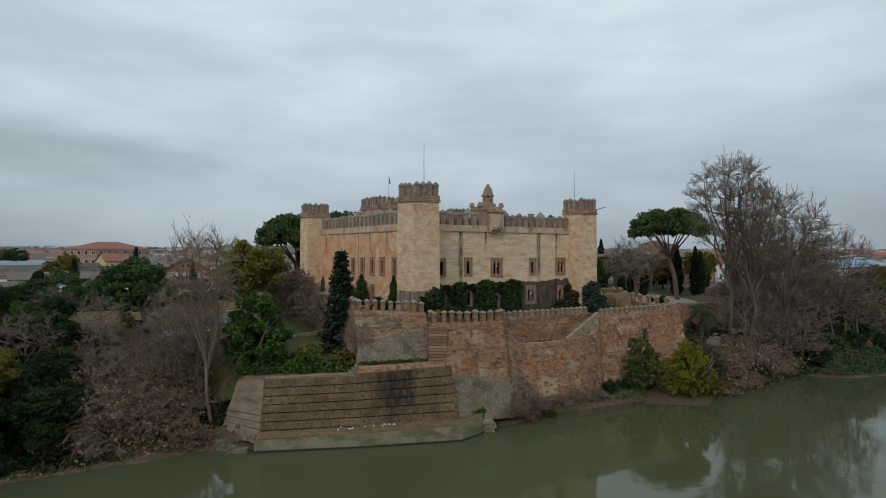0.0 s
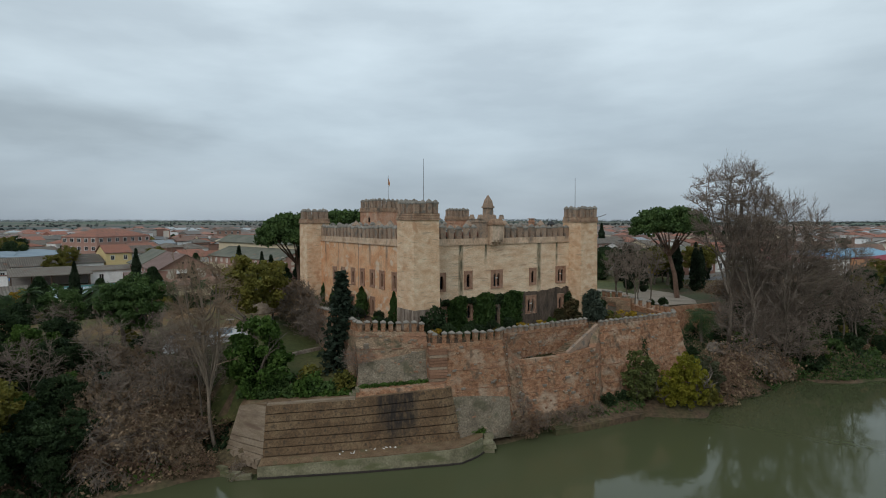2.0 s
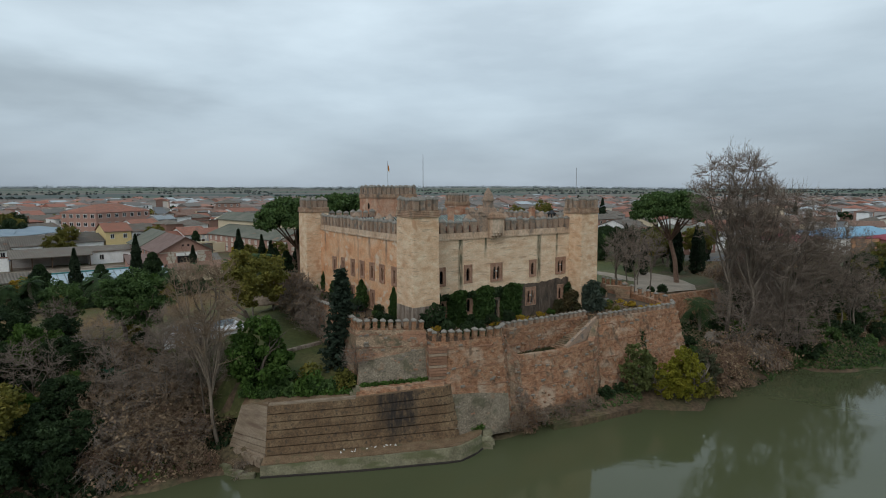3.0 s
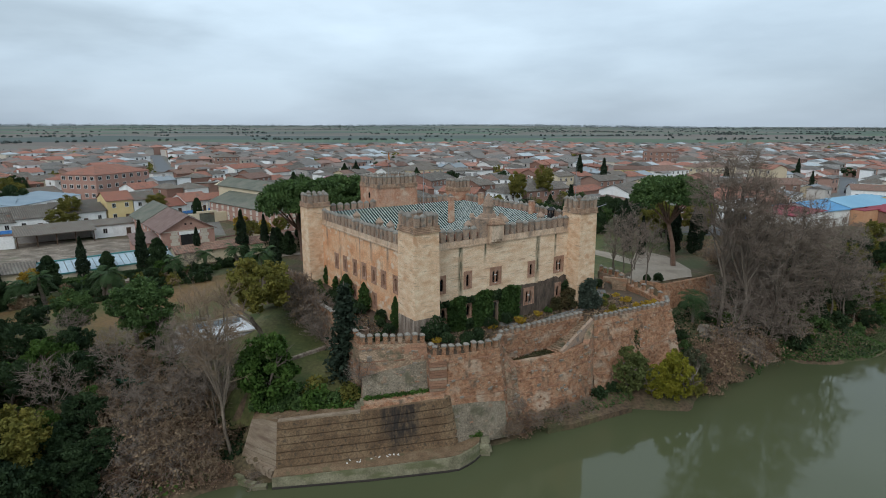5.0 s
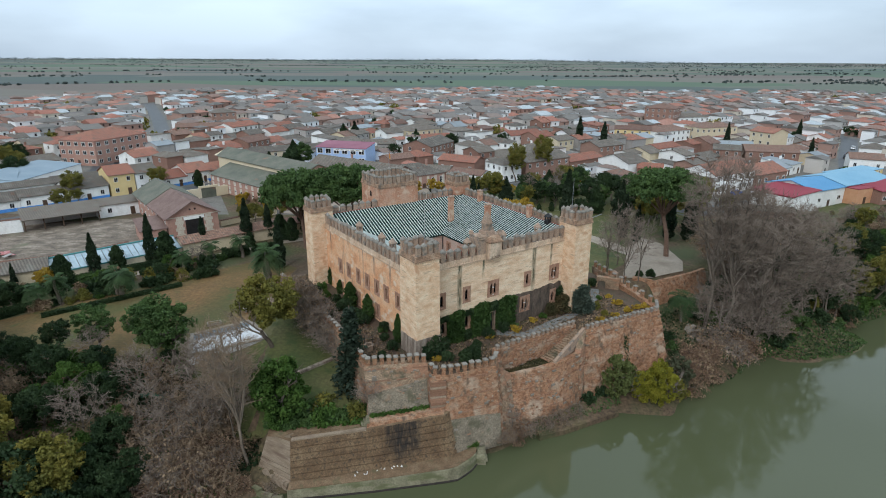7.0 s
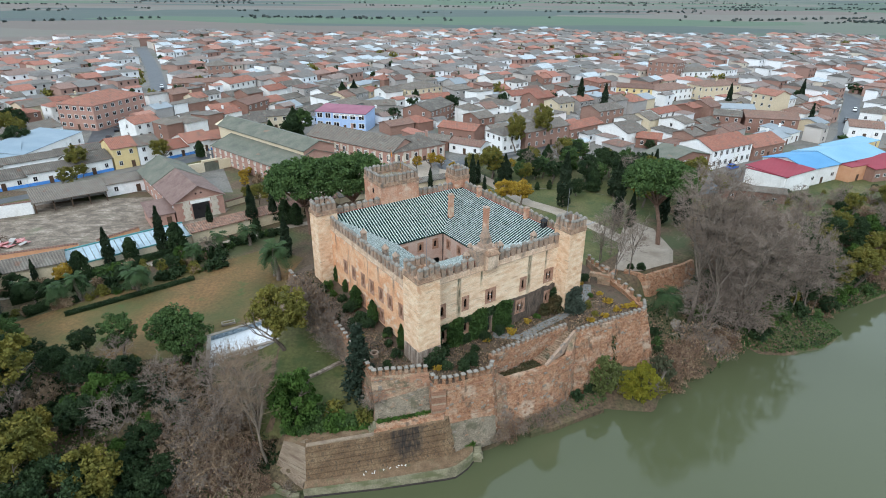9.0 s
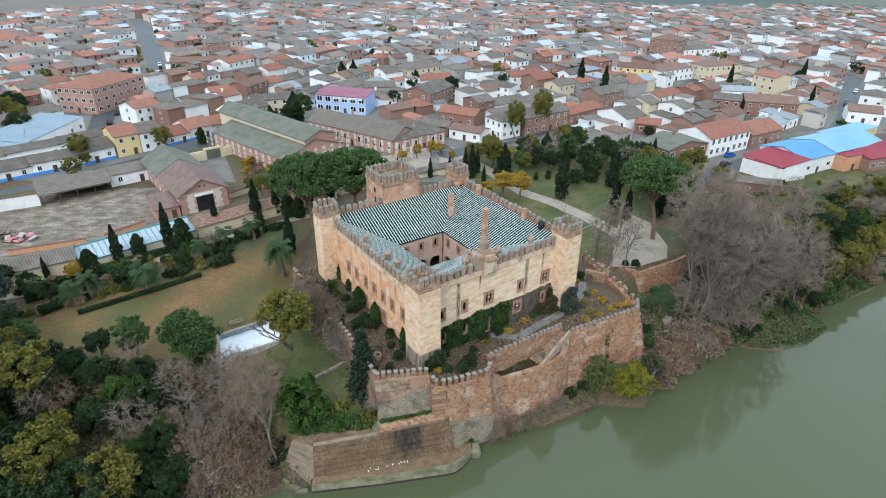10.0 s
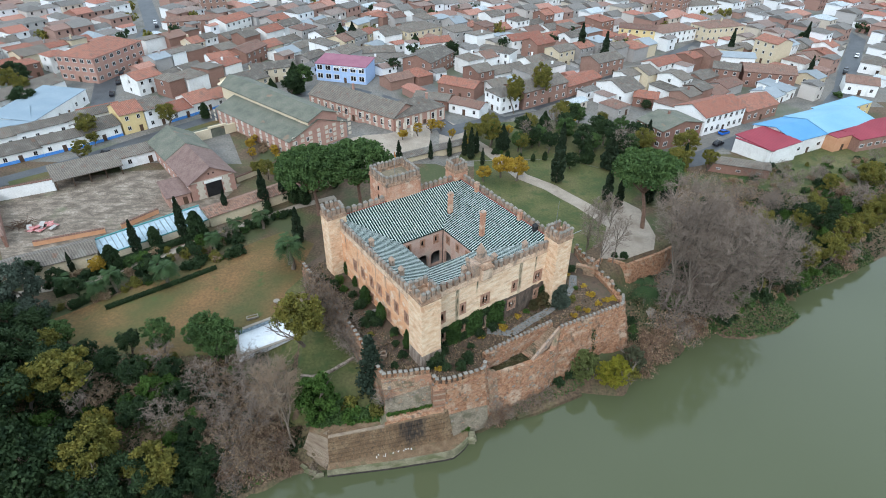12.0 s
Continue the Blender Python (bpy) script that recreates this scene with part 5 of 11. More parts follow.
def terraced(top, low, courses, parent, mat=REVET, gap=0.02, name="course"):
    """Courses of a leaning wall with thin open grooves between them."""
    n = 10
    t = [Vector(a).lerp(Vector(b), i / n) for a, b in zip(top, top[1:]) for i in range(n)] + [Vector(top[-1])]
    l = [Vector(a).lerp(Vector(b), i / n) for a, b in zip(low, low[1:]) for i in range(n)] + [Vector(low[-1])]
    for k in range(courses):
        f = Form()
        f0, f1 = k / courses, (k + 1) / courses - (gap if k < courses - 1 else 0)
        for i in range(len(t) - 1):
            d = (l[i + 1] - l[i]).normalized()
            back = Vector((-d.y, d.x, 0))
            a, b, c, e = l[i].lerp(t[i], f0), l[i + 1].lerp(t[i + 1], f0), l[i + 1].lerp(t[i + 1], f1), l[i].lerp(t[i], f1)
            s = back * 0.03
            f.hexa([a, b, b + back * 1.4, a + back * 1.4], [e - s, c - s, c + back * 1.4, e + back * 1.4])
        part(name, worn(f, 0.025, 1.2), mat, parent)


rev = thing("revetment", Matrix.Identity(4), "leaning pebbly concrete revetment with horizontal grooves above the river", "revetment", kind="structure")
terraced(REV_TOP, REV_LOW, 6, rev)
# beige flank: smooth above, coursed below, stones at its foot
flank_top, flank_low = [(-21.6, 59.9, 6.15), (-20.2, 59.1, 6.62), (-18.27, 58.18, 6.70)], [(-23.3, 60.3, 1.3), (-21.2, 58.9, 1.2), (-18.37, 57.05, 1.3)]
flank_mid = [tuple(Vector(a).lerp(Vector(b), 0.48)) for a, b in zip(flank_low, flank_top)]
terraced(flank_top, flank_mid, 1, rev, WING, 0.0, "render_face")
terraced(flank_mid, flank_low, 4, rev, WING, 0.03)
terraced([(0.15, 62.95, 7.02), (0.75, 63.6, 7.02), (1.0, 64.6, 7.04)], [(1.40, 62.30, 1.40), (2.05, 62.9, 1.36), (2.35, 63.9, 1.3)], 6, rev)
rf = random.Random(41)
for k in range(9):
    p = Vector((-22.4, 59.55, 0.95)).lerp(Vector((-18.7, 57.1, 0.85)), (k + 0.5) / 9)
    for r_ in range(2):
        f = Form()
        f.box(-0.25, 0.25, -0.22, 0.3, -0.2, 0.22, 0.05)
        part("stone", worn(f, 0.06, 3.0), WING, rev, at=pose(p.x + rf.uniform(-0.08, 0.08), p.y - 0.15 + r_ * 0.07, p.z + 0.42 * r_, rf.uniform(-5, 5), rf.uniform(-6, 6), -33 + rf.uniform(-8, 8)))
f = Form()
f.poly([(-21.6, 59.9, 6.17), (-20.2, 59.1, 6.64), (-18.27, 58.18, 6.72), (-9.44, 60.48, 6.70), (-9.21, 62.55, 6.80), (-21.71, 62.77, 6.74)])
f.poly([(-9.44, 60.48, 6.70), (0.15, 62.98, 7.04), (0.75, 63.63, 7.04), (1.0, 64.62, 7.06), (-9.21, 62.55, 7.00)])
part("top", f, LEDGE, rev)
f = Form()
f.hexa([(-9.44, 60.70, 6.58), (0.12, 63.20, 6.92), (0.45, 64.82, 6.94), (-9.30, 62.44, 6.61)], [(-9.40, 61.04, 7.23), (0.12, 63.50, 7.27), (0.44, 64.83, 7.44), (-9.32, 62.46, 7.40)])
part("kerb", worn(f, 0.06, 0.8), RUBBLE, rev, "red earth and brick strip above the revetment")
f = Form()
f.hexa([(-18.2, 58.15, 6.3), (-9.44, 60.42, 6.3), (-9.44, 60.9, 6.3), (-18.2, 58.7, 6.3)], [(-18.2, 58.15, 6.86), (-9.44, 60.42, 6.84), (-9.44, 60.9, 6.86), (-18.2, 58.7, 6.88)])
part("coping", worn(f, 0.04, 1.0), WING, rev, "grey concrete coping strip")
# dark backing sheet: the grooves' shade is put in as its colour
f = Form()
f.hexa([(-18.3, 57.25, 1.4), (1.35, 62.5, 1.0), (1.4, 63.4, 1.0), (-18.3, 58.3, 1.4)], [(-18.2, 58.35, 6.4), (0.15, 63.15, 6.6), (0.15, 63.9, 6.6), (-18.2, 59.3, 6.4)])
part("groove_backing", f, RECESS_SHADE, rev, "dark sheet that paints the shade in the grooves between the courses")
quay = thing("quay", Matrix.Identity(4), "mossy concrete quay ledge at the waterline", "quay", kind="structure")
edge = [(-18.62, 56.20, 1.02), (-8.30, 57.80, 1.22), (0.6, 59.50, 1.40), (1.9, 59.95, 1.44), (2.9, 60.75, 1.48), (3.7, 61.55, 1.55), (4.35, 62.45, 1.62)]
foot = [(-18.55, 55.85), (-8.25, 57.35), (0.5, 59.02), (1.9, 59.40), (3.0, 60.35), (3.85, 61.30), (4.55, 62.40)]
back = [(-18.45, 57.30, 1.75), (-8.40, 59.85, 1.58), (1.0, 62.40, 1.42), (2.0, 63.2, 1.42), (2.4, 63.9, 1.45), (3.4, 64.2, 1.6), (4.6, 64.4, 1.7)]
f = Form()
for i in range(len(edge) - 1):
    e0, e1, b0, b1, g0, g1 = edge[i], edge[i + 1], back[i], back[i + 1], foot[i], foot[i + 1]
    f.hexa([(*g0, -0.25), (*g1, -0.25), (b1[0], b1[1], -0.25), (b0[0], b0[1], -0.25)], [e0, e1, b1, b0])
part("ledge", worn(f, 0.035, 0.9), QUAY, quay)
f = Form()
for i in range(len(edge) - 1):
    e0, e1, b0, b1 = (Vector(p) for p in (edge[i], edge[i + 1], back[i], back[i + 1]))
    e0, e1 = e0.lerp(b0, 0.12), e1.lerp(b1, 0.12)
    up = Vector((0, 0, 0.06))
    f.hexa([e0, e1, b1, b0], [e0 + up, e1 + up, b1 + up, b0 + up])
part("walkway", worn(f, 0.03, 1.0), LEDGE, quay, "brown pebbly top of the ledge")
# shadow below the undercut quay face, painted as a dark strip along its foot
f = Form()
for g0, g1 in zip(foot, foot[1:]):
    d_ = Vector((g1[0] - g0[0], g1[1] - g0[1])).normalized() * 0.09
    o_ = (d_.y, -d_.x)
    f.hexa([(g0[0] + o_[0], g0[1] + o_[1], -0.3), (g1[0] + o_[0], g1[1] + o_[1], -0.3), (g1[0], g1[1] + 0.4, -0.3), (g0[0], g0[1] + 0.4, -0.3)],
           [(g0[0] + o_[0] * 0.7, g0[1] + o_[1] * 0.7, 0.16), (g1[0] + o_[0] * 0.7, g1[1] + o_[1] * 0.7, 0.16), (g1[0], g1[1] + 0.4, 0.16), (g0[0], g0[1] + 0.4, 0.16)])
part("waterline", worn(f, 0.04, 0.8), RECESS_SHADE, quay, "dark strip that paints the shade under the quay's edge")
rl = random.Random(3)
for k in range(15):
    u = rl.choice((0.4, 0.45, 0.55, 0.62, 0.68, 0.75)) + rl.uniform(-0.02, 0.03)
    p = Vector(edge[0]).lerp(Vector(edge[2]), u).lerp(Vector(back[0]).lerp(Vector(back[2]), u), rl.uniform(0.5, 0.85))
    f = Form()
    f.box(-0.12, 0.12, -0.08, 0.08, 0, 0.1, 0.03)
    st = tagged(new("stone", worn(f, 0.04, 6).mesh("stone")), "small white stone lying on the quay ledge", "stone", "white stones")
    st.data.materials.append(WHITE_STONE)
    st.matrix_basis = pose(p.x, p.y, p.z + 0.05, 0, 0, rl.uniform(0, 360)) @ Matrix.Diagonal((rl.uniform(0.7, 1.5), rl.uniform(0.5, 0.9), 0.55, 1))
boulder = Form()
for x_, y_, z_, a_, b_, h_ in ((5.0, 63.0, -0.4, 0.75, 0.75, 0.8), (5.1, 63.2, 0.35, 0.8, 0.7, 0.5), (4.95, 63.15, 0.8, 0.7, 0.65, 0.55), (5.15, 63.35, 1.3, 0.6, 0.5, 0.45)):
    boulder.box(x_ - a_, x_ + a_, y_ - b_, y_ + b_, z_, z_ + h_, 0.12)
bo = tagged(new("boulder", worn(boulder, 0.2, 1.1).mesh("boulder")), "pale layered rock block at the quay end", "rock")
bo.data.materials.append(QUAY)
for x_, y_, z_, turn_, a_ in ((-21.4, 56.5, 0.35, -20, 1.1), (-19.9, 56.0, 0.25, 5, 0.8), (-22.6, 57.3, 0.55, -35, 0.7)):
    f = Form()
    f.box(-a_, a_, -0.35, 0.35, -0.6, 0.18, 0.06)
    sl = tagged(new("slab", worn(f, 0.08, 1.6).mesh("slab")), "fallen pale stone slab on the muddy bank", "slab", "fallen slabs")
    sl.data.materials.append(QUAY)
    sl.matrix_basis = pose(x_, y_, z_, 6, -4, turn_)
# grassy landing below the river wall
f = Form()
land_edge = [(13.4, 67.6), (17.2, 69.0), (21.5, 71.2), (26.0, 73.3)]
land_back = [(12.6, 69.6), (16.8, 71.6), (20.9, 74.6), (27.0, 77.6)]
for i in range(3):
    (ax, ay), (bx, by), (cx2, cy2), (dx2, dy2) = land_edge[i], land_edge[i + 1], land_back[i + 1], land_back[i]
    f.hexa([(ax, ay, -0.4), (bx, by, -0.4), (cx2, cy2, -0.4), (dx2, dy2, -0.4)], [(ax, ay, 0.75), (bx, by, 0.75), (cx2, cy2, 1.5), (dx2, dy2, 1.5)])
solid("landing", worn(f, 0.12, 0.7), SOIL, "small grassy landing at the foot of the river wall", "landing")
f = Form()
for i in range(3):
    (ax, ay), (bx, by) = land_edge[i], land_edge[i + 1]
    d_ = Vector((bx - ax, by - ay)).normalized()
    o_ = Vector((d_.y, -d_.x)) * 0.3
    f.hexa([(ax + o_.x, ay + o_.y, -0.4), (bx + o_.x, by + o_.y, -0.4), (bx, by, -0.4), (ax, ay, -0.4)], [(ax + o_.x, ay + o_.y, 0.72), (bx + o_.x, by + o_.y, 0.72), (bx, by, 0.72), (ax, ay, 0.72)])
solid("kerb", worn(f, 0.06, 0.8), SOIL, "mossy concrete kerb of the landing", "kerb")
# ---- town ----
WHITE_WALL = material("whitewashed_wall", [(0.616, 0.594, 0.550), (0.792, 0.781, 0.748), (0.820, 0.820, 0.820)], scale=0.25, bump=0.15, fine=0.1, stain=(0.42, 0.39, 0.34), stain_scale=0.4, stain_stretch=(1, 1, 0.4), stain_cut=(0.6, 0.8), per_object=0.4)
CREAM_WALL = material("cream_wall", [(0.50, 0.42, 0.31), (0.60, 0.50, 0.34), (0.62, 0.55, 0.44)], scale=0.3, bump=0.15, fine=0.12, per_object=0.6)
YELLOW_WALL = material("yellow_painted_wall", [(0.62, 0.47, 0.22), (0.68, 0.53, 0.27)], scale=0.3, bump=0.15, fine=0.08)
BRICK_WALL = material("red_brick_wall", [(0.19, 0.10, 0.072), (0.26, 0.145, 0.108), (0.33, 0.215, 0.165)], scale=0.4, bump=0.3, fine=0.25, per_object=0.6)
PINK_BRICK = material("rosy_brick_wall", [(0.36, 0.20, 0.155), (0.42, 0.26, 0.20)], scale=0.4, bump=0.3, fine=0.15)
GREY_WALL = material("grey_render_wall", [(0.30, 0.28, 0.26), (0.42, 0.39, 0.36)], scale=0.3, bump=0.2, fine=0.15, per_object=0.5)
ROOF_OLD = material("lichen_grey_roof_tile", [(0.102, 0.089, 0.074), (0.168, 0.143, 0.118), (0.228, 0.188, 0.147)], scale=0.5, bump=0.6, bump_scale=7, fine=0.45, per_object=0.5, stain=(0.20, 0.185, 0.155), stain_scale=0.5, stain_cut=(0.55, 0.68), stain2=(0.17, 0.095, 0.065), stain2_scale=0.7, stain2_cut=(0.6, 0.7), waves=((0.72, 0.69, 0), 0.5, 0.35))
ROOF_BROWN = material("brown_roof_tile", [(0.149, 0.082, 0.062), (0.218, 0.123, 0.091), (0.287, 0.177, 0.131)], scale=0.5, bump=0.6, bump_scale=7, fine=0.45, per_object=0.6, stain=(0.15, 0.13, 0.105), stain_scale=0.6, stain_cut=(0.56, 0.7), waves=((0.72, 0.69, 0), 0.5, 0.35))
ROOF_RED = material("terracotta_roof_tile", [(0.228, 0.086, 0.057), (0.318, 0.127, 0.083), (0.384, 0.184, 0.127)], scale=0.6, bump=0.6, bump_scale=7, fine=0.4, per_object=0.6, stain=(0.19, 0.115, 0.085), stain_scale=0.7, stain_cut=(0.52, 0.66), waves=((0.72, 0.69, 0), 0.5, 0.3))
ROOF_MOTTLED = material("mottled_old_roof_tile", [(0.21, 0.115, 0.08), (0.32, 0.175, 0.12), (0.38, 0.25, 0.18)], scale=1.4, bump=0.6, bump_scale=7, fine=0.45, stain=(0.14, 0.11, 0.085), stain_scale=1.6, stain_cut=(0.52, 0.62), waves=((0.757, 0.654, 0), 0.5, 0.35))
ROOF_GREY = material("grey_fibre_cement_roof", [(0.19, 0.21, 0.22), (0.30, 0.33, 0.35)], scale=0.3, bump=0.3, bump_scale=6, fine=0.15, per_object=0.6)
ROOF_GREEN = material("greenish_old_tile", [(0.095, 0.10, 0.078), (0.13, 0.132, 0.10), (0.16, 0.15, 0.118)], scale=0.3, bump=0.4, bump_scale=6, fine=0.25, stain=(0.26, 0.14, 0.09), stain_scale=0.25, stain_cut=(0.64, 0.74))
ROOF_PLUM = material("plum_brown_tile", [(0.17, 0.105, 0.088), (0.24, 0.16, 0.135)], scale=0.5, bump=0.4, bump_scale=6, fine=0.3, waves=((-0.51, 0.86, 0), 0.5, 0.25))
SHEET_BLUE = material("sky_blue_sheet_roof", [(0.09, 0.24, 0.42), (0.13, 0.30, 0.48)], scale=0.1, rough=0.7, spec=0.15, bump=0.1, fine=0.06, waves=((0.857, 0.515, 0), 1.0, 0.06))
SHEET_PALE = material("pale_blue_sheet_roof", [(0.18, 0.34, 0.46), (0.23, 0.39, 0.50)], scale=0.1, rough=0.7, spec=0.15, bump=0.1, fine=0.05, waves=((0.857, 0.515, 0), 1.0, 0.05))
SHEET_RED = material("crimson_sheet_roof", [(0.22, 0.035, 0.05), (0.28, 0.048, 0.065)], scale=0.1, rough=0.7, spec=0.15, bump=0.1, fine=0.06, waves=((0.857, 0.515, 0), 0.9, 0.12))
SHEET_WHITE = material("bluish_white_sheet_roof", [(0.19, 0.245, 0.29), (0.25, 0.305, 0.345)], scale=0.1, rough=0.7, spec=0.15, bump=0.1, fine=0.06)
BLUE_PAINT = material("bright_blue_paint", [(0.07, 0.22, 0.58), (0.10, 0.28, 0.64)], bump=0.1, fine=0.08)
PALE_BLUE = material("pale_blue_facade", [(0.34, 0.46, 0.68), (0.40, 0.52, 0.73)], bump=0.1, fine=0.08)
MAGENTA = material("magenta_sheet_roof", [(0.22, 0.085, 0.12), (0.28, 0.12, 0.155)], scale=0.2, bump=0.1, fine=0.08)
DOOR_WOOD = material("dark_door_wood", [(0.06, 0.035, 0.022), (0.11, 0.065, 0.04)], scale=1.5, bump=0.2, fine=0.2, per_object=0.6)
PALE_BLOCK = material("pale_stone_block", [(0.50, 0.43, 0.34), (0.58, 0.52, 0.43)], scale=0.8, bump=0.3, fine=0.15)
ORANGE_WALL = material("orange_render_wall", [(0.52, 0.26, 0.14), (0.58, 0.32, 0.18)], bump=0.15, fine=0.1)
BLACK_CAR = material("black_car_paint", [(0.012, 0.012, 0.015), (0.02, 0.02, 0.025)], rough=0.25, bump=0, fine=0)
BLUE_CAR = material("blue_car_paint", [(0.02, 0.10, 0.42), (0.03, 0.13, 0.48)], rough=0.25, bump=0, fine=0)
WHITE_CAR = material("white_car_paint", [(0.70, 0.70, 0.70), (0.78, 0.78, 0.78)], rough=0.3, bump=0, fine=0)
RUBBER = material("tyre_rubber", [(0.015, 0.015, 0.015), (0.03, 0.03, 0.03)], bump=0, fine=0)

_w = Form()          # a window one metre square, outer face at y = 0, in a raised frame
_w.box(-0.5, 0.5, -0.03, 0.02, 0, 1)
W_PANE = _w.mesh("pane")
W_PANE.materials.append(DARK_PANE)
_w = Form()
for a_, b_, c_, d_ in ((-0.6, -0.5, -0.1, 1.1), (0.5, 0.6, -0.1, 1.1), (-0.5, 0.5, -0.1, 0.0), (-0.5, 0.5, 1.0, 1.1), (-0.03, 0.03, 0.0, 1.0)):
    _w.box(a_, b_, -0.07, 0.02, c_, d_)
W_FRAME = _w.mesh("window")
W_FRAME.materials.append(WHITE_STONE)
_w = Form()
_w.box(-0.5, 0.5, -0.06, 0.02, 0, 1)
D_LEAF = _w.mesh("door")
D_LEAF.materials.append(DOOR_WOOD)


def roof_form(kind, w, d, h, rise, over=0.35, thick=0.16):
    """A tiled roof as a solid with thickness and eaves over a w by d house."""
    f = Form()
    o, t = over, thick
    x0, x1, y0, y1 = -o, w + o, -o, d + o
    drop = rise * o / (d / 2 if kind in ("ridge", "hip") else w / 2) if kind != "flat" else 0
    z0 = h - (drop if kind not in ("flat", "mono") else 0)
    if kind == "ridge":
        for ya, yb in ((y0, d / 2), (y1, d / 2)):
            q = [(x0, ya, z0), (x1, ya, z0), (x1, yb, h + rise), (x0, yb, h + rise)]
            if ya > yb:
                q = [q[1], q[0], q[3], q[2]]
            f.hexa(q, [(x, y, z + t) for x, y, z in q])
    elif kind == "gable":
        for xa, xb in ((x0, w / 2), (x1, w / 2)):
            q = [(xa, y1, z0), (xa, y0, z0), (xb, y0, h + rise), (xb, y1, h + rise)]
            if xa > xb:
                q = [q[1], q[0], q[3], q[2]]
            f.hexa(q, [(x, y, z + t) for x, y, z in q])
    elif kind == "hip":
        k = min(w, d) / 2
        r0, r1 = (k, d / 2), (w - k, d / 2)
        if d > w:
            r0, r1 = (w / 2, k), (w / 2, d - k)
        e = [(x0, y0, z0), (x1, y0, z0), (x1, y1, z0), (x0, y1, z0)]
        a, b = (*r0, h + rise), (*r1, h + rise)
        if d > w:
            f.poly([e[0], e[1], a]); f.poly([e[1], e[2], b, a]); f.poly([e[2], e[3], b]); f.poly([e[3], e[0], a, b])
        else:
            f.poly([e[0], e[1], b, a]); f.poly([e[1], e[2], b]); f.poly([e[2], e[3], a, b]); f.poly([e[3], e[0], a])
        f.poly(e[::-1])
    elif kind == "mono":
        f.hexa([(x0, y0, h), (x1, y0, h), (x1, y1, h + rise), (x0, y1, h + rise)], [(x0, y0, h + t), (x1, y0, h + t), (x1, y1, h + rise + t), (x0, y1, h + rise + t)])
    else:
        f.box(-0.1, w + 0.1, -0.1, d + 0.1, h, h + 0.18)
    return f


def walls_form(kind, w, d, h, rise):
    f = Form()
    if kind == "ridge":
        f.box(0, w, 0, d, -0.5, h)
        f.ring_stack([[(0, 0.02, h), (0, d - 0.02, h), (0, d / 2, h + rise - 0.02)], [(w, 0.02, h), (w, d - 0.02, h), (w, d / 2, h + rise - 0.02)]])
    elif kind == "gable":
        f.box(0, w, 0, d, -0.5, h)
        f.ring_stack([[(w - 0.02, 0, h), (0.02, 0, h), (w / 2, 0, h + rise - 0.02)], [(w - 0.02, d, h), (0.02, d, h), (w / 2, d, h + rise - 0.02)]])
    elif kind == "mono":
        f.hexa([(0, 0, -0.5), (w, 0, -0.5), (w, d, -0.5), (0, d, -0.5)], [(0, 0, h), (w, 0, h), (w, d, h + rise), (0, d, h + rise)])
    else:
        f.box(0, w, 0, d, -0.5, h)
    return f


def house(p0, p1, d, h, kind, wall_mat, roof_mat, rise=None, label="", name="house", group="", floors=None, front=None, door=True, chimney_at=None, side=0, ground=None, window_size=(0.9, 1.2), over=0.35):
    """A house whose front runs from p0 to p1 (plan), its depth d lying to the left of that way."""
    p0, p1 = Vector(p0), Vector(p1)
    v = p1 - p0
    w = v.length
    turn = math.degrees(math.atan2(v.y, v.x))
    z = min(ground_at(*p0), ground_at(*p1)) if ground is None else ground
    rise = rise if rise is not None else 0.2 * (d if kind != "gable" else w)
    b = thing(name, pose(p0.x, p0.y, z, 0, 0, turn), label, "house" if name == "house" else name.replace("_", " "), group)
    wall = part("wall", walls_form(kind, w, d, h, rise), wall_mat, b)
    roof = part("roof", roof_form(kind, w, d, h, rise, over), roof_mat, b)
    floors = floors or max(1, round(h / 3.1))
    n = front if front is not None else max(1, int(w / 3.2))
    ww, wh = window_size
    for k in range(floors):
        zz = h * (k + 0.36) / floors
        for i in range(n):
            x = w * (i + 0.5) / n
            if k == 0 and door and i == n // 2:
                part("door", D_LEAF, None, b, at=pose(x, 0, 0.0) @ Matrix.Diagonal((1.1, 1, 2.1, 1)))
                continue
            win = part("window", W_FRAME, None, b, at=pose(x, 0, zz) @ Matrix.Diagonal((ww, 1, wh, 1)))
            part("pane", W_PANE, None, win)
        for i in range(side):
            for xx, tt in ((0.0, -90), (w, 90)):
                win = part("window", W_FRAME, None, b, at=pose(xx, d * (i + 0.5) / side, zz, 0, 0, tt) @ Matrix.Diagonal((ww, 1, wh, 1)))
                part("pane", W_PANE, None, win)
    if chimney_at:
        f = Form()
        cx_, cy_ = w * chimney_at[0], d * chimney_at[1]
        f.box(cx_ - 0.3, cx_ + 0.3, cy_ - 0.3, cy_ + 0.3, h, h + rise + 0.9)
        f.box(cx_ - 0.38, cx_ + 0.38, cy_ - 0.38, cy_ + 0.38, h + rise + 0.9, h + rise + 1.02)
        part("chimney", f, wall_mat, b)
    return b


def box_part(parent, name, dims, mat, label=""):
    f = Form()
    f.box(*dims)
    return part(name, f, mat, parent, label)


# -- the estate's farm buildings --
barn = house((-63.9, 127.7), (-54.9, 134.9), 33.0, 5.0, "gable", PINK_BRICK, ROOF_PLUM, rise=3.2, label="large brick barn with open front door and plum-brown tiled roof", name="barn", front=0, door=False, side=8, window_size=(0.8, 1.0), over=0.6)
box_part(barn, "doorway", (3.9, 8.0, -0.05, 0.05, 0, 4.0), DARK_PANE, "dark open barn doorway")
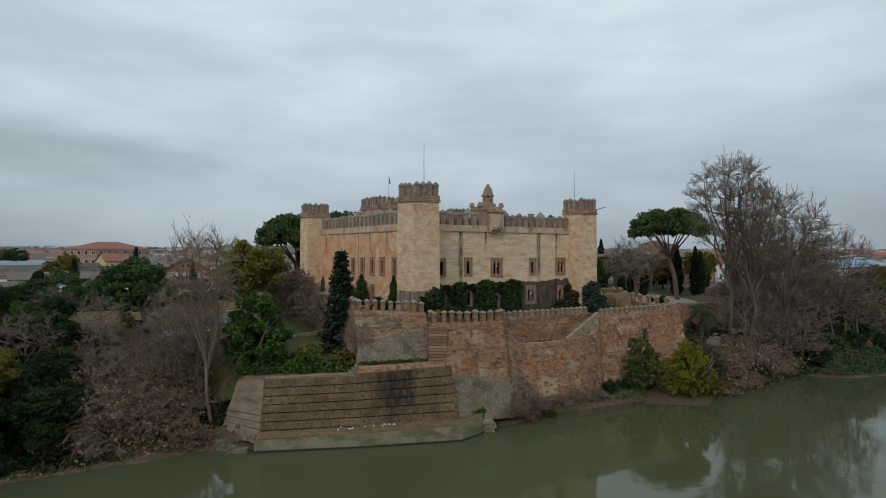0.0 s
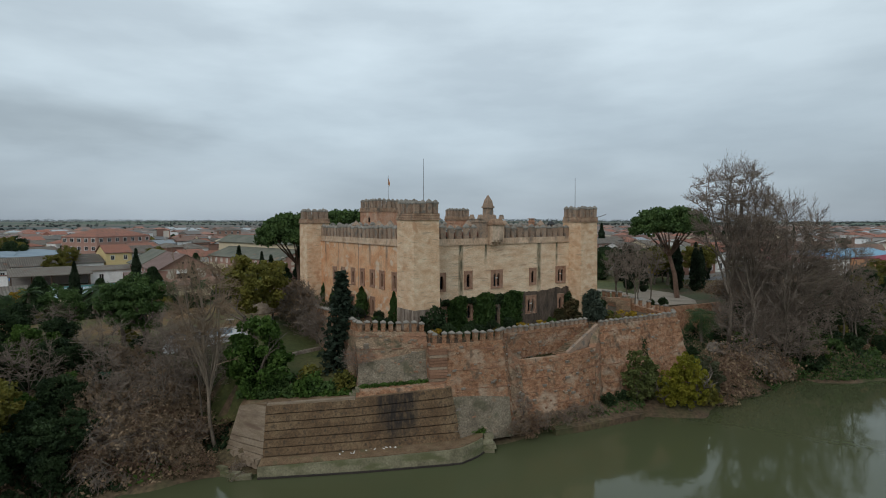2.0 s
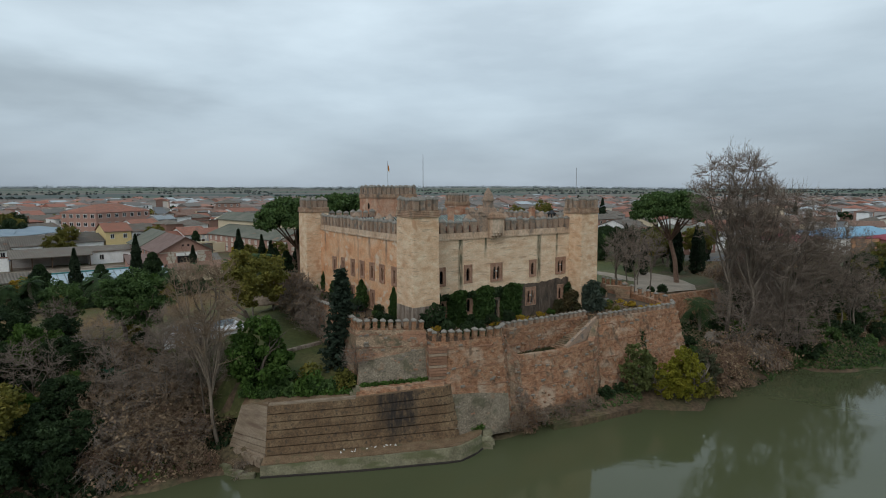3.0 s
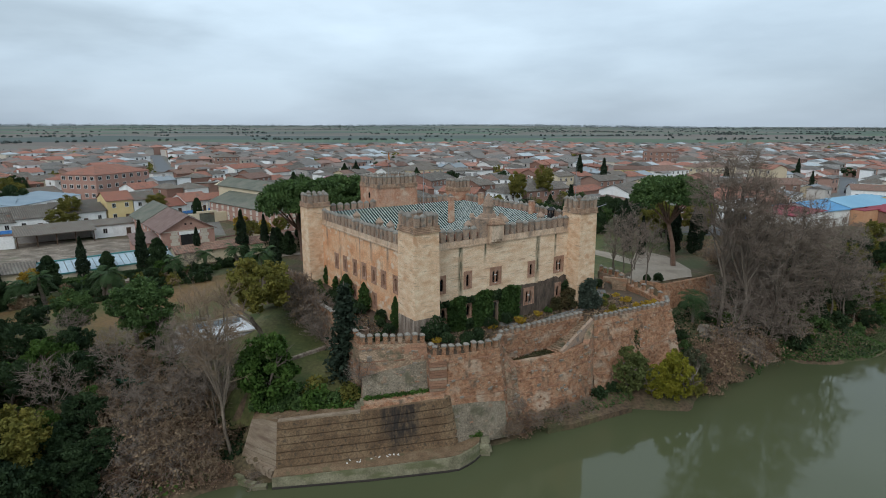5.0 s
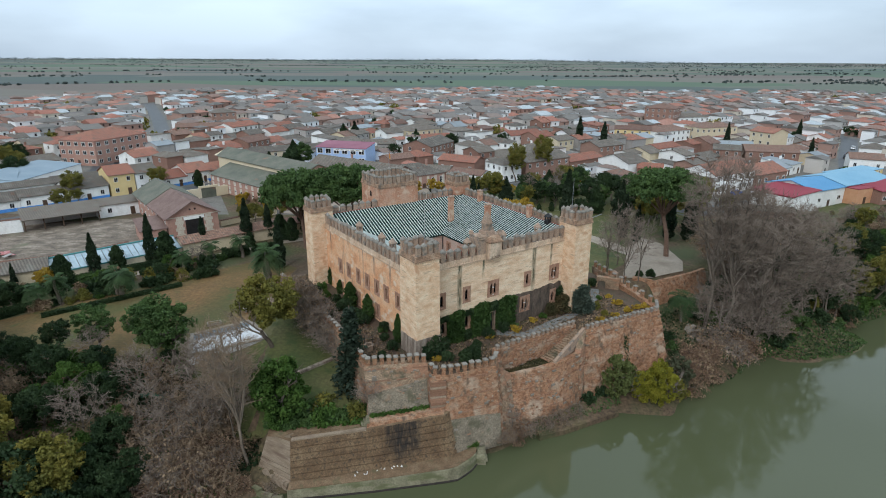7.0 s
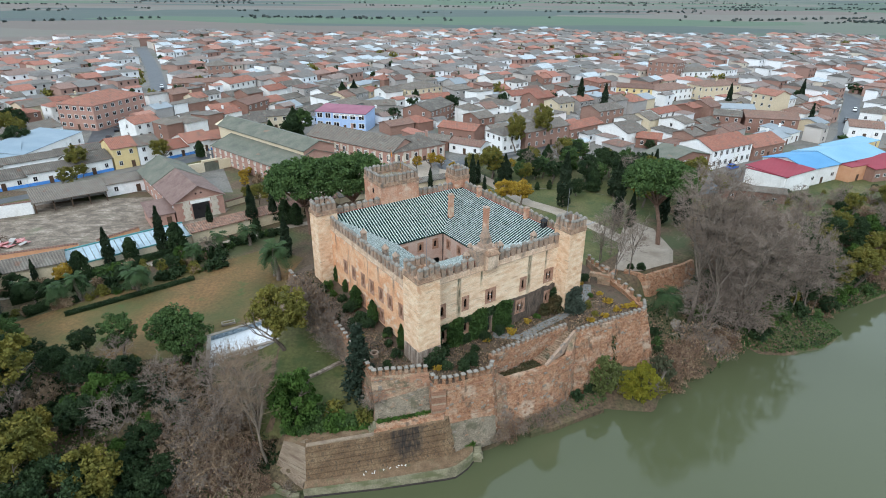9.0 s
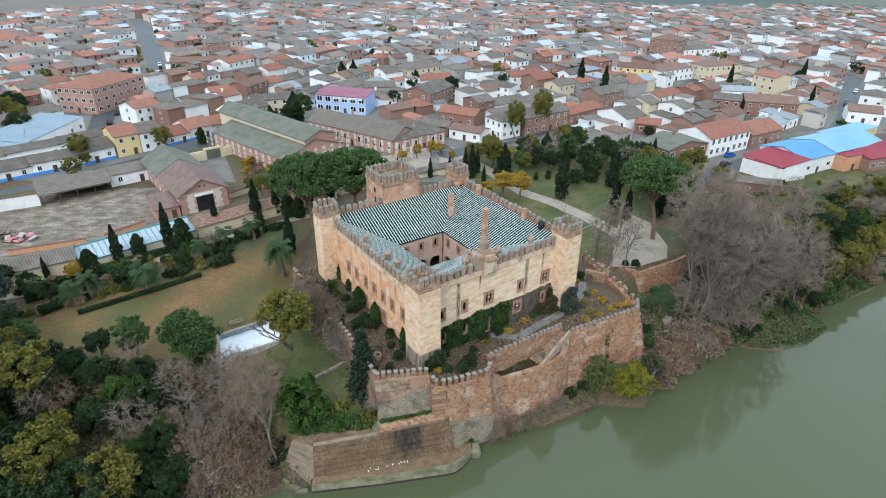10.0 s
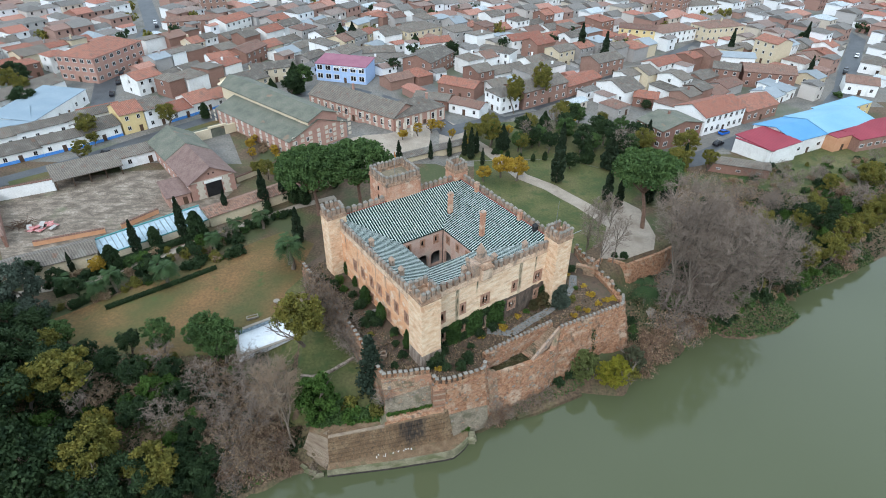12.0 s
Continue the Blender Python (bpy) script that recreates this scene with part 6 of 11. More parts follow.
for x0_ in (1.6, 8.2):
    for k in range(6):
        box_part(barn, "quoin", (x0_ + 0.3 * (k % 2), x0_ + 2.0 - 0.3 * (k % 2), -0.09, 0.05, 0.8 * k, 0.8 * k + 0.74), PALE_BLOCK)
box_part(barn, "lintel", (3.6, 8.3, -0.1, 0.06, 4.0, 4.75), WHITE_WALL, "white boards over the doorway")
box_part(barn, "string_course", (0.0, 11.5, -0.12, 0.05, 4.8, 5.0), PALE_BLOCK)
for x0_ in (5.0, 6.2):
    box_part(barn, "vent", (x0_, x0_ + 0.4, -0.06, 0.04, 6.2, 6.6), DARK_PANE)
for xa_, xb_, z_in in ((-0.7, 5.76, 8.34), (12.2, 5.76, 8.34)):
    f = Form()
    q = [(xa_, 17.7, 4.75), (xb_, 17.7, z_in), (xb_, 33.7, z_in), (xa_, 33.7, 4.75)]
    if xa_ > xb_:
        q = [q[1], q[0], q[3], q[2]]
    f.hexa(q, [(x, y, z + 0.16) for x, y, z in q])
    part("old_roof", f, ROOF_GREEN, barn, "older greenish tiles on the barn's rear half")
house((-68.5, 124.2), (-64.1, 127.4), 7.6, 2.8, "mono", PINK_BRICK, ROOF_PLUM, rise=1.3, label="low brick lean-to against the barn", name="shed", front=2)

granary = house((-44.5, 153.8), (-30.3, 169.9), 39.5, 5.2, "gable", PINK_BRICK, ROOF_GREEN, rise=3.8, label="long brick granary with greenish tiled roof and raised clerestory", name="granary", front=5, floors=2, door=False, side=12, window_size=(0.8, 1.1))
f = Form()
f.box(7.3, 18.0, 0.15, 47.2, 5.0, 9.2)
f.ring_stack([[(18.0, 0.15, 9.2), (7.3, 0.15, 9.2), (12.65, 0.15, 11.2)], [(17.9, 49.9, 9.2), (7.1, 49.7, 9.2), (12.5, 49.8, 11.2)]])
cl = part("clerestory", f, CREAM_WALL, granary, "pale clerestory wall over the side roofs")
f = Form()
for xa in (6.8, 18.5):
    q = [(xa, -0.4, 9.05), (12.65, -0.4, 11.2), (12.5, 50.2, 11.2), (xa, 47.6, 9.05)]
    if xa > 12:
        q = [q[1], q[0], q[3], q[2]]
    f.hexa(q, [(x, y, z + 0.2) for x, y, z in q])
part("roof", f, ROOF_GREEN, cl)
f = Form()
f.box(7.28, 18.02, 0.08, 0.15, 0, 9.2)
f.ring_stack([[(18.0, 0.08, 9.2), (7.3, 0.08, 9.2), (12.65, 0.08, 11.2)], [(18.0, 0.15, 9.2), (7.3, 0.15, 9.2), (12.65, 0.15, 11.2)]])
part("gable_wall", f, PINK_BRICK, granary)
for i in range(8):
    for k in range(4):
        box_part(granary, "stone_panel", (1.0 + i * 3.0, 2.2 + i * 3.0, -0.06, 0.02, 0.7 + 1.5 * k, 1.7 + 1.5 * k), PALE_BLOCK)
for i in range(14):
    for k in range(3):
        box_part(granary, "stone_panel", (-0.05, 0.02, 1.2 + i * 3.3, 2.3 + i * 3.3, 0.5 + 1.5 * k, 1.5 + 1.5 * k), PALE_BLOCK)

manor = house((-46.7, 194.3), (-15.8, 172.8), 12.2, 5.0, "ridge", PINK_BRICK, ROOF_OLD, rise=3.0, label="long brick manor house with pale stone panels and grey tiled roof", name="manor", front=12, floors=1, window_size=(1.0, 1.9), chimney_at=(0.35, 0.7))
for i in range(16):
    box_part(manor, "stone_panel", (1.0 + i * 2.9, 1.9 + i * 2.9, -0.05, 0.02, 0.6, 1.9), PALE_BLOCK)
    box_part(manor, "stone_panel", (1.0 + i * 2.9, 1.9 + i * 2.9, -0.05, 0.02, 2.5, 4.4), PALE_BLOCK)
manor2 = house((-15.4, 172.9), (0.6, 184.8), 12.6, 5.0, "hip", PINK_BRICK, ROOF_OLD, rise=2.8, label="brick manor wing with pale stone panels and grey tiled hip roof", name="manor", front=6, floors=1, window_size=(1.0, 1.9), chimney_at=(0.8, 0.4))
for i in range(7):
    box_part(manor2, "stone_panel", (0.6 + i * 3.0, 1.6 + i * 3.0, -0.05, 0.02, 0.5, 4.4), PALE_BLOCK)
blueb = house((-49.9, 224.5), (-29.8, 219.2), 9.9, 6.6, "mono", PALE_BLUE, MAGENTA, rise=1.2, label="pale blue two-storey building with magenta roof", name="building", front=6, floors=2, window_size=(2.0, 1.7), over=0.3)
box_part(blueb, "sign_board", (7.5, 19.5, -0.1, 0.0, 5.6, 6.3), WHITE_WALL, "white sign board with unreadable lettering")
for i in range(5):
    box_part(blueb, "lettering", (8.4 + 2.1 * i, 9.9 + 2.1 * i, -0.13, -0.1, 5.85, 6.1), GREY_WALL)
house((14.8, 197.9), (19.8, 190.3), 8.4, 6.2, "hip", WHITE_WALL, ROOF_OLD, label="white two-storey house with grey hipped roof", front=3, floors=2, side=3)

# -- houses beyond the estate's eastern corner --
house((61.4, 171.9), (66.4, 162.3), 16.8, 6.2, "ridge", BRICK_WALL, ROOF_GREEN, rise=1.8, label="red brick two-storey house with mossy grey roof", front=4, floors=2, side=4, window_size=(1.4, 1.2), chimney_at=(0.4, 0.5))
house((83.8, 173.6), (100.9, 183.6), 12.6, 6.2, "ridge", WHITE_WALL, ROOF_RED, label="white and brick terrace house with orange tiled roof", front=7, floors=2, window_size=(1.1, 1.5))
house((102.2, 184.1), (116.6, 192.3), 11.8, 4.4, "ridge", BRICK_WALL, ROOF_RED, label="brown brick house with orange tiled roof", front=5, floors=1, window_size=(1.2, 1.3))
house((89.9, 163.9), (95.1, 152.4), 11.3, 4.6, "mono", WHITE_WALL, SHEET_RED, rise=1.0, label="white workshop with crimson sheet roof", name="workshop", front=3, floors=1, door=False, window_size=(1.0, 1.0), over=0.4)
house((95.5, 152.2), (96.2, 152.7), 11.8, 4.4, "flat", WHITE_WALL, SHEET_RED, label="narrow white end wall of the workshop", name="workshop", front=0, door=False)
# a large hall with a blue gabled roof, ridge along its length
hall = house((105.3, 158.7), (118.1, 165.2), 14.7, 5.2, "ridge", WHITE_WALL, SHEET_BLUE, rise=1.8, label="white hall with a sky-blue sheet roof", name="hall", front=3, floors=1, window_size=(1.4, 1.0), over=0.4)
house((118.2, 165.3), (139.8, 176.1), 14.7, 5.2, "ridge", CREAM_WALL, SHEET_PALE, rise=1.8, label="cream hall with a pale blue sheet roof", name="hall", front=2, floors=1, over=0.4)
house((119.7, 161.9), (126.6, 165.0), 5.0, 4.6, "flat", ORANGE_WALL, SHEET_RED, label="orange rendered annexe of the workshop", name="workshop", front=1, floors=1)
house((127.0, 162.2), (156.2, 173.4), 8.4, 4.0, "mono", BRICK_WALL, SHEET_RED, rise=1.2, label="long low hall with a crimson sheet roof", name="hall", front=9, floors=1, window_size=(1.6, 0.9))
house((128.0, 180.9), (149.7, 193.3), 6.7, 4.8, "flat", YELLOW_WALL, SHEET_PALE, label="ochre flat-roofed building beside the road", name="building", front=5)
house((76.3, 148.9), (91.3, 144.0), 5.0, 2.8, "ridge", BRICK_WALL, ROOF_OLD, rise=0.8, label="small brick outhouse with grey sheet roof", name="shed", front=3, door=False, window_size=(1.0, 0.5))

# -- the western street --
def row_of_houses(p0, p1, count, depth, h, mats, roofs, label, group, kinds=("ridge",), skirt=None, jitter=0.5):
    p0, p1 = Vector(p0), Vector(p1)
    for i in range(count):
        a, b = p0.lerp(p1, i / count), p0.lerp(p1, (i + 1) / count)
        hh = h + rnd(-jitter, jitter)
        hs = house(a, a.lerp(b, 0.995), depth + rnd(-1, 1), hh, random.choice(kinds), random.choice(mats), random.choice(roofs), label=label, group=group)
        if skirt:
            w = (b - a).length
            box_part(hs, "painted_base", (0.02, w - 0.05, -0.04, 0.02, -0.3, 0.9), skirt, "bright blue painted base")


row_of_houses((-133.6, 138.7), (-107.9, 160.6), 3, 8, 3.2, [WHITE_WALL], [ROOF_OLD], "low white house with blue painted base and grey tiled roof", "street houses", skirt=BLUE_PAINT)
row_of_houses((-107.9, 160.6), (-100.7, 169.0), 1, 9, 3.6, [WHITE_WALL], [ROOF_OLD], "low white house with blue painted base and dark grey tiled roof", "street houses", skirt=BLUE_PAINT)
house((-100.3, 169.3), (-95.3, 174.2), 10.9, 6.4, "ridge", YELLOW_WALL, ROOF_RED, label="yellow two-storey house with orange tiled roof and balconies", front=2, floors=2)
house((-95.1, 174.4), (-90.4, 179.4), 10.1, 6.0, "ridge", WHITE_WALL, ROOF_OLD, label="white two-storey house with dark tiled roof", front=2, floors=2)
row_of_houses((-89.9, 179.9), (-74.0, 199.1), 3, 10, 3.4, [WHITE_WALL], [ROOF_OLD, ROOF_RED], "low white house with blue painted base and tiled roof", "street houses", skirt=BLUE_PAINT)
house((-73.6, 199.8), (-64.5, 210.2), 10.6, 6.0, "ridge", CREAM_WALL, ROOF_OLD, label="beige two-storey house with grey tiled roof", front=4, floors=2)
row_of_houses((-137.9, 150.0), (-107.3, 180.0), 3, 7, 4.0, [WHITE_WALL], [ROOF_OLD], "white outbuilding with old grey tiles behind the street", "street houses")
house((-116.3, 175.2), (-107.0, 183.0), 6.7, 3.6, "ridge", WHITE_WALL, ROOF_RED, label="low white house with orange tiled roof")
house((-126.1, 167.3), (-125.6, 196.9), 14.3, 5.0, "mono", WHITE_WALL, SHEET_WHITE, rise=1.2, label="white factory hall with pale metal roof", name="factory", front=6, floors=1, over=0.2)
house((-147.8, 153.7), (-126.6, 166.6), 13.4, 5.0, "mono", WHITE_WALL, SHEET_WHITE, rise=1.2, label="white factory wing with pale metal roof", name="factory", front=4, floors=1, over=0.2)
house((-151.2, 178.6), (-139.0, 207.8), 10.1, 4.5, "ridge", WHITE_WALL, ROOF_OLD, label="white workshop range with old grey tiles", name="workshop", front=6)
house((-148.1, 221.0), (-131.9, 216.9), 27.4, 9.6, "hip", PINK_BRICK, ROOF_RED, rise=3.0, label="rosy brick three-storey block with red hipped roof", name="building", front=5, floors=3, side=7, window_size=(1.5, 1.3))

# estate yard: boundary walls, long sheds, greenhouse
def garden_wall(pts, h, thick, mat, label, cap=ROOF_BROWN, base=None):
    w = thing("boundary_wall", Matrix.Identity(4), label, "wall", kind="structure")
    for a, b in zip(pts, pts[1:]):
        d = Vector(b) - Vector(a)
        s = Vector((-d.y, d.x)).normalized() * thick / 2
        za, zb = (ground_at(*a) - 0.4, ground_at(*b) - 0.4) if base is None else (base, base)
        A, B = Vector(a), Vector(b)
        f = Form()
        f.hexa([(*(A - s), za), (*(B - s), zb), (*(B + s), zb), (*(A + s), za)], [(*(A - s), za + h), (*(B - s), zb + h), (*(B + s), zb + h), (*(A + s), za + h)])
        part("masonry", worn(f, 0.05, 0.5), mat, w)
        f = Form()
        s2 = s * 1.35
        f.hexa([(*(A - s2), za + h), (*(B - s2), zb + h), (*(B + s2), zb + h), (*(A + s2), za + h)], [(*(A - s * 0.3), za + h + 0.3), (*(B - s * 0.3), zb + h + 0.3), (*(B + s * 0.3), zb + h + 0.3), (*(A + s * 0.3), za + h + 0.3)])
        part("coping", f, cap, w)
    return w


house((-86.4, 93.1), (-74.1, 100.4), 6.6, 3.0, "ridge", CREAM_WALL, ROOF_OLD, rise=1.2, label="long low cream outbuilding with old tiled roof", name="outbuilding", front=4, door=False, window_size=(0.8, 0.8))
house((-97.6, 84.9), (-86.7, 92.8), 6.6, 3.0, "ridge", CREAM_WALL, ROOF_OLD, rise=1.2, label="low cream outbuilding with old tiled roof", name="outbuilding", front=3, door=False, window_size=(0.8, 0.8))
house((-55.2, 115.6), (-38.3, 130.2), 5.2, 2.8, "ridge", CREAM_WALL, ROOF_MOTTLED, rise=1.0, label="low garden range with mottled orange tiles", name="outbuilding", front=0, door=False)
house((-37.9, 130.5), (-27.9, 139.3), 4.6, 2.6, "ridge", CREAM_WALL, ROOF_BROWN, rise=1.0, label="low garden range with brown tiles", name="outbuilding", front=0, door=False)
house((-26.9, 140.2), (7.3, 161.1), 3.4, 2.4, "ridge", CREAM_WALL, ROOF_OLD, rise=0.7, label="low cream garden range with old tiles", name="outbuilding", front=0, door=False)
GLASS_ROOF = material("greenhouse_glass", [(0.27, 0.34, 0.38), (0.38, 0.46, 0.50)], scale=1.2, rough=0.3, bump=0.0, fine=0.1, stain=(0.25, 0.30, 0.32), stain_scale=0.5, stain_cut=(0.55, 0.7))
gh = thing("greenhouse", pose(-73.6, 100.8, 9.5, 0, 0, 41.4), "long lean-to greenhouse with pale glass roof", "greenhouse")
box_part(gh, "wall", (0, 23.5, -0.2, 0.0, -0.5, 2.2), CREAM_WALL)
box_part(gh, "rear_wall", (0, 23.5, 4.8, 5.0, -1.5, 3.6), CREAM_WALL)
TEAL = material("teal_painted_iron", [(0.06, 0.20, 0.20), (0.09, 0.25, 0.24)], fine=0.1, bump=0)
for i in range(20):
    f = Form()
    x0_ = i * 1.175
    f.hexa([(x0_ + 0.05, -0.2, 2.2), (x0_ + 1.12, -0.2, 2.2), (x0_ + 1.12, 4.9, 3.6), (x0_ + 0.05, 4.9, 3.6)], [(x0_ + 0.05, -0.2, 2.24), (x0_ + 1.12, -0.2, 2.24), (x0_ + 1.12, 4.9, 3.64), (x0_ + 0.05, 4.9, 3.64)])
    part("pane", f, GLASS_ROOF, gh)
box_part(gh, "ridge_rail", (-0.1, 23.6, 4.75, 5.1, 3.6, 3.85), TEAL)
box_part(gh, "eave_rail", (-0.1, 23.6, -0.35, -0.2, 2.05, 2.3), TEAL)

garden_wall([(-114.0, 126.6), (-101.9, 133.2)], 3.6, 0.6, WHITE_WALL, "tall stained white yard wall")
shed = thing("open_shed", pose(-101.2, 132.8, 9.8, 0, 0, 38.0), "open-fronted yard shed with old grey tiles", "shed")
box_part(shed, "rear_wall", (0, 16, 6.7, 7.0, -0.3, 4.2), GREY_WALL)
for i in range(5):
    box_part(shed, "post", (i * 3.95, i * 3.95 + 0.25, 0, 0.25, -0.3, 2.9), DOOR_WOOD)
f = Form()
f.hexa([(-0.5, -0.6, 2.8), (16.5, -0.6, 2.8), (16.5, 7.3, 4.3), (-0.5, 7.3, 4.3)], [(-0.5, -0.6, 3.0), (16.5, -0.6, 3.0), (16.5, 7.3, 4.5), (-0.5, 7.3, 4.5)])
part("roof", f, ROOF_OLD, shed)
house((-90.5, 145.3), (-82.1, 152.3), 5.0, 3.2, "mono", WHITE_WALL, ROOF_OLD, rise=0.9, label="white yard shed with old tiled roof", name="shed", front=2)
house((-81.6, 152.7), (-76.5, 156.8), 5.0, 3.0, "mono", WHITE_WALL, ROOF_GREY, rise=0.8, label="white yard shed with pale sheet roof", name="shed", front=1)
garden_wall([(-114.9, 128.3), (-97.9, 106.3)], 3.2, 0.6, BRICK_WALL, "old brick yard wall")
garden_wall([(-92.3, 106.9), (-79.0, 112.8)], 1.6, 0.5, ORANGE_WALL, "low rust-coloured yard wall")
garden_wall([(-76.0, 114.6), (-70.4, 122.0)], 1.6, 0.5, ORANGE_WALL, "low rust-coloured yard wall by the barn")
house((-123.1, 112.3), (-115.9, 132.1), 8.5, 4.0, "ridge", WHITE_WALL, ROOF_OLD, label="white farm range with old grey tiles", name="outbuilding", front=3)
laid_sheet("yard", [(-116.1, 129.6), (-100.6, 107.6), (-92.5, 96.8), (-73.8, 106.3), (-58.1, 121.5), (-54.7, 137.8), (-69.6, 132.4), (-76.3, 146.1), (-89.7, 144.1), (-104.5, 139.1)], DIRT_YARD, "bare trodden dirt farm yard", "yard")
gate = thing("gate", pose(-73.6, 167.4, 9.9, 0, 0, 40.0), "pale gateway with a dark green metal door", "gate")
box_part(gate, "pillar", (-6.0, 1.2, -0.3, 0.3, 0, 3.0), CREAM_WALL)
box_part(gate, "pillar", (5.6, 11.0, -0.3, 0.3, 0, 3.0), CREAM_WALL)
box_part(gate, "leaf", (1.2, 5.6, -0.1, 0.1, 0, 2.9), ROOF_GREEN)
box_part(gate, "lintel", (0.6, 6.2, -0.35, 0.35, 3.0, 3.6), CREAM_WALL)
garden_wall([(-56.0, 138.6), (-45.4, 150.9)], 1.8, 0.4, CREAM_WALL, "low cream wall beside the farm garden")

# scrap in the yard
SCRAP_RED = material("faded_red_scrap", [(0.35, 0.06, 0.06), (0.5, 0.3, 0.28)], scale=1.5, bump=0.2, fine=0.3)
heap = thing("scrap_heap", pose(-94.6, 114.2, ground_at(-94.6, 114.2), 0, 0, 20), "heap of faded red scrap sheets on the dirt", "scrap")
for i in range(16):
    f = Form()
    f.box(-rnd(0.6, 1.5), rnd(0.6, 1.5), -rnd(0.3, 0.8), rnd(0.3, 0.8), 0, 0.08)
    part("sheet", f, random.choice([SCRAP_RED, SCRAP_RED, SCRAP_RED, ROOF_BROWN, GREY_WALL]), heap, at=pose(rnd(-3, 3), rnd(-1.5, 1.5), 0.15 + rnd(0, 0.7), rnd(-15, 15), rnd(-15, 15), rnd(0.1, 164.1)))
heap = thing("timber_heap", pose(-100.0, 115.4, ground_at(-100.0, 115.4), 0, 0, 30), "heap of old grey timber and brush", "timber")
for i in range(26):
    f = Form()
    f.tube([(-rnd(0.8, 2), 0, 0), (rnd(0.8, 2), 0, 0)], [0.09, 0.07], 4)
    part("plank", f, DOOR_WOOD, heap, at=pose(rnd(-2.5, 2.5), rnd(-1.5, 1.5), 0.2 + rnd(0, 0.8), rnd(-10, 10), rnd(-15, 15), rnd(0.1, 164.1)))

# -- streets --
ROADS = [([(-139.1, 115.4), (-120.0, 136.6), (-105.9, 149.7), (-92.3, 166.8), (-70.8, 191.2), (-56.3, 207.3), (-34.1, 212.4), (-7.0, 190.7), (1.8, 176.6)], 6.5, "grey street in front of the low white houses"),
         ([(-1.7, 171.9), (16.0, 184.7), (31.6, 197.3), (61.2, 223.2), (116.0, 276.3), (170.0, 335.3)], 6, "grey town street past the white house"),
         ([(64.5, 151.4), (77.2, 156.7), (101.7, 175.0), (120.8, 187.3), (139.7, 198.7), (157.0, 219.6), (170.8, 241.2), (190.6, 269.8), (208.9, 296.5), (213.5, 337.8), (206.3, 393.6)], 7, "damp grey road into the town"),
         ([(-101.7, 185.4), (-119.4, 192.8), (-131.0, 219.9), (-136.6, 244.5), (-141.9, 273.4), (-148.4, 305.8), (-179.7, 367.4), (-213.1, 429.6), (-247.3, 492.4)], 8, "long straight street with parked cars")]
for pts_, width_, lab_ in ROADS:
    laid_sheet("road", strip(pts_, width_), ASPHALT, lab_, "road", lift=0.05, cell=30)
laid_sheet("verge", strip([(-116.4, 136.3), (-103.5, 147.8), (-88.9, 166.2), (-69.3, 187.2)], 3.0), LAWN, "green grass verge beside the street", "verge", lift=0.07, cell=20)
laid_sheet("forecourt", [(-44.9, 151.8), (-29.3, 168.7), (-17.7, 171.0), (1.8, 183.5), (10.8, 172.2), (-9.0, 157.5), (-27.2, 145.7)], GRAVEL, "pale gravel forecourt of the manor", "forecourt", lift=0.08, cell=20)
laid_sheet("path", strip([(8.1, 169.0), (14.5, 159.0), (22.1, 143.7), (29.3, 137.3), (36.2, 127.1), (42.3, 117.5)], 4.2), GRAVEL, "pale gravel path across the lawn", "path", lift=0.12, cell=4)
laid_sheet("path", strip([(-89.6, 87.7), (-73.6, 94.4), (-58.8, 106.6), (-45.2, 119.2), (-37.5, 125.4), (-28.1, 130.8)], 2.2), GRAVEL, "pale gravel garden path along the outbuildings", "path", lift=0.1, cell=6)
laid_sheet("forecourt", [(35.0, 104.2), (40.3, 103.4), (48.2, 107.8), (50.6, 114.0), (50.4, 126.6), (45.6, 132.5), (41.6, 122.8)], GRAVEL, "pale gravel court beside the castle", "forecourt", lift=0.14, cell=4)
laid_sheet("pavement", strip([(12.3, 199.6), (21.2, 188.7), (32.6, 195.1)], 2.0), FLAGSTONE, "pale pavement round the white house", "pavement", lift=0.1, cell=20)

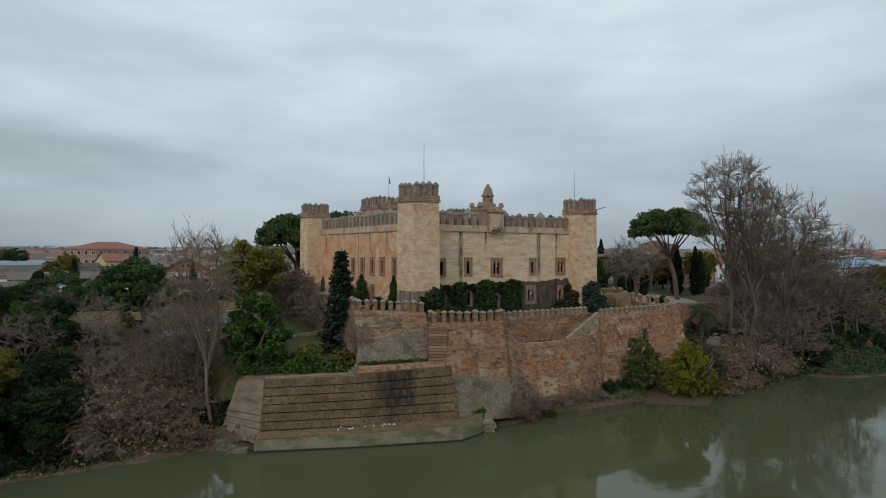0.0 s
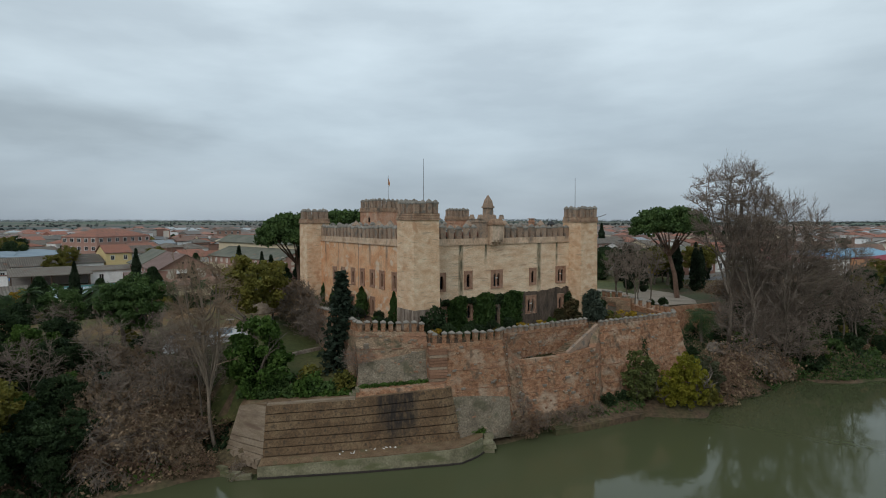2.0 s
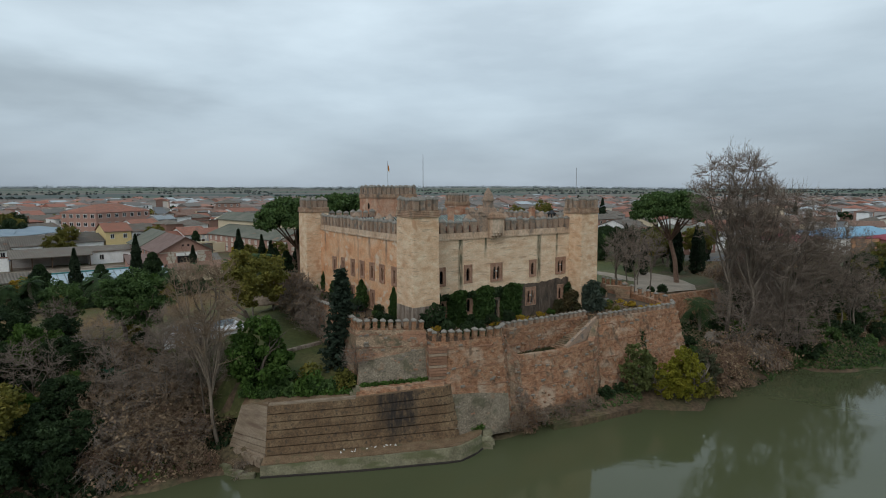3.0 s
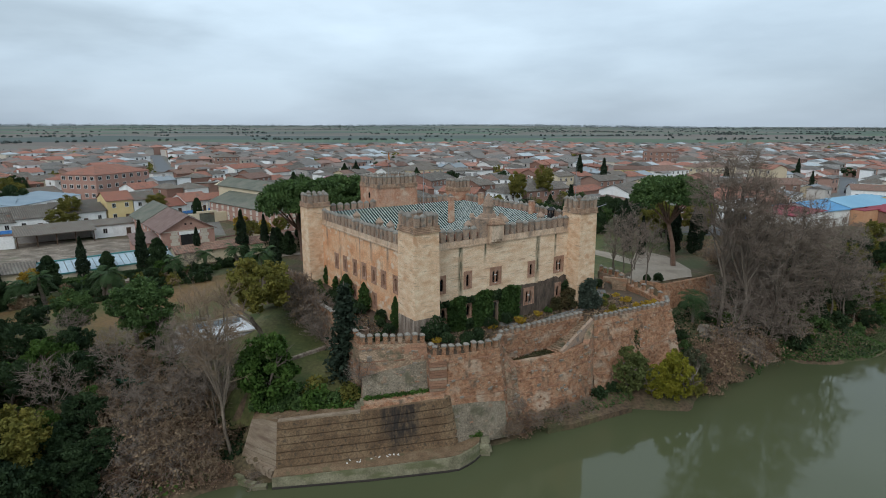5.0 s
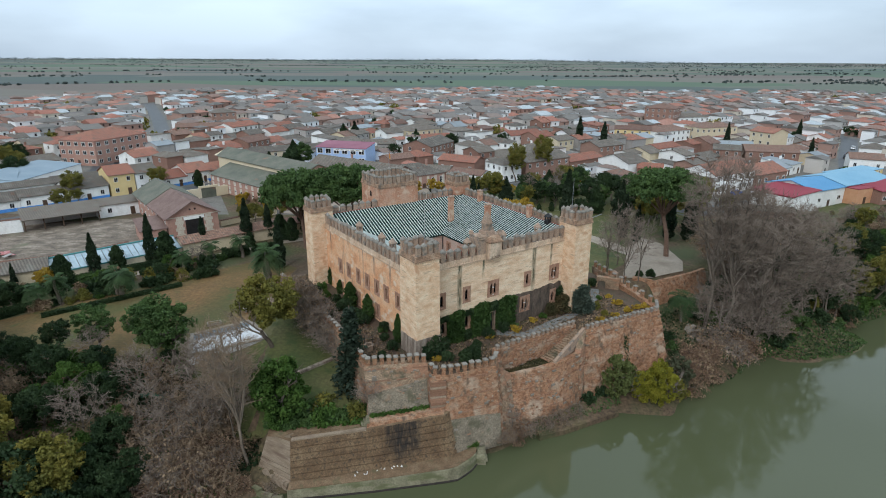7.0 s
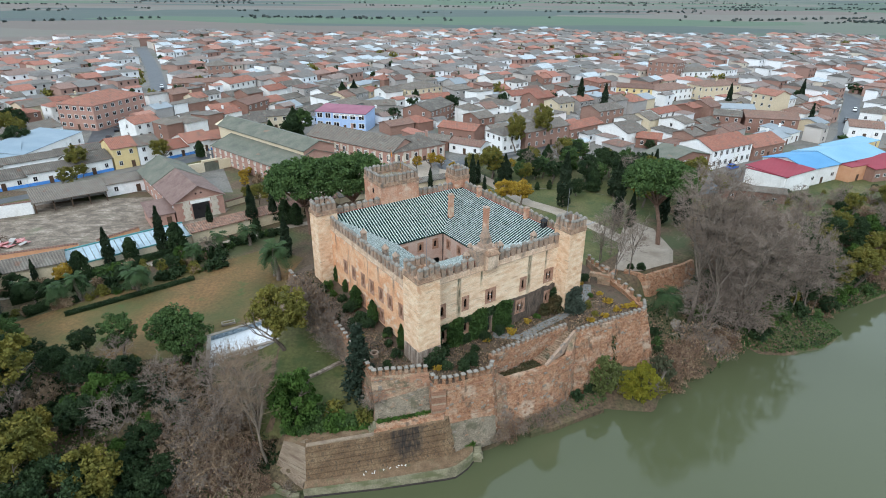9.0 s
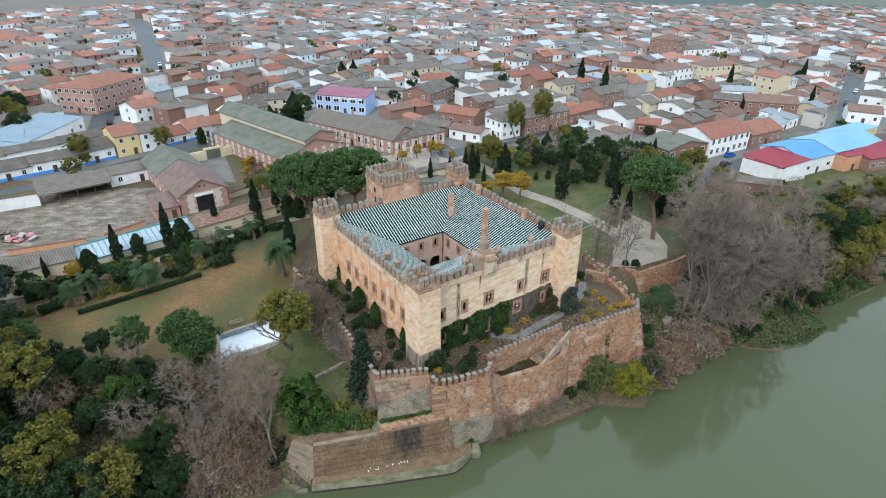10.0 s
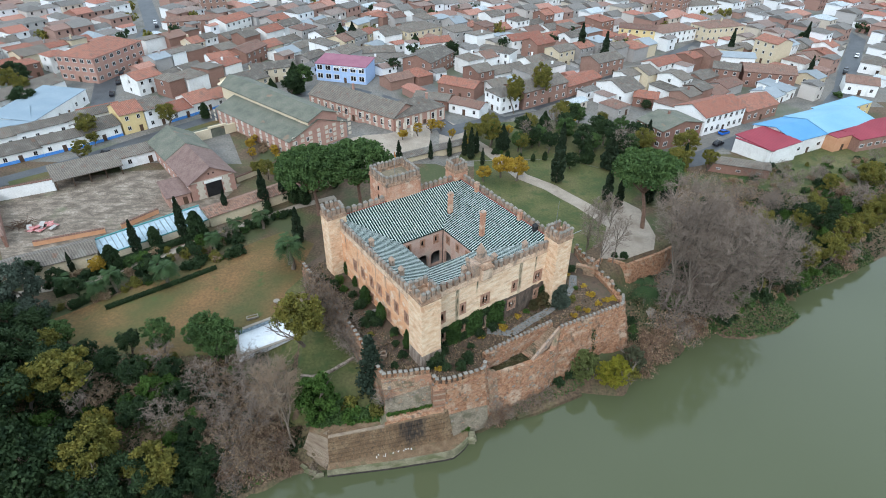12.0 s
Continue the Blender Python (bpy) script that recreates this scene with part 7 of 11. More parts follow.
# -- cars --
def car(p, turn, paint, label, van=False, ground=None):
    z = ground_at(*p) + 0.06
    c = thing("car", pose(p[0], p[1], z, 0, 0, turn), label, "car", "parked cars")
    L, Wd, H = (4.6, 1.85, 1.9) if van else (4.25, 1.75, 1.45)
    f = Form()
    rings = []
    for x, z0, z1, k in ((-L / 2, 0.35, 0.75, 0.86), (-L / 2 + 0.25, 0.22, 0.95, 1), (-0.2 * L, 0.2, 0.95, 1), (0.25 * L, 0.2, 0.9, 1), (L / 2 - 0.2, 0.24, 0.78, 0.97), (L / 2, 0.36, 0.65, 0.84)):
        y = Wd / 2 * k
        rings.append([(x, -y, z0), (x, y, z0), (x, y * 0.96, z1), (x, -y * 0.96, z1)])
    f.ring_stack(rings)
    part("body", f, paint, c)
    f = Form()
    y = Wd / 2
    f.hexa([(-L * 0.44, -y * 0.94, 0.92), (L * 0.22, -y * 0.94, 0.9), (L * 0.22, y * 0.94, 0.9), (-L * 0.44, y * 0.94, 0.92)], [(-L * 0.36, -y * 0.78, H), (L * 0.05, -y * 0.78, H), (L * 0.05, y * 0.78, H), (-L * 0.36, y * 0.78, H)])
    cab = part("cabin", f, DARK_PANE, c, "dark glazed cabin")
    f = Form()
    f.box(-L * 0.36, L * 0.05, -y * 0.79, y * 0.79, H - 0.02, H + 0.05)
    part("roof", f, paint, c)
    for sx in (-0.3, 0.31):
        for sy in (-1, 1):
            f = Form()
            rg = [[(sx * L + 0.31 * math.cos(a * math.pi / 5), sy * y * 0.8 + o, 0.31 + 0.31 * math.sin(a * math.pi / 5)) for a in range(10)] for o in (-0.1, 0.1)]
            f.ring_stack(rg)
            part("wheel", f, RUBBER, c)
    return c


car((91.8, 175.5), 31, BLUE_CAR, "bright blue small car parked at the kerb")
car((86.6, 167.0), 35, BLACK_CAR, "black car parked by the workshop")
for p_, t_, c_ in (((169.9, 241.1), 54, 0), ((172.4, 244.8), 54, 0), ((189.7, 265.7), 54, 1)):
    car(p_, t_, WHITE_CAR if c_ else BLACK_CAR, "white car parked along the road" if c_ else "black car parked along the road")
car((5.4, 247.4), 28, WHITE_CAR, "white van parked in the street", True)
car((10.4, 249.6), 28, WHITE_CAR, "white van parked in the street", True)
car((-5.8, 238.0), 60, BLACK_CAR, "dark car parked in the street")
car((-98.9, 155.4), 56, BLACK_CAR, "black car parked on the street")
for p_ in ((-121.4, 204.9), (-124.9, 217.4), (-129.1, 228.9), (-135.0, 238.6), (-130.1, 240.2), (-137.3, 256.7), (-139.4, 264.2), (-141.8, 274.7), (-143.4, 289.7), (-140.1, 270.4), (-145.8, 303.6), (-149.7, 311.4)):
    car(p_, 112, random.choice([BLACK_CAR, WHITE_CAR, BLACK_CAR]), "car parked along the long street")


# houses that can be told apart, street by street
LANDMARKS = []


def landmark(p0, p1, d, h, kind, wall, roof, label, **more):
    """A house that keeps its ground free of the packed rows."""
    v = (Vector(p1) - Vector(p0)).normalized()
    s_ = Vector((-v.y, v.x)) * d
    LANDMARKS.append([tuple(p0), tuple(p1), tuple(Vector(p1) + s_), tuple(Vector(p0) + s_)])
    house(p0, p1, d, h, kind, wall, roof, rise=0.17 * (d if kind != "gable" else (Vector(p1) - Vector(p0)).length), label=label, group="town houses", **more)


landmark((-15.9, 273.1), (-0.6, 285.9), 13, 6.4, "hip", CREAM_WALL, ROOF_OLD, "beige two-storey house with lichen-grey hipped roof", floors=2, side=3)
landmark((-5.0, 226.9), (4.3, 243.9), 13, 6.2, "ridge", BRICK_WALL, ROOF_OLD, "red brick two-storey house with lichen-grey roof", floors=2, side=2)
landmark((-1.9, 209.6), (11.1, 202.7), 9, 4.6, "ridge", BRICK_WALL, ROOF_RED, "brick house with orange tiled roof and yard", floors=1)
landmark((28.4, 194.7), (45.9, 207.5), 11, 6.2, "ridge", BRICK_WALL, ROOF_OLD, "red brick street house with dark grey roof", floors=2)
landmark((46.3, 207.5), (61.3, 219.6), 9, 4.2, "ridge", BRICK_WALL, ROOF_RED, "long brick house with orange tiled roof", floors=1)
landmark((-10.5, 197.4), (1.6, 193.3), 7, 3.4, "ridge", BRICK_WALL, ROOF_OLD, "low brick range with lichen-grey roof", floors=1)
landmark((2.0, 192.2), (12.3, 186.1), 7, 3.4, "ridge", WHITE_WALL, ROOF_BROWN, "low white range with brown tiled roof", floors=1)
landmark((-80.8, 238.1), (-75.9, 252.2), 10, 6.0, "ridge", BRICK_WALL, ROOF_BROWN, "red brick two-storey corner house with brown roof", floors=2)
landmark((-72.4, 217.4), (-57.4, 224.9), 9, 5.4, "ridge", CREAM_WALL, ROOF_OLD, "cream house with long grey roof and brick upper floor", floors=2)
landmark((-93.4, 232.2), (-83.3, 240.3), 8, 5.2, "ridge", WHITE_WALL, ROOF_RED, "white house with orange tiled roof", floors=2)
landmark((-104.6, 287.3), (-96.9, 303.4), 11, 6.0, "ridge", WHITE_WALL, ROOF_RED, "tall white house with orange tiled roof", floors=2)
landmark((-128.8, 324.2), (-117.3, 330.3), 12, 9.4, "hip", BRICK_WALL, ROOF_OLD, "brick three-storey block with dark roof", floors=3, side=3)
landmark((-134.2, 290.2), (-109.1, 298.2), 9, 5.6, "ridge", BRICK_WALL, ROOF_BROWN, "long brick building with brown roof", floors=2)
landmark((57.4, 211.7), (65.0, 199.8), 10, 5.0, "gable", WHITE_WALL, ROOF_OLD, "white workshop with lichen-grey gabled roof", floors=1)
landmark((68.3, 199.9), (75.9, 196.8), 8, 3.6, "ridge", BRICK_WALL, ROOF_RED, "small brick house with orange tiled roof", floors=1)
landmark((104.0, 280.5), (124.4, 291.8), 13, 5.6, "hip", WHITE_WALL, ROOF_BROWN, "long white and brick building with brown roof", floors=2)
landmark((85.7, 290.0), (101.9, 284.5), 9, 5.8, "ridge", YELLOW_WALL, ROOF_BROWN, "yellow two-storey house with brown roof", floors=2)
landmark((117.1, 340.5), (129.7, 330.3), 14, 12.0, "hip", BRICK_WALL, ROOF_BROWN, "brick four-storey apartment block", floors=4, side=4)
landmark((136.1, 336.0), (156.5, 342.7), 11, 6.6, "hip", WHITE_WALL, ROOF_OLD, "white two-storey house with grey hipped roof", floors=2, side=3)
landmark((127.1, 285.7), (148.5, 293.0), 12, 7.0, "hip", CREAM_WALL, ROOF_BROWN, "cream town hall with a small clock turret", floors=2, side=3, chimney_at=(0.5, 0.4))
landmark((137.5, 259.4), (142.4, 249.5), 10, 9.2, "ridge", CREAM_WALL, ROOF_RED, "cream three-storey apartment house with orange roof", floors=3)
landmark((115.4, 248.4), (132.9, 245.8), 8, 4.4, "ridge", WHITE_WALL, ROOF_GREY, "white hall with pale sheet roof", floors=1)
landmark((117.7, 223.0), (135.9, 218.3), 11, 6.0, "ridge", BRICK_WALL, ROOF_BROWN, "brick terrace house with brown tiled roof", floors=2)
landmark((106.8, 226.8), (115.8, 222.9), 9, 6.0, "ridge", BRICK_WALL, ROOF_OLD, "brick two-storey house with mossy roof", floors=2)
landmark((154.2, 216.3), (164.0, 211.6), 10, 4.4, "ridge", WHITE_WALL, ROOF_BROWN, "white house with brown roof beside the road", floors=1)
landmark((175.9, 242.8), (183.2, 236.9), 11, 4.4, "hip", WHITE_WALL, ROOF_OLD, "white house with grey hipped roof", floors=1)
landmark((85.8, 228.8), (98.2, 238.2), 8, 5.6, "ridge", WHITE_WALL, ROOF_RED, "white house with orange roof", floors=2)
landmark((62.5, 230.9), (74.7, 238.8), 10, 6.0, "ridge", BRICK_WALL, ROOF_OLD, "brick house with dark grey roof", floors=2)
landmark((-39.8, 247.0), (-20.7, 251.1), 9, 4.0, "ridge", GREY_WALL, ROOF_OLD, "grey house with lichen-grey roof behind the blue building", floors=1)
landmark((-10.2, 260.2), (4.1, 266.4), 9, 4.6, "ridge", WHITE_WALL, ROOF_RED, "white house with orange tiled roof on the corner", floors=1)
landmark((30.8, 262.0), (46.1, 270.1), 10, 6.0, "ridge", WHITE_WALL, ROOF_RED, "white house with orange tiled roof in the street", floors=2)
landmark((13.8, 252.5), (27.9, 244.8), 9, 5.2, "hip", WHITE_WALL, ROOF_OLD, "white house with lichen-grey hipped roof", floors=2)


# -- the streets of houses --
KEEP_OUT = [[(-159.0, 58.8), (-139.1, 115.4), (-119.9, 137.0), (-71.6, 191.5), (-56.0, 211.6), (-33.9, 216.7), (-6.9, 196.0), (0.1, 185.7), (12.4, 183.8), (30.0, 191.2), (55.3, 186.0), (58.3, 162.6), (83.8, 141.9), (313.8, 168.9), (330, 0), (-160, 0)],
            [(-159.8, 130.2), (-119.9, 137.0), (-65.0, 201.2), (-62.6, 214.2), (-79.8, 217.8), (-107.2, 189.6), (-119.7, 205.0), (-124.5, 220.2), (-127.9, 245.5), (-148.7, 247.9), (-154.3, 214.2), (-159.2, 174.6)],
            [(-52.3, 220.2), (-28.9, 215.5), (-23.5, 229.7), (-45.7, 235.7)], [(11.4, 196.6), (19.5, 187.1), (29.9, 197.2), (20.9, 205.8)],
            [(58.3, 162.6), (87.3, 169.8), (125.7, 192.9), (113.4, 204.6), (78.7, 186.7), (59.1, 181.5)], [(87.1, 148.7), (161.9, 167.1), (151.1, 196.8), (126.3, 187.5), (98.3, 171.7)]]

KEEP_OUT += LANDMARKS


def inside(poly, x, y):
    hit = False
    for (ax, ay), (bx, by) in zip(poly, poly[1:] + poly[:1]):
        if (ay > y) != (by > y) and x < (bx - ax) * (y - ay) / (by - ay) + ax:
            hit = not hit
    return hit


def near_road(x, y, extra):
    for pts_, width_, _lab in ROADS:
        for (ax, ay), (bx, by) in zip(pts_, pts_[1:]):
            dx, dy = bx - ax, by - ay
            f_ = max(0, min(1, ((x - ax) * dx + (y - ay) * dy) / (dx * dx + dy * dy)))
            if math.hypot(x - ax - f_ * dx, y - ay - f_ * dy) < width_ / 2 + extra:
                return True
    return False


def in_town(x, y):
    if math.hypot((x - 100) / 560, (y - 340) / 285) > 1 + 0.08 * math.sin(x * 0.02) or y < 140:
        return False
    if float(inland(np.array(x), np.array(y))) < 60:
        return False
    return not any(inside(k, x, y) for k in KEEP_OUT)


plots = []
rng = random.Random(7)
for frame_angle, west in ((37.0, False), (57.0, True)):
    e1 = Vector((math.cos(radians(frame_angle)), math.sin(radians(frame_angle))))
    e2 = Vector((-e1.y, e1.x))
    origin = Vector((-51.5, 200.3))
    for j in range(-24, 30):
        for side_ in (0, 1):
            s = -900.0 + rng.uniform(0, 10)
            t0 = j * 25.6
            while s < 1000:
                w = rng.uniform(6.0, 11.5)
                block = math.floor((s + 2000) / 78)
                if (s + 2000) % 78 > 73:
                    s += 5
                    continue
                d = rng.uniform(7.6, 11.2)
                a = origin + e1 * s + e2 * (t0 + (0 if side_ == 0 else 22.8 - d))
                c = a + e1 * w / 2 + e2 * d / 2
                s += w + (rng.uniform(0, 1.0) if rng.random() < 0.8 else rng.uniform(2, 6))
                if (c.x < -38 + 0.12 * (c.y - 200)) != west or not in_town(c.x, c.y) or near_road(c.x, c.y, 3.5):
                    continue
                corners = [a, a + e1 * w, a + e1 * w + e2 * d, a + e2 * d]
                if any(any(inside(k, q.x, q.y) for k in KEEP_OUT) or near_road(q.x, q.y, 0.3) for q in corners):
                    continue
                plots.append((c.length, a, e1, e2, w, d, side_))
plots.sort(key=lambda p: p[0])
WALLS = [(WHITE_WALL, "white"), (WHITE_WALL, "white"), (WHITE_WALL, "white"), (CREAM_WALL, "cream"), (BRICK_WALL, "red brick"), (BRICK_WALL, "red brick"), (GREY_WALL, "grey rendered")]
ROOFS = [(ROOF_OLD, "lichen-grey tiled"), (ROOF_OLD, "lichen-grey tiled"), (ROOF_OLD, "lichen-grey tiled"), (ROOF_OLD, "lichen-grey tiled"), (ROOF_BROWN, "brown tiled"), (ROOF_BROWN, "brown tiled"), (ROOF_RED, "orange tiled"), (ROOF_RED, "orange tiled"), (ROOF_GREY, "pale sheet")]
NEAR = 215
for dist, a, e1, e2, w, d, side_ in plots[:NEAR]:
    wm, wn_ = rng.choice(WALLS)
    rm, rn_ = rng.choice(ROOFS)
    two = rng.random() < 0.45
    h = rng.uniform(5.4, 6.6) if two else rng.uniform(3.0, 3.8)
    kind = rng.choice(["ridge", "ridge", "ridge", "hip", "mono"])
    p0, p1 = a, a + e1 * w
    if side_:
        p0, p1 = a + e1 * w + e2 * d, a + e2 * d
    house(p0, p1, d, h, kind, wm, rm, rise=rng.uniform(0.13, 0.2) * (d if kind != "mono" else d * 0.4), label=f"{wn_} {'two-storey' if two else 'single-storey'} town house with {rn_} roof", group="town houses",
          front=max(2, int(w / 2.9)), floors=2 if two else 1, side=1 if rng.random() < 0.5 else 0, chimney_at=(rng.uniform(0.2, 0.8), 0.6) if rng.random() < 0.3 else None)

# yards and back buildings packed between the houses
occupied = np.zeros((1150, 560), bool)


def cells(a, e1, e2, w, d, grow):
    n1, n2 = int((w + 2 * grow) / 0.7) + 1, int((d + 2 * grow) / 0.7) + 1
    u, v = np.meshgrid(np.linspace(-grow, w + grow, n1), np.linspace(-grow, d + grow, n2))
    return np.clip((a.x + e1.x * u + e2.x * v + 450).astype(int), 0, 1149), np.clip((a.y + e1.y * u + e2.y * v - 140).astype(int), 0, 559)


for dist, a, e1, e2, w, d, side_ in plots:
    occupied[cells(a, e1, e2, w, d, 0.0)] = True
fillers = []
for k in range(26000):
    x, y = rng.uniform(-400, 640), rng.uniform(184, 560)
    west = x < -38 + 0.12 * (y - 200)
    if not in_town(x, y) or near_road(x, y, 2.0):
        continue
    ang = radians((57 if west else 37) + rng.choice([0, 0, 90]))
    e1 = Vector((math.cos(ang), math.sin(ang)))
    e2 = Vector((-e1.y, e1.x))
    w, d = rng.uniform(4.5, 9), rng.uniform(4, 6.5)
    a = Vector((x, y)) - e1 * w / 2 - e2 * d / 2
    spot = cells(a, e1, e2, w, d, 0.5)
    if occupied[spot].any():
        continue
    corners = [a, a + e1 * w, a + e1 * w + e2 * d, a + e2 * d]
    if any(any(inside(q_, q.x, q.y) for q_ in KEEP_OUT) or near_road(q.x, q.y, 0.3) for q in corners):
        continue
    occupied[spot] = True
    fillers.append((Vector((x, y)).length, a, e1, e2, w, d, 0))

# the rest of the town, too many and too far to pick apart
FAR_WALL = material("far_house_walls", [(0.759, 0.753, 0.736), (0.820, 0.820, 0.816), (0.310, 0.184, 0.144), (0.575, 0.506, 0.414), (0.437, 0.414, 0.391), (0.805, 0.799, 0.793), (0.345, 0.218, 0.172), (0.517, 0.471, 0.425)], per_island=True, bump=0.0, fine=0.15)
FAR_ROOF = material("far_house_roofs", [(0.156, 0.143, 0.127), (0.210, 0.149, 0.124), (0.180, 0.164, 0.147), (0.312, 0.137, 0.097), (0.222, 0.173, 0.147), (0.144, 0.131, 0.118), (0.348, 0.178, 0.130), (0.192, 0.169, 0.151), (0.408, 0.440, 0.454), (0.162, 0.149, 0.136), (0.240, 0.149, 0.118), (0.168, 0.152, 0.136)], per_island=True, bump=0.0, fine=0.4, scale=0.25)
fw, fr_, fp = Form(), Form(), Form()


def put(dest, src, m):
    i = len(dest.v)
    dest.v += [tuple(m @ Vector(p)) for p in src.v]
    dest.f += [tuple(i + k for k in fc) for fc in src.f]


for dist, a, e1, e2, w, d, side_ in plots[NEAR:] + fillers:
    two = rng.random() < (0.62 if d > 7 else 0.2)
    h = rng.uniform(5.4, 6.8) if two else rng.uniform(3.0, 3.8)
    kind = rng.choice(["ridge", "ridge", "hip"])
    rise = rng.uniform(0.13, 0.2) * d
    turn = math.degrees(math.atan2(e1.y, e1.x))
    m = pose(a.x, a.y, ground_at(a.x, a.y) - 0.2, 0, 0, turn)
    i = len(fw.v)
    walls = Form()
    walls.box(0, w, 0, d, 0, h)
    put(fw, walls, m)
    rf = roof_form("hip", w, d, h, rise, 0.4)
    rf2 = Form()
    if kind == "ridge":        # one closed prism, so that its two slopes share a colour
        rf2.ring_stack([[(-0.3, -0.4, h), (-0.3, d + 0.4, h), (-0.3, d / 2, h + rise)], [(w + 0.3, -0.4, h), (w + 0.3, d + 0.4, h), (w + 0.3, d / 2, h + rise)]])
    else:
        k = min(w, d) / 2
        rr = [(k, d / 2, h + rise), (w - k, d / 2, h + rise)] if w > d else [(w / 2, k, h + rise), (w / 2, d - k, h + rise)]
        b0 = len(rf2.v)
        rf2.v += [(-0.4, -0.4, h), (w + 0.4, -0.4, h), (w + 0.4, d + 0.4, h), (-0.4, d + 0.4, h), *rr]
        rf2.f += [(0, 1, 5, 4), (1, 2, 5), (2, 3, 4, 5), (3, 0, 4)] if w > d else [(0, 1, 4), (1, 2, 5, 4), (2, 3, 5), (3, 0, 4, 5)]
    put(fr_, rf2, m)
    if dist < 560:
        n = max(1, int(w / 3.5))
        for fl in range(2 if two else 1):
            for q in range(n):
                x = w * (q + 0.5) / n
                wz = h * (fl + 0.38) / (2 if two else 1)
                win = Form()
                win.box(x - 0.45, x + 0.45, -0.05, 0.02, wz, wz + 1.2)
                put(fp, win, m)
            if d > 7:
                for q in (0.3, 0.7):
                    win = Form()
                    win.box(w - 0.02, w + 0.05, d * q - 0.45, d * q + 0.45, wz, wz + 1.2)
                    put(fp, win, m)
tagged(solid("far_houses", fw, FAR_WALL, "walls of the many white and brick town houses far off", "houses", kind="stuff"))
tagged(solid("far_roofs", fr_, FAR_ROOF, "tiled roofs of the many town houses far off", "roofs", kind="stuff"))
tagged(solid("far_windows", fp, DARK_PANE, "dark windows of the town houses far off", "windows", kind="stuff"))
# ---- garden and terrace things ----
POOL_WHITE = material("chalky_white_pool_paint", [(0.60, 0.61, 0.62), (0.72, 0.73, 0.74)], scale=0.6, bump=0.2, fine=0.12, stain=(0.40, 0.40, 0.38), stain_scale=0.7, stain_cut=(0.55, 0.75))
POOL_TILE = material("blue_grey_mosaic_tile", [(0.10, 0.14, 0.18), (0.26, 0.32, 0.36), (0.45, 0.50, 0.52)], scale=2.6, bump=0.2, fine=0.4)
THATCH = material("weathered_brown_thatch", [(0.10, 0.075, 0.05), (0.17, 0.125, 0.085), (0.22, 0.17, 0.12)], scale=2.0, stretch=(1, 1, 0.3), bump=0.8, bump_scale=12, fine=0.4)
OLD_WOOD = material("grey_weathered_wood", [(0.12, 0.10, 0.085), (0.20, 0.17, 0.145)], scale=2.0, stretch=(0.4, 3, 3), bump=0.4, fine=0.3)
PALE_BLOCK = material("pale_broken_concrete", [(0.24, 0.205, 0.165), (0.32, 0.28, 0.23)], scale=1.0, bump=0.5, bump_scale=5, fine=0.3)


def cut_hole(ob, corners):
    """Cuts an opening with upright sides through a sheet of ground."""
    bm = bmesh.new()
    bm.from_mesh(ob.data)
    cx_, cy_ = sum(p[0] for p in corners) / 4, sum(p[1] for p in corners) / 4
    for (ax, ay), (bx, by) in zip(corners, corners[1:] + corners[:1]):
        near = [f_ for f_ in bm.faces if (f_.calc_center_median() - Vector((cx_, cy_, f_.calc_center_median().z))).length < 14]
        geom = list({v for f_ in near for v in f_.verts}) + list({e for f_ in near for e in f_.edges}) + near
        bmesh.ops.bisect_plane(bm, geom=geom, plane_co=(ax, ay, 0), plane_no=(by - ay, ax - bx, 0))
    drop = [f_ for f_ in bm.faces if inside(corners, f_.calc_center_median().x, f_.calc_center_median().y)]
    bmesh.ops.delete(bm, geom=drop, context="FACES")
    bm.to_mesh(ob.data)
    bm.free()


POOL = [(-35.9, 73.1), (-26.8, 78.6), (-31.2, 83.9), (-38.1, 79.2)]
for o_ in [o for o in scene.collection.all_objects if o.name in ("ground", "lawn")]:
    cut_hole(o_, POOL)
pool = thing("pool", Matrix.Identity(4), "empty white swimming pool with mosaic wall in the lawn", "pool", kind="structure")
rim_z = max(ground_at(x, y) for x, y in POOL) + 0.12
f = Form()
f.hexa([(x, y, rim_z - 1.9) for x, y in POOL], [(x, y, rim_z - 0.95) for x, y in POOL])
part("basin", f, POOL_WHITE, pool)
for k in range(4):
    a, b = Vector(POOL[k]), Vector(POOL[(k + 1) % 4])
    d = (b - a).normalized()
    o = Vector((d.y, -d.x))
    f = Form()
    f.hexa([(*a, rim_z - 1.9), (*(a + o * 0.3 - d * 0.3), rim_z - 1.9), (*(b + o * 0.3 + d * 0.3), rim_z - 1.9), (*b, rim_z - 1.9)], [(*a, rim_z - 0.1), (*(a + o * 0.3 - d * 0.3), rim_z - 0.1), (*(b + o * 0.3 + d * 0.3), rim_z - 0.1), (*b, rim_z - 0.1)])
    part("pool_wall", f, POOL_TILE if k == 2 else POOL_WHITE, pool, "blue mosaic pool wall" if k == 2 else "")
    f = Form()
    a2, b2 = a + o * 0.55 - d * 0.55, b + o * 0.55 + d * 0.55
    f.hexa([(*(a - o * 0.05), rim_z - 0.1), (*a2, rim_z - 0.1), (*b2, rim_z - 0.1), (*(b - o * 0.05), rim_z - 0.1)], [(*(a - o * 0.05), rim_z), (*a2, rim_z), (*b2, rim_z), (*(b - o * 0.05), rim_z)])
    part("coping", f, PALE_BLOCK, pool, "pale stone coping")

planter = thing("planter", pose(-36.5, 83.2, ground_at(-36.5, 83.2), 0, 0, 25), "low stone planter trough with grass on the lawn", "planter")
f = Form()
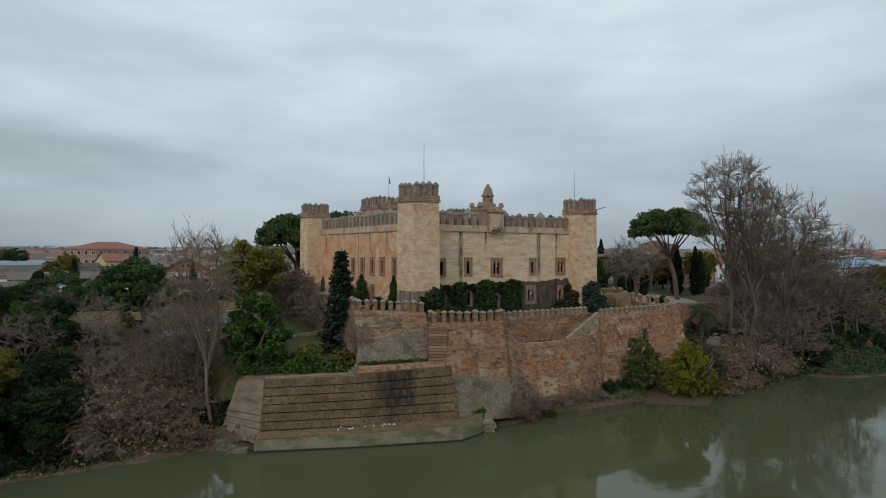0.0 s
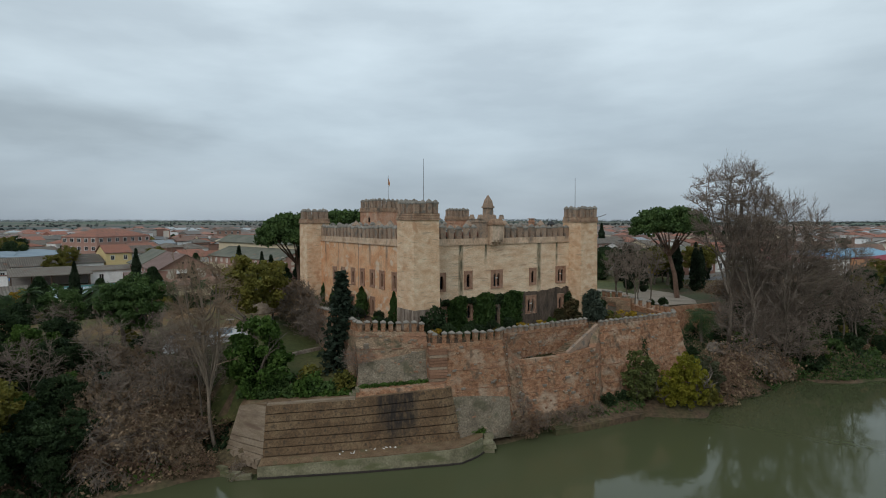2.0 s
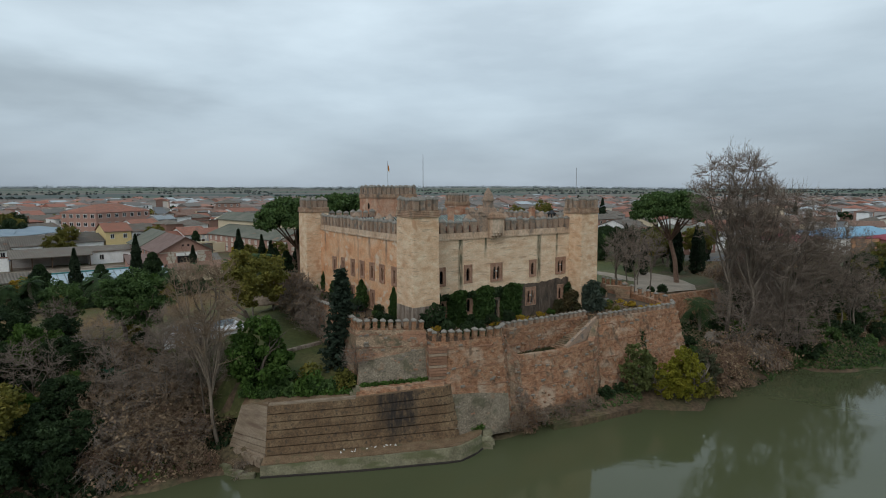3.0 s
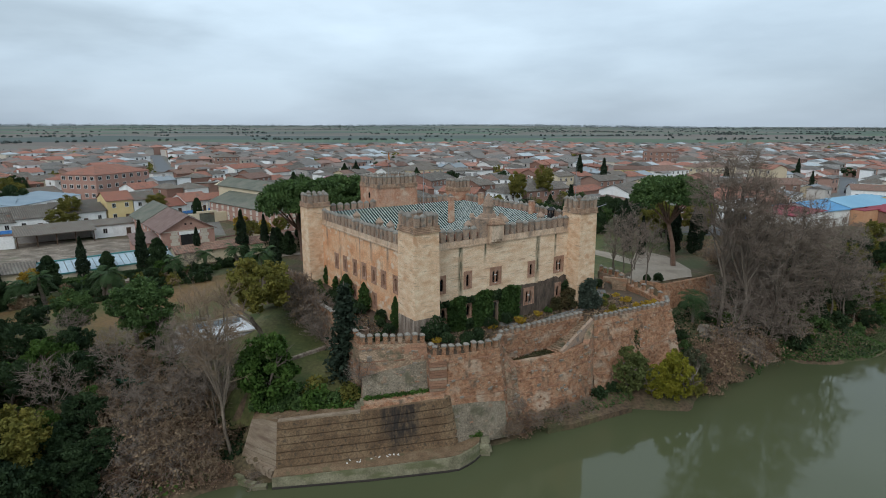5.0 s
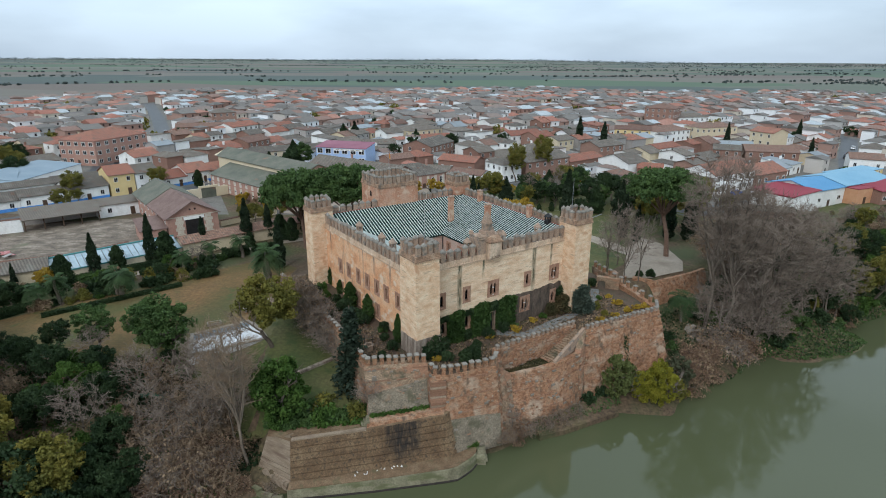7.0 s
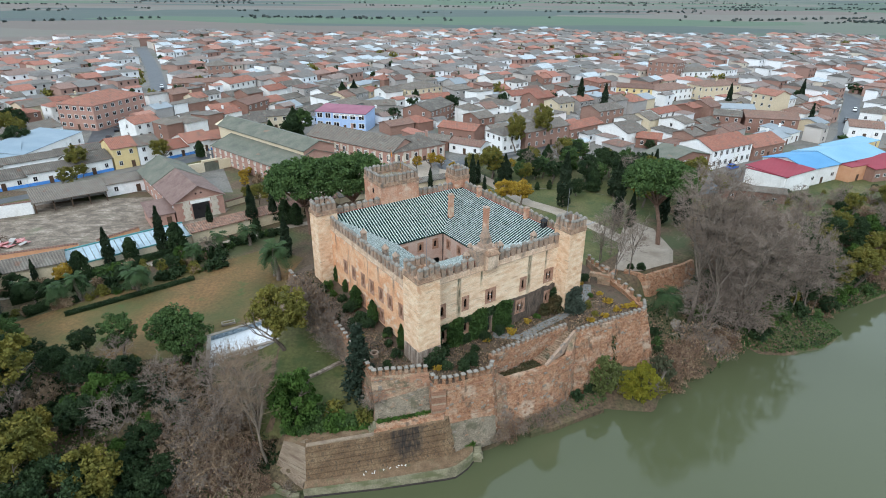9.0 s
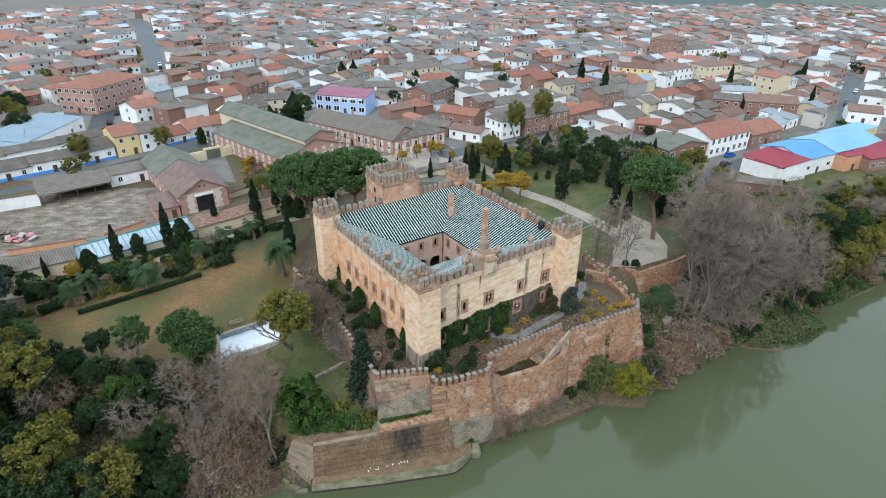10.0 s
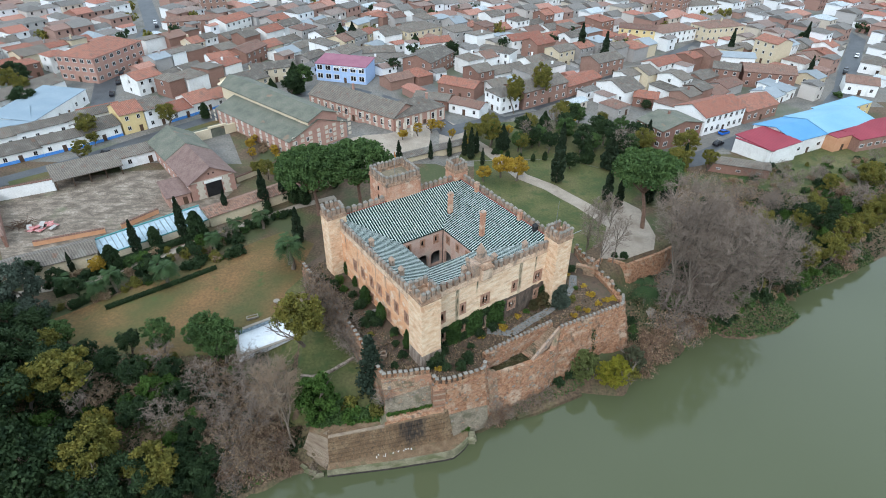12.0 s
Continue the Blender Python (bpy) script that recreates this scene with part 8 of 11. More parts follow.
for x0, x1, y0, y1 in ((-1.1, 1.1, -0.45, -0.3), (-1.1, 1.1, 0.3, 0.45), (-1.1, -0.95, -0.3, 0.3), (0.95, 1.1, -0.3, 0.3)):
    f.box(x0, x1, y0, y1, -0.1, 0.5)
part("trough", worn(f, 0.03, 2), PALE_BLOCK, planter)
f = Form()
f.box(-0.95, 0.95, -0.3, 0.3, 0.0, 0.42)
part("soil", f, LAWN, planter, "grass-grown soil")

table = thing("garden_table", pose(-32.9, 87.6, ground_at(-32.9, 87.6)), "small round stone garden table on the lawn", "table")
f = Form()
f.cylinder(0, 0, 0.62, 0.74, 0.62, 0.62, 16)
part("tabletop", f, PALE_BLOCK, table)
f = Form()
f.cylinder(0, 0, -0.1, 0.62, 0.24, 0.17, 10, 3)
part("pedestal", f, PALE_BLOCK, table)

gz = ground_at(-27.5, 86.4)
gazebo = thing("gazebo", pose(-27.5, 86.4, gz, 0, 0, 20), "small thatched garden shelter on wooden posts", "gazebo")
for sx in (-1.5, 1.5):
    for sy in (-1.5, 1.5):
        f = Form()
        f.cylinder(sx, sy, -0.2, 2.1, 0.1, 0.08, 7)
        part("post", f, OLD_WOOD, gazebo)
f = Form()
rings = []
for q, z in ((1.0, 1.85), (0.98, 2.0), (0.6, 2.75), (0.22, 3.3), (0.03, 3.5)):
    rings.append([(2.3 * q * math.cos(a_) * (1 + 0.04 * math.sin(5 * a_)), 2.3 * q * math.sin(a_), z) for a_ in [2 * math.pi * j / 20 for j in range(20)]])
f.ring_stack(rings)
part("roof", worn(f, 0.07, 1.6), THATCH, gazebo, "shaggy brown thatch roof")

well = thing("well", pose(-10.2, 70.9, terrace_z(-10.2, 70.9)), "low round well with wrought iron arch on the terrace", "well")
f = Form()
f.ring_stack([[(r * math.cos(a_), r * math.sin(a_), z) for a_ in [2 * math.pi * j / 14 for j in range(14)]] for r, z in ((0.62, -0.1), (0.58, 0.6), (0.68, 0.66), (0.68, 0.78), (0.44, 0.78), (0.44, 0.1))])
part("curb", f, MERLON_STONE, well)
f = Form()
for s in (-1, 1):
    f.tube([(s * 0.56, 0, 0.7), (s * 0.56, 0, 1.9), (s * 0.38, 0, 2.35), (0, 0, 2.55)], [0.035] * 4, 5)
f.tube([(-0.56, 0, 1.75), (0.56, 0, 1.75)], [0.03, 0.03], 5)
part("iron_arch", f, DARK_METAL, well, "wrought iron arch")

# flagstone path across the terrace, and a paved patch by the side wall
paving = thing("terrace_path", Matrix.Identity(4), "curving path of grey flagstones across the castle terrace", "path", kind="structure")
line = [Vector(p) for p in ((8.2, 79.5), (12.7, 78.8), (16.3, 82.0), (20.5, 85.3), (24.6, 89.7), (26.9, 93.5), (27.6, 97.0))]
path_pts = []
for i in range(len(line) - 1):
    n = max(1, round((line[i + 1] - line[i]).length / 0.9))
    path_pts += [line[i].lerp(line[i + 1], k / n) for k in range(n)]
path_pts.append(line[-1])


def flagstone(c, d, w0, w1, length):
    s = Vector((-d.y, d.x))
    z = terrace_z(c.x, c.y)
    p = [c - d * length / 2 + s * w0, c - d * length / 2 + s * w1, c + d * length / 2 + s * w1, c + d * length / 2 + s * w0]
    p = [q + Vector((rnd(-0.04, 0.04), rnd(-0.04, 0.04))) for q in p]
    f = Form()
    f.hexa([(*q, z - 0.05) for q in (p[0], p[3], p[2], p[1])], [(*q, z + 0.07 + rnd(0, 0.015)) for q in (p[0], p[3], p[2], p[1])])
    part("flagstone", f, FLAGSTONE, paving)


for a, b in zip(path_pts, path_pts[1:]):
    d = (b - a).normalized()
    cut = rnd(-0.2, 0.2)
    flagstone((a + b) / 2, d, -0.75, cut - 0.02, (b - a).length - 0.04)
    flagstone((a + b) / 2, d, cut + 0.02, 0.75, (b - a).length - 0.04)
for i in range(3):
    for j in range(4):
        flagstone(Vector((-14.4 + i * 0.72 + j * 0.42, 82.3 - j * 0.78 + i * 0.3)), Vector((0.9, 0.43)).normalized(), -0.36, 0.36, 0.74)

# gate wall between the corner tower and the gravel court
gate = thing("gate_wall", pose(30.0, 97.3, 9.4, 0, 0, -22), "old stone gate wall with a dark arch and worn top", "gate wall", kind="structure")
f = Form()
arch_panel(f, 4.0, 3.1, [(-1.05, 0.72, 1.7, 2.45)], 0, 0.9, 0.02)
part("masonry", worn(f, 0.05, 0.9), RUBBLE_GREY, gate)
curtain("garden_wall", [(29.4, 106.3, 11.6), (29.9, 102.5, 11.9), (31.0, 98.6, 12.3)], [(29.5, 106.2, 8.6), (30.1, 102.4, 8.6), (31.2, 98.5, 8.6)], RUBBLE_GREY, "broken garden wall with pointed merlons beside the corner tower", M_CURTAIN, 2.1, thick=0.7)
curtain("garden_wall", [(31.2, 97.0, 11.9), (32.6, 99.7, 11.0), (35.5, 103.4, 10.5)], [(31.4, 96.9, 8.2), (32.8, 99.6, 8.2), (35.7, 103.3, 8.2)], RUBBLE, "stepped brick wall below the gravel court", thick=0.6)
pier = thing("gate_pier", pose(32.1, 100.4, 9.6, 0, 0, 30), "pale square gate pier beside the court", "pier")
f = Form()
f.box(-0.42, 0.42, -0.42, 0.42, -0.5, 2.7)
part("shaft", worn(f, 0.04, 1.5), MERLON_STONE, pier)
f = Form()
f.box(-0.5, 0.5, -0.5, 0.5, 2.7, 2.85)
f.box(-0.46, 0.46, -0.46, 0.46, 2.85, 3.2, 0.36)
part("cap", f, MERLON_STONE, pier)
for x, y, z in ((33.0, 96.2, 10.4), (34.1, 95.3, 10.3), (35.1, 94.3, 10.2)):
    post_ = thing("stone_post", pose(x, y, z, 0, 0, rnd(20, 50)), "pale stone post with pyramid top on the parapet", "post", "stone posts")
    f = Form()
    f.box(-0.32, 0.32, -0.32, 0.32, -1.4, 1.0)
    part("shaft", worn(f, 0.03, 2), MERLON_STONE, post_)
    f = Form()
    f.box(-0.36, 0.36, -0.36, 0.36, 1.0, 1.4, 0.33)
    part("cap", f, MERLON_STONE, post_)
curtain("court_wall", [(36.6, 103.4, 10.4), (40.5, 101.3, 10.25), (48.9, 105.9, 10.2), (53.0, 108.8, 10.1)], [(37.3, 102.4, 5.2), (41.6, 99.9, 5.0), (49.8, 104.4, 5.0), (53.9, 107.3, 5.2)], RUBBLE, "leaning brick retaining wall below the gravel court", thick=0.6)
block = thing("concrete_block", pose(43.4, 91.6, ground_at(43.4, 91.6), 8, 12, 35), "pale broken concrete block beside the palm", "block")
f = Form()
f.box(-0.5, 0.5, -0.7, 0.7, -0.6, 1.2, 0.08)
f.box(-0.52, 0.4, -0.72, -0.1, 1.2, 1.5, 0.12)
part("slab", worn(f, 0.12, 0.9), PALE_BLOCK, block)
kerb_line = [(-24.6, 69.2), (-22.6, 69.0), (-20.8, 69.4), (-19.0, 70.5), (-17.3, 71.9), (-15.8, 73.2)]
curtain("lawn_kerb", [(x, y, ground_at(x, y) + 0.72) for x, y in kerb_line], [(x, y - 0.1, ground_at(x, y) - 0.8) for x, y in kerb_line], STONE_PLINTH, "low curved stone kerb wall in the lawn", thick=0.5, rough=0.06)
# ---- plants ----
def leaf_mat(name, cols, tr=0.25):
    return material(name, cols, scale=0.5, rough=0.7, bump=0.0, fine=0.3, per_island=False, translucent=tr, spec=0.2)


LEAF_DARK = leaf_mat("dark_evergreen_leaf", [(0.016, 0.032, 0.014), (0.032, 0.055, 0.02), (0.046, 0.074, 0.028)])
LEAF_CYPRESS = leaf_mat("cypress_green_leaf", [(0.014, 0.026, 0.013), (0.026, 0.042, 0.02), (0.036, 0.052, 0.026)])
LEAF_PINE = leaf_mat("pine_green_needles", [(0.036, 0.066, 0.02), (0.068, 0.115, 0.034), (0.10, 0.158, 0.046)])
LEAF_GREEN = leaf_mat("fresh_green_leaf", [(0.035, 0.07, 0.014), (0.065, 0.12, 0.022), (0.09, 0.15, 0.03)])
LEAF_OLIVE = leaf_mat("olive_autumn_leaf", [(0.095, 0.095, 0.022), (0.16, 0.148, 0.03), (0.22, 0.18, 0.036)])
LEAF_GOLD = leaf_mat("golden_autumn_leaf", [(0.26, 0.16, 0.02), (0.38, 0.25, 0.03), (0.46, 0.32, 0.045)])
LEAF_LIME = leaf_mat("yellow_green_willow_leaf", [(0.12, 0.12, 0.015), (0.21, 0.20, 0.02), (0.28, 0.25, 0.03)])
LEAF_BLUE = leaf_mat("blue_grey_conifer_needles", [(0.045, 0.062, 0.044), (0.078, 0.098, 0.07)])
LEAF_DRY = leaf_mat("dry_brown_leaf", [(0.16, 0.10, 0.06), (0.26, 0.175, 0.105), (0.34, 0.245, 0.155)], 0.1)
BARK = material("grey_brown_bark", [(0.09, 0.07, 0.052), (0.15, 0.12, 0.092), (0.21, 0.17, 0.135)], scale=1.2, stretch=(1, 1, 0.3), bump=0.6, bump_scale=8, fine=0.3)
TWIG = material("grey_bare_twigs", [(0.14, 0.105, 0.08), (0.20, 0.155, 0.122), (0.26, 0.208, 0.168)], scale=0.6, bump=0.0, fine=0.2)
TWIG_RED = material("reddish_bare_twigs", [(0.116, 0.065, 0.042), (0.176, 0.105, 0.070), (0.220, 0.147, 0.100)], scale=0.6, bump=0.0, fine=0.2)
PINE_BARK = material("red_brown_pine_bark", [(0.13, 0.08, 0.055), (0.20, 0.125, 0.09)], scale=1.5, bump=0.6, bump_scale=6, fine=0.3)
LEAF_IVY = leaf_mat("glossy_ivy_leaf", [(0.025, 0.05, 0.012), (0.045, 0.085, 0.02), (0.065, 0.115, 0.028)])
LEAF_BROWN = leaf_mat("brown_green_leaf", [(0.04, 0.045, 0.018), (0.07, 0.062, 0.026), (0.10, 0.07, 0.03)])
LEAF_FIR = leaf_mat("grey_green_fir_needles", [(0.022, 0.036, 0.022), (0.04, 0.058, 0.036)])
TWIG_TAN = material("tan_bare_twigs", [(0.162, 0.110, 0.071), (0.232, 0.163, 0.108), (0.297, 0.221, 0.152)], scale=0.6, bump=0.0, fine=0.2)
PALE_BARK = material("pale_tan_bark", [(0.125, 0.095, 0.07), (0.20, 0.156, 0.116), (0.27, 0.215, 0.162)], scale=1.2, stretch=(1, 1, 0.3), bump=0.6, bump_scale=8, fine=0.3)
LEAF_WILLOW = leaf_mat("olive_green_willow_leaf", [(0.07, 0.085, 0.026), (0.11, 0.13, 0.04), (0.15, 0.165, 0.055)])
LEAF_GREY = leaf_mat("grey_green_willow_leaf", [(0.06, 0.066, 0.035), (0.095, 0.10, 0.055)])
PALM_LEAF = leaf_mat("palm_frond_green", [(0.035, 0.065, 0.022), (0.06, 0.10, 0.035)])
rt = random.Random(11)
nrng = np.random.default_rng(5)


def leaves_mesh(name, points, sizes, mat, up=0.0, long=1.6):
    """Many small leaf blades at the points, turned at random. up: how far they hang (-) or stand (+)."""
    n = len(points)
    d = nrng.normal(size=(n, 3))
    d[:, 2] += up
    d /= np.linalg.norm(d, axis=1)[:, None]
    e = np.cross(d, nrng.normal(size=(n, 3)))
    e /= np.linalg.norm(e, axis=1)[:, None] + 1e-9
    s = np.asarray(sizes)[:, None]
    p = np.asarray(points)
    quad = np.stack([p - d * s * long * 0.5, p + e * s * 0.5, p + d * s * long * 0.5, p - e * s * 0.5], 1).reshape(-1, 3)
    me = bpy.data.meshes.new(name)
    me.from_pydata(quad.tolist(), [], [(4 * i, 4 * i + 1, 4 * i + 2, 4 * i + 3) for i in range(n)])
    me.materials.append(mat)
    return me


def clumps(centres, radii, per, squash=0.8):
    out, size = [], []
    for c, r in zip(centres, radii):
        q = nrng.normal(size=(per, 3))
        q /= np.linalg.norm(q, axis=1)[:, None]
        q *= (nrng.random((per, 1)) ** 0.33) * r
        q[:, 2] *= squash
        out.append(q + np.array(c))
    return np.concatenate(out)


def limb(form, start, way, length, radius, level, most, tips, spread, droop=0.0, kink=0.12, split=(2, 4), shrink=0.68):
    pts, rad = [Vector(start)], [radius]
    d = Vector(way).normalized()
    n = 4 if level < 2 else (2 if level == 2 else 1)
    for i in range(n):
        d = (d + Vector((rt.gauss(0, kink), rt.gauss(0, kink), rt.gauss(0, kink) * 0.6 - droop * level * 0.05))).normalized()
        pts.append(pts[-1] + d * length / n)
        rad.append(radius * lerp(1, 0.6, (i + 1) / n))
    if level >= 3 and n == 1:                # fine twigs run out to a point
        u = d.cross(Vector((0.3, 0.9, 0.2))).normalized() * radius
        v = d.cross(u)
        tw = form.twig
        i = len(tw.v)
        tw.v += [tuple(pts[0] + u), tuple(pts[0] - u * 0.5 + v * 0.87), tuple(pts[0] - u * 0.5 - v * 0.87), tuple(pts[1])]
        tw.f += [(i, i + 1, i + 3), (i + 1, i + 2, i + 3), (i + 2, i, i + 3)]
    else:
        (form if level < 2 else form.twig).tube(pts, rad, 6 if level == 0 else (4 if level == 1 else 3))
    tips.append((pts[-1], level))
    if level >= most:
        return
    for k in range(rt.randint(*split) + (1 if level >= 1 else 0)):
        f = rt.uniform(0.35, 1.0) if k else 1.0
        i = min(n - 1, int(f * n))
        p = pts[i].lerp(pts[i + 1], f * n - i) if f < 1 else pts[-1]
        a = rt.uniform(0, 2 * math.pi)
        side = Vector((math.cos(a), math.sin(a), 0))
        nd = (d * rt.uniform(0.7, 1.1) + side * spread * rt.uniform(0.5, 1.2) + Vector((0, 0, 0.15 - droop * 0.5 * (level >= 1)))).normalized()
        limb(form, p, nd, length * shrink * rt.uniform(0.75, 1.15), max(0.011, radius * 0.55 * rt.uniform(0.8, 1.1)), level + 1, most, tips, spread, droop, kink * 1.15, split, shrink)


def bare_tree(height, spread=0.55, levels=5, radius=0.3, droop=0.0, stems=1, mat=TWIG, split=(2, 4), first=0.34, dry=0):
    """Trunk with limbs and fine twigs, no leaves but a few dry ones."""
    f, tips = Form(), []
    f.twig = Form()
    for k in range(stems):
        lean = Vector((rt.gauss(0, 0.12), rt.gauss(0, 0.12), 1)) if stems == 1 else Vector((rt.gauss(0, 0.45), rt.gauss(0, 0.45), 1))
        limb(f, (rt.uniform(-0.3, 0.3) * (stems > 1), rt.uniform(-0.3, 0.3) * (stems > 1), -0.4), lean, height * first, radius, 0, levels, tips, spread, droop, split=split)
    k = height / max(v[2] for v in f.twig.v)
    for g in (f, f.twig):
        g.v = [(x * k, y * k, z * k) for x, y, z in g.v]
    parts = [("trunk", f.mesh("trunk"), BARK), ("crown", f.twig.mesh("crown"), mat)]
    if dry:
        fine = [t for t, lv in tips if lv >= levels - 1]
        pts = np.array([tuple(t * k) for t in rt.sample(fine, min(dry, len(fine)))]) + nrng.normal(size=(min(dry, len(fine)), 3)) * 0.25
        parts.append(("dry_leaves", leaves_mesh("dry_leaves", pts, nrng.uniform(0.12, 0.28, len(pts)), LEAF_DRY), LEAF_DRY))
    return parts


def vase_tree(height, width, seed, mains=8, seconds=64, fork=0.34, mat=None, trunk=0.3, low=0.42, fine=5, ragged=0.12, lean=(0, 0), bark=None, steep=-0.15, twig=0.02, dry=0):
    """A bare tree whose ascending limbs carry a rounded crown of fine twigs."""
    rv = random.Random(seed)
    f, g = Form(), Form()
    zc, rz = height * (low + 1) / 2, height * (1 - low) / 2
    off = Vector((lean[0] * height, lean[1] * height, 0))
    reach_ = min(height, 13.0)

    def spike(p, q, r):
        d = (q - p).normalized()
        u = d.cross(Vector((0.3, 0.9, 0.2))).normalized() * r
        v = d.cross(u)
        i = len(g.v)
        g.v += [tuple(p + u), tuple(p - u * 0.5 + v * 0.87), tuple(p - u * 0.5 - v * 0.87), tuple(q)]
        g.f += [(i, i + 1, i + 3), (i + 1, i + 2, i + 3), (i + 2, i, i + 3)]

    def shaky(p, q, n, amount):
        pts = [p.lerp(q, k / n) for k in range(n + 1)]
        return [pts[0]] + [x + Vector((rv.gauss(0, amount), rv.gauss(0, amount), rv.gauss(0, amount * 0.5))) for x in pts[1:-1]] + [pts[-1]]

    tip = Vector((0, 0, zc + rz * 0.5)) + off
    stem = shaky(Vector((0, 0, -0.4)), tip, 6, height * 0.012)
    f.tube(stem, [trunk * lerp(1, 0.22, k / 6) for k in range(7)], 6)
    limbs = [stem[3:]]
    for k in range(mains):
        a = 2 * math.pi * (k + rv.uniform(-0.3, 0.3)) / mains
        e = rv.uniform(steep, 0.8)
        target = Vector((width * 0.36 * math.cos(a) * math.cos(e), width * 0.36 * math.sin(a) * math.cos(e), zc + rz * 0.75 * math.sin(e))) + off
        u = fork + (0.66 - fork) * rv.random() ** 1.4
        start = stem[0].lerp(stem[-1], u * height / tip.z)
        mid = start.lerp(target, 0.5) + Vector((math.cos(a), math.sin(a), 0)) * width * 0.05 - Vector((0, 0, height * 0.015))
        pts = shaky(start, mid, 2, height * 0.008)[:-1] + shaky(mid, target, 2, height * 0.008)
        f.tube(pts, [trunk * q for q in (0.5, 0.42, 0.33, 0.24, 0.15)], 5)
        limbs.append(pts)
    for k in range(seconds):
        a, cz = rv.uniform(0, 2 * math.pi), rv.uniform(-0.75, 1)
        ring = math.sqrt(max(0, 1 - cz * cz))
        reach = 1 - rv.random() ** 2 * 0.45 + rv.gauss(0, ragged)
        q = Vector((width * 0.46 * ring * math.cos(a) * reach, width * 0.46 * ring * math.sin(a) * reach, zc + rz * 0.92 * cz * reach)) + off
        best = min(((x - q).length + max(0, x.z - q.z) * 1.5, i, j) for i, pts in enumerate(limbs) for j, x in enumerate(pts))
        start = limbs[best[1]][best[2]]
        pts = shaky(start, q, 3, height * 0.012)
        g.tube(pts, [trunk * q_ for q_ in (0.17, 0.12, 0.08, 0.05)], 3)
        d = (q - start).normalized()
        for i in range(fine):
            u = rv.uniform(0.3, 1.0)
            p0 = pts[min(2, int(u * 3))].lerp(pts[min(3, int(u * 3) + 1)], u * 3 - int(u * 3))
            way = (d + Vector((rv.gauss(0, 0.6), rv.gauss(0, 0.6), rv.gauss(0.25, 0.4)))).normalized()
            p1 = p0 + way * reach_ * rv.uniform(0.05, 0.10)
            spike(p0, p1, twig)
            for j in range(2):
                w0 = p0.lerp(p1, rv.uniform(0.25, 0.9))
                spike(w0, w0 + (way + Vector((rv.gauss(0, 0.6), rv.gauss(0, 0.6), rv.gauss(0.1, 0.4)))).normalized() * reach_ * rv.uniform(0.025, 0.055), twig * 0.75)
    parts = [("trunk", f.mesh("trunk"), bark or BARK), ("crown", g.mesh("crown"), mat or TWIG)]
    if dry:
        pts = np.array([g.v[rv.randrange(len(g.v))] for k in range(dry)]) + nrng.normal(size=(dry, 3)) * 0.12
        parts.append(("dry_leaves", leaves_mesh("dry_leaves", pts, nrng.uniform(0.1, 0.2, dry), LEAF_DRY), LEAF_DRY))
    return parts


def leafy_tree(height, width, mat, n=46, per=60, leaf=0.34, trunk=0.3, low=0.3, bark=BARK, lump=(0.065, 0.155), squash=0.75):
    f, tips = Form(), []
    f.twig = f
    limb(f, (0, 0, -0.4), (rt.gauss(0, 0.08), rt.gauss(0, 0.08), 1), height * 0.4, trunk, 0, 3, tips, 0.7)
    cs, rs = [], []
    while len(cs) < n:
        q = np.array([rt.gauss(0, 1), rt.gauss(0, 1), rt.gauss(0, 1)])
        q /= np.linalg.norm(q)
        r = rt.uniform(0.55, 1.0)
        c = q * r * np.array([width * 0.42, width * 0.42, height * (1 - low) * 0.45])
        c[2] += height * (low + (1 - low) * 0.52)
        if c[2] < height * low:
            continue
        cs.append(c)
        rs.append(rt.uniform(*lump) * width)
    pts = clumps(cs, rs, per, squash)
    return [("trunk", f.mesh("trunk"), bark), ("crown", leaves_mesh("crown", pts, nrng.uniform(0.7, 1.3, len(pts)) * leaf, mat), mat)]


def cypress(height, width, mat=LEAF_CYPRESS, n=1800, leaf=0.38, tip=0.9):
    f = Form()
    f.cylinder(0, 0, -0.3, height * 0.9, 0.16, 0.03, 6)
    t = nrng.random(n) ** 0.8
    lump = 1 + 0.16 * np.sin(t * 19 + 1) + 0.1 * nrng.normal(size=n)
    r = width / 2 * np.minimum(1, (t + 0.04) * 7) * (1 - t ** 2.2) ** tip * lump * (0.55 + 0.45 * nrng.random(n) ** 0.4)
    a = nrng.random(n) * 2 * math.pi
    pts = np.stack([r * np.cos(a), r * np.sin(a), 0.15 + t * height * 0.98], 1)
    return [("trunk", f.mesh("trunk"), BARK), ("crown", leaves_mesh("crown", pts, nrng.uniform(0.7, 1.3, n) * leaf, mat, up=1.6), mat)]


def fir(height, width, mat=LEAF_DARK):
    f = Form()
    f.cylinder(0, 0, -0.3, height, 0.17, 0.03, 6)
    pts = []
    for k in range(26):
        z = height * (0.08 + 0.9 * k / 26)
        reach = width / 2 * (1 - k / 26) ** 0.9 * rt.uniform(0.75, 1.15) + 0.15
        for j in range(9):
            a = rt.uniform(0, 6.28)
            for s in range(16):
                q = reach * (s + rt.random()) / 16
                pts.append((q * math.cos(a) + rt.gauss(0, 0.14), q * math.sin(a) + rt.gauss(0, 0.14), z - q * 0.35 + rt.gauss(0, 0.12)))
    pts = np.array(pts)
    return [("trunk", f.mesh("trunk"), BARK), ("crown", leaves_mesh("crown", pts, nrng.uniform(0.2, 0.38, len(pts)), mat, up=-0.5), mat)]


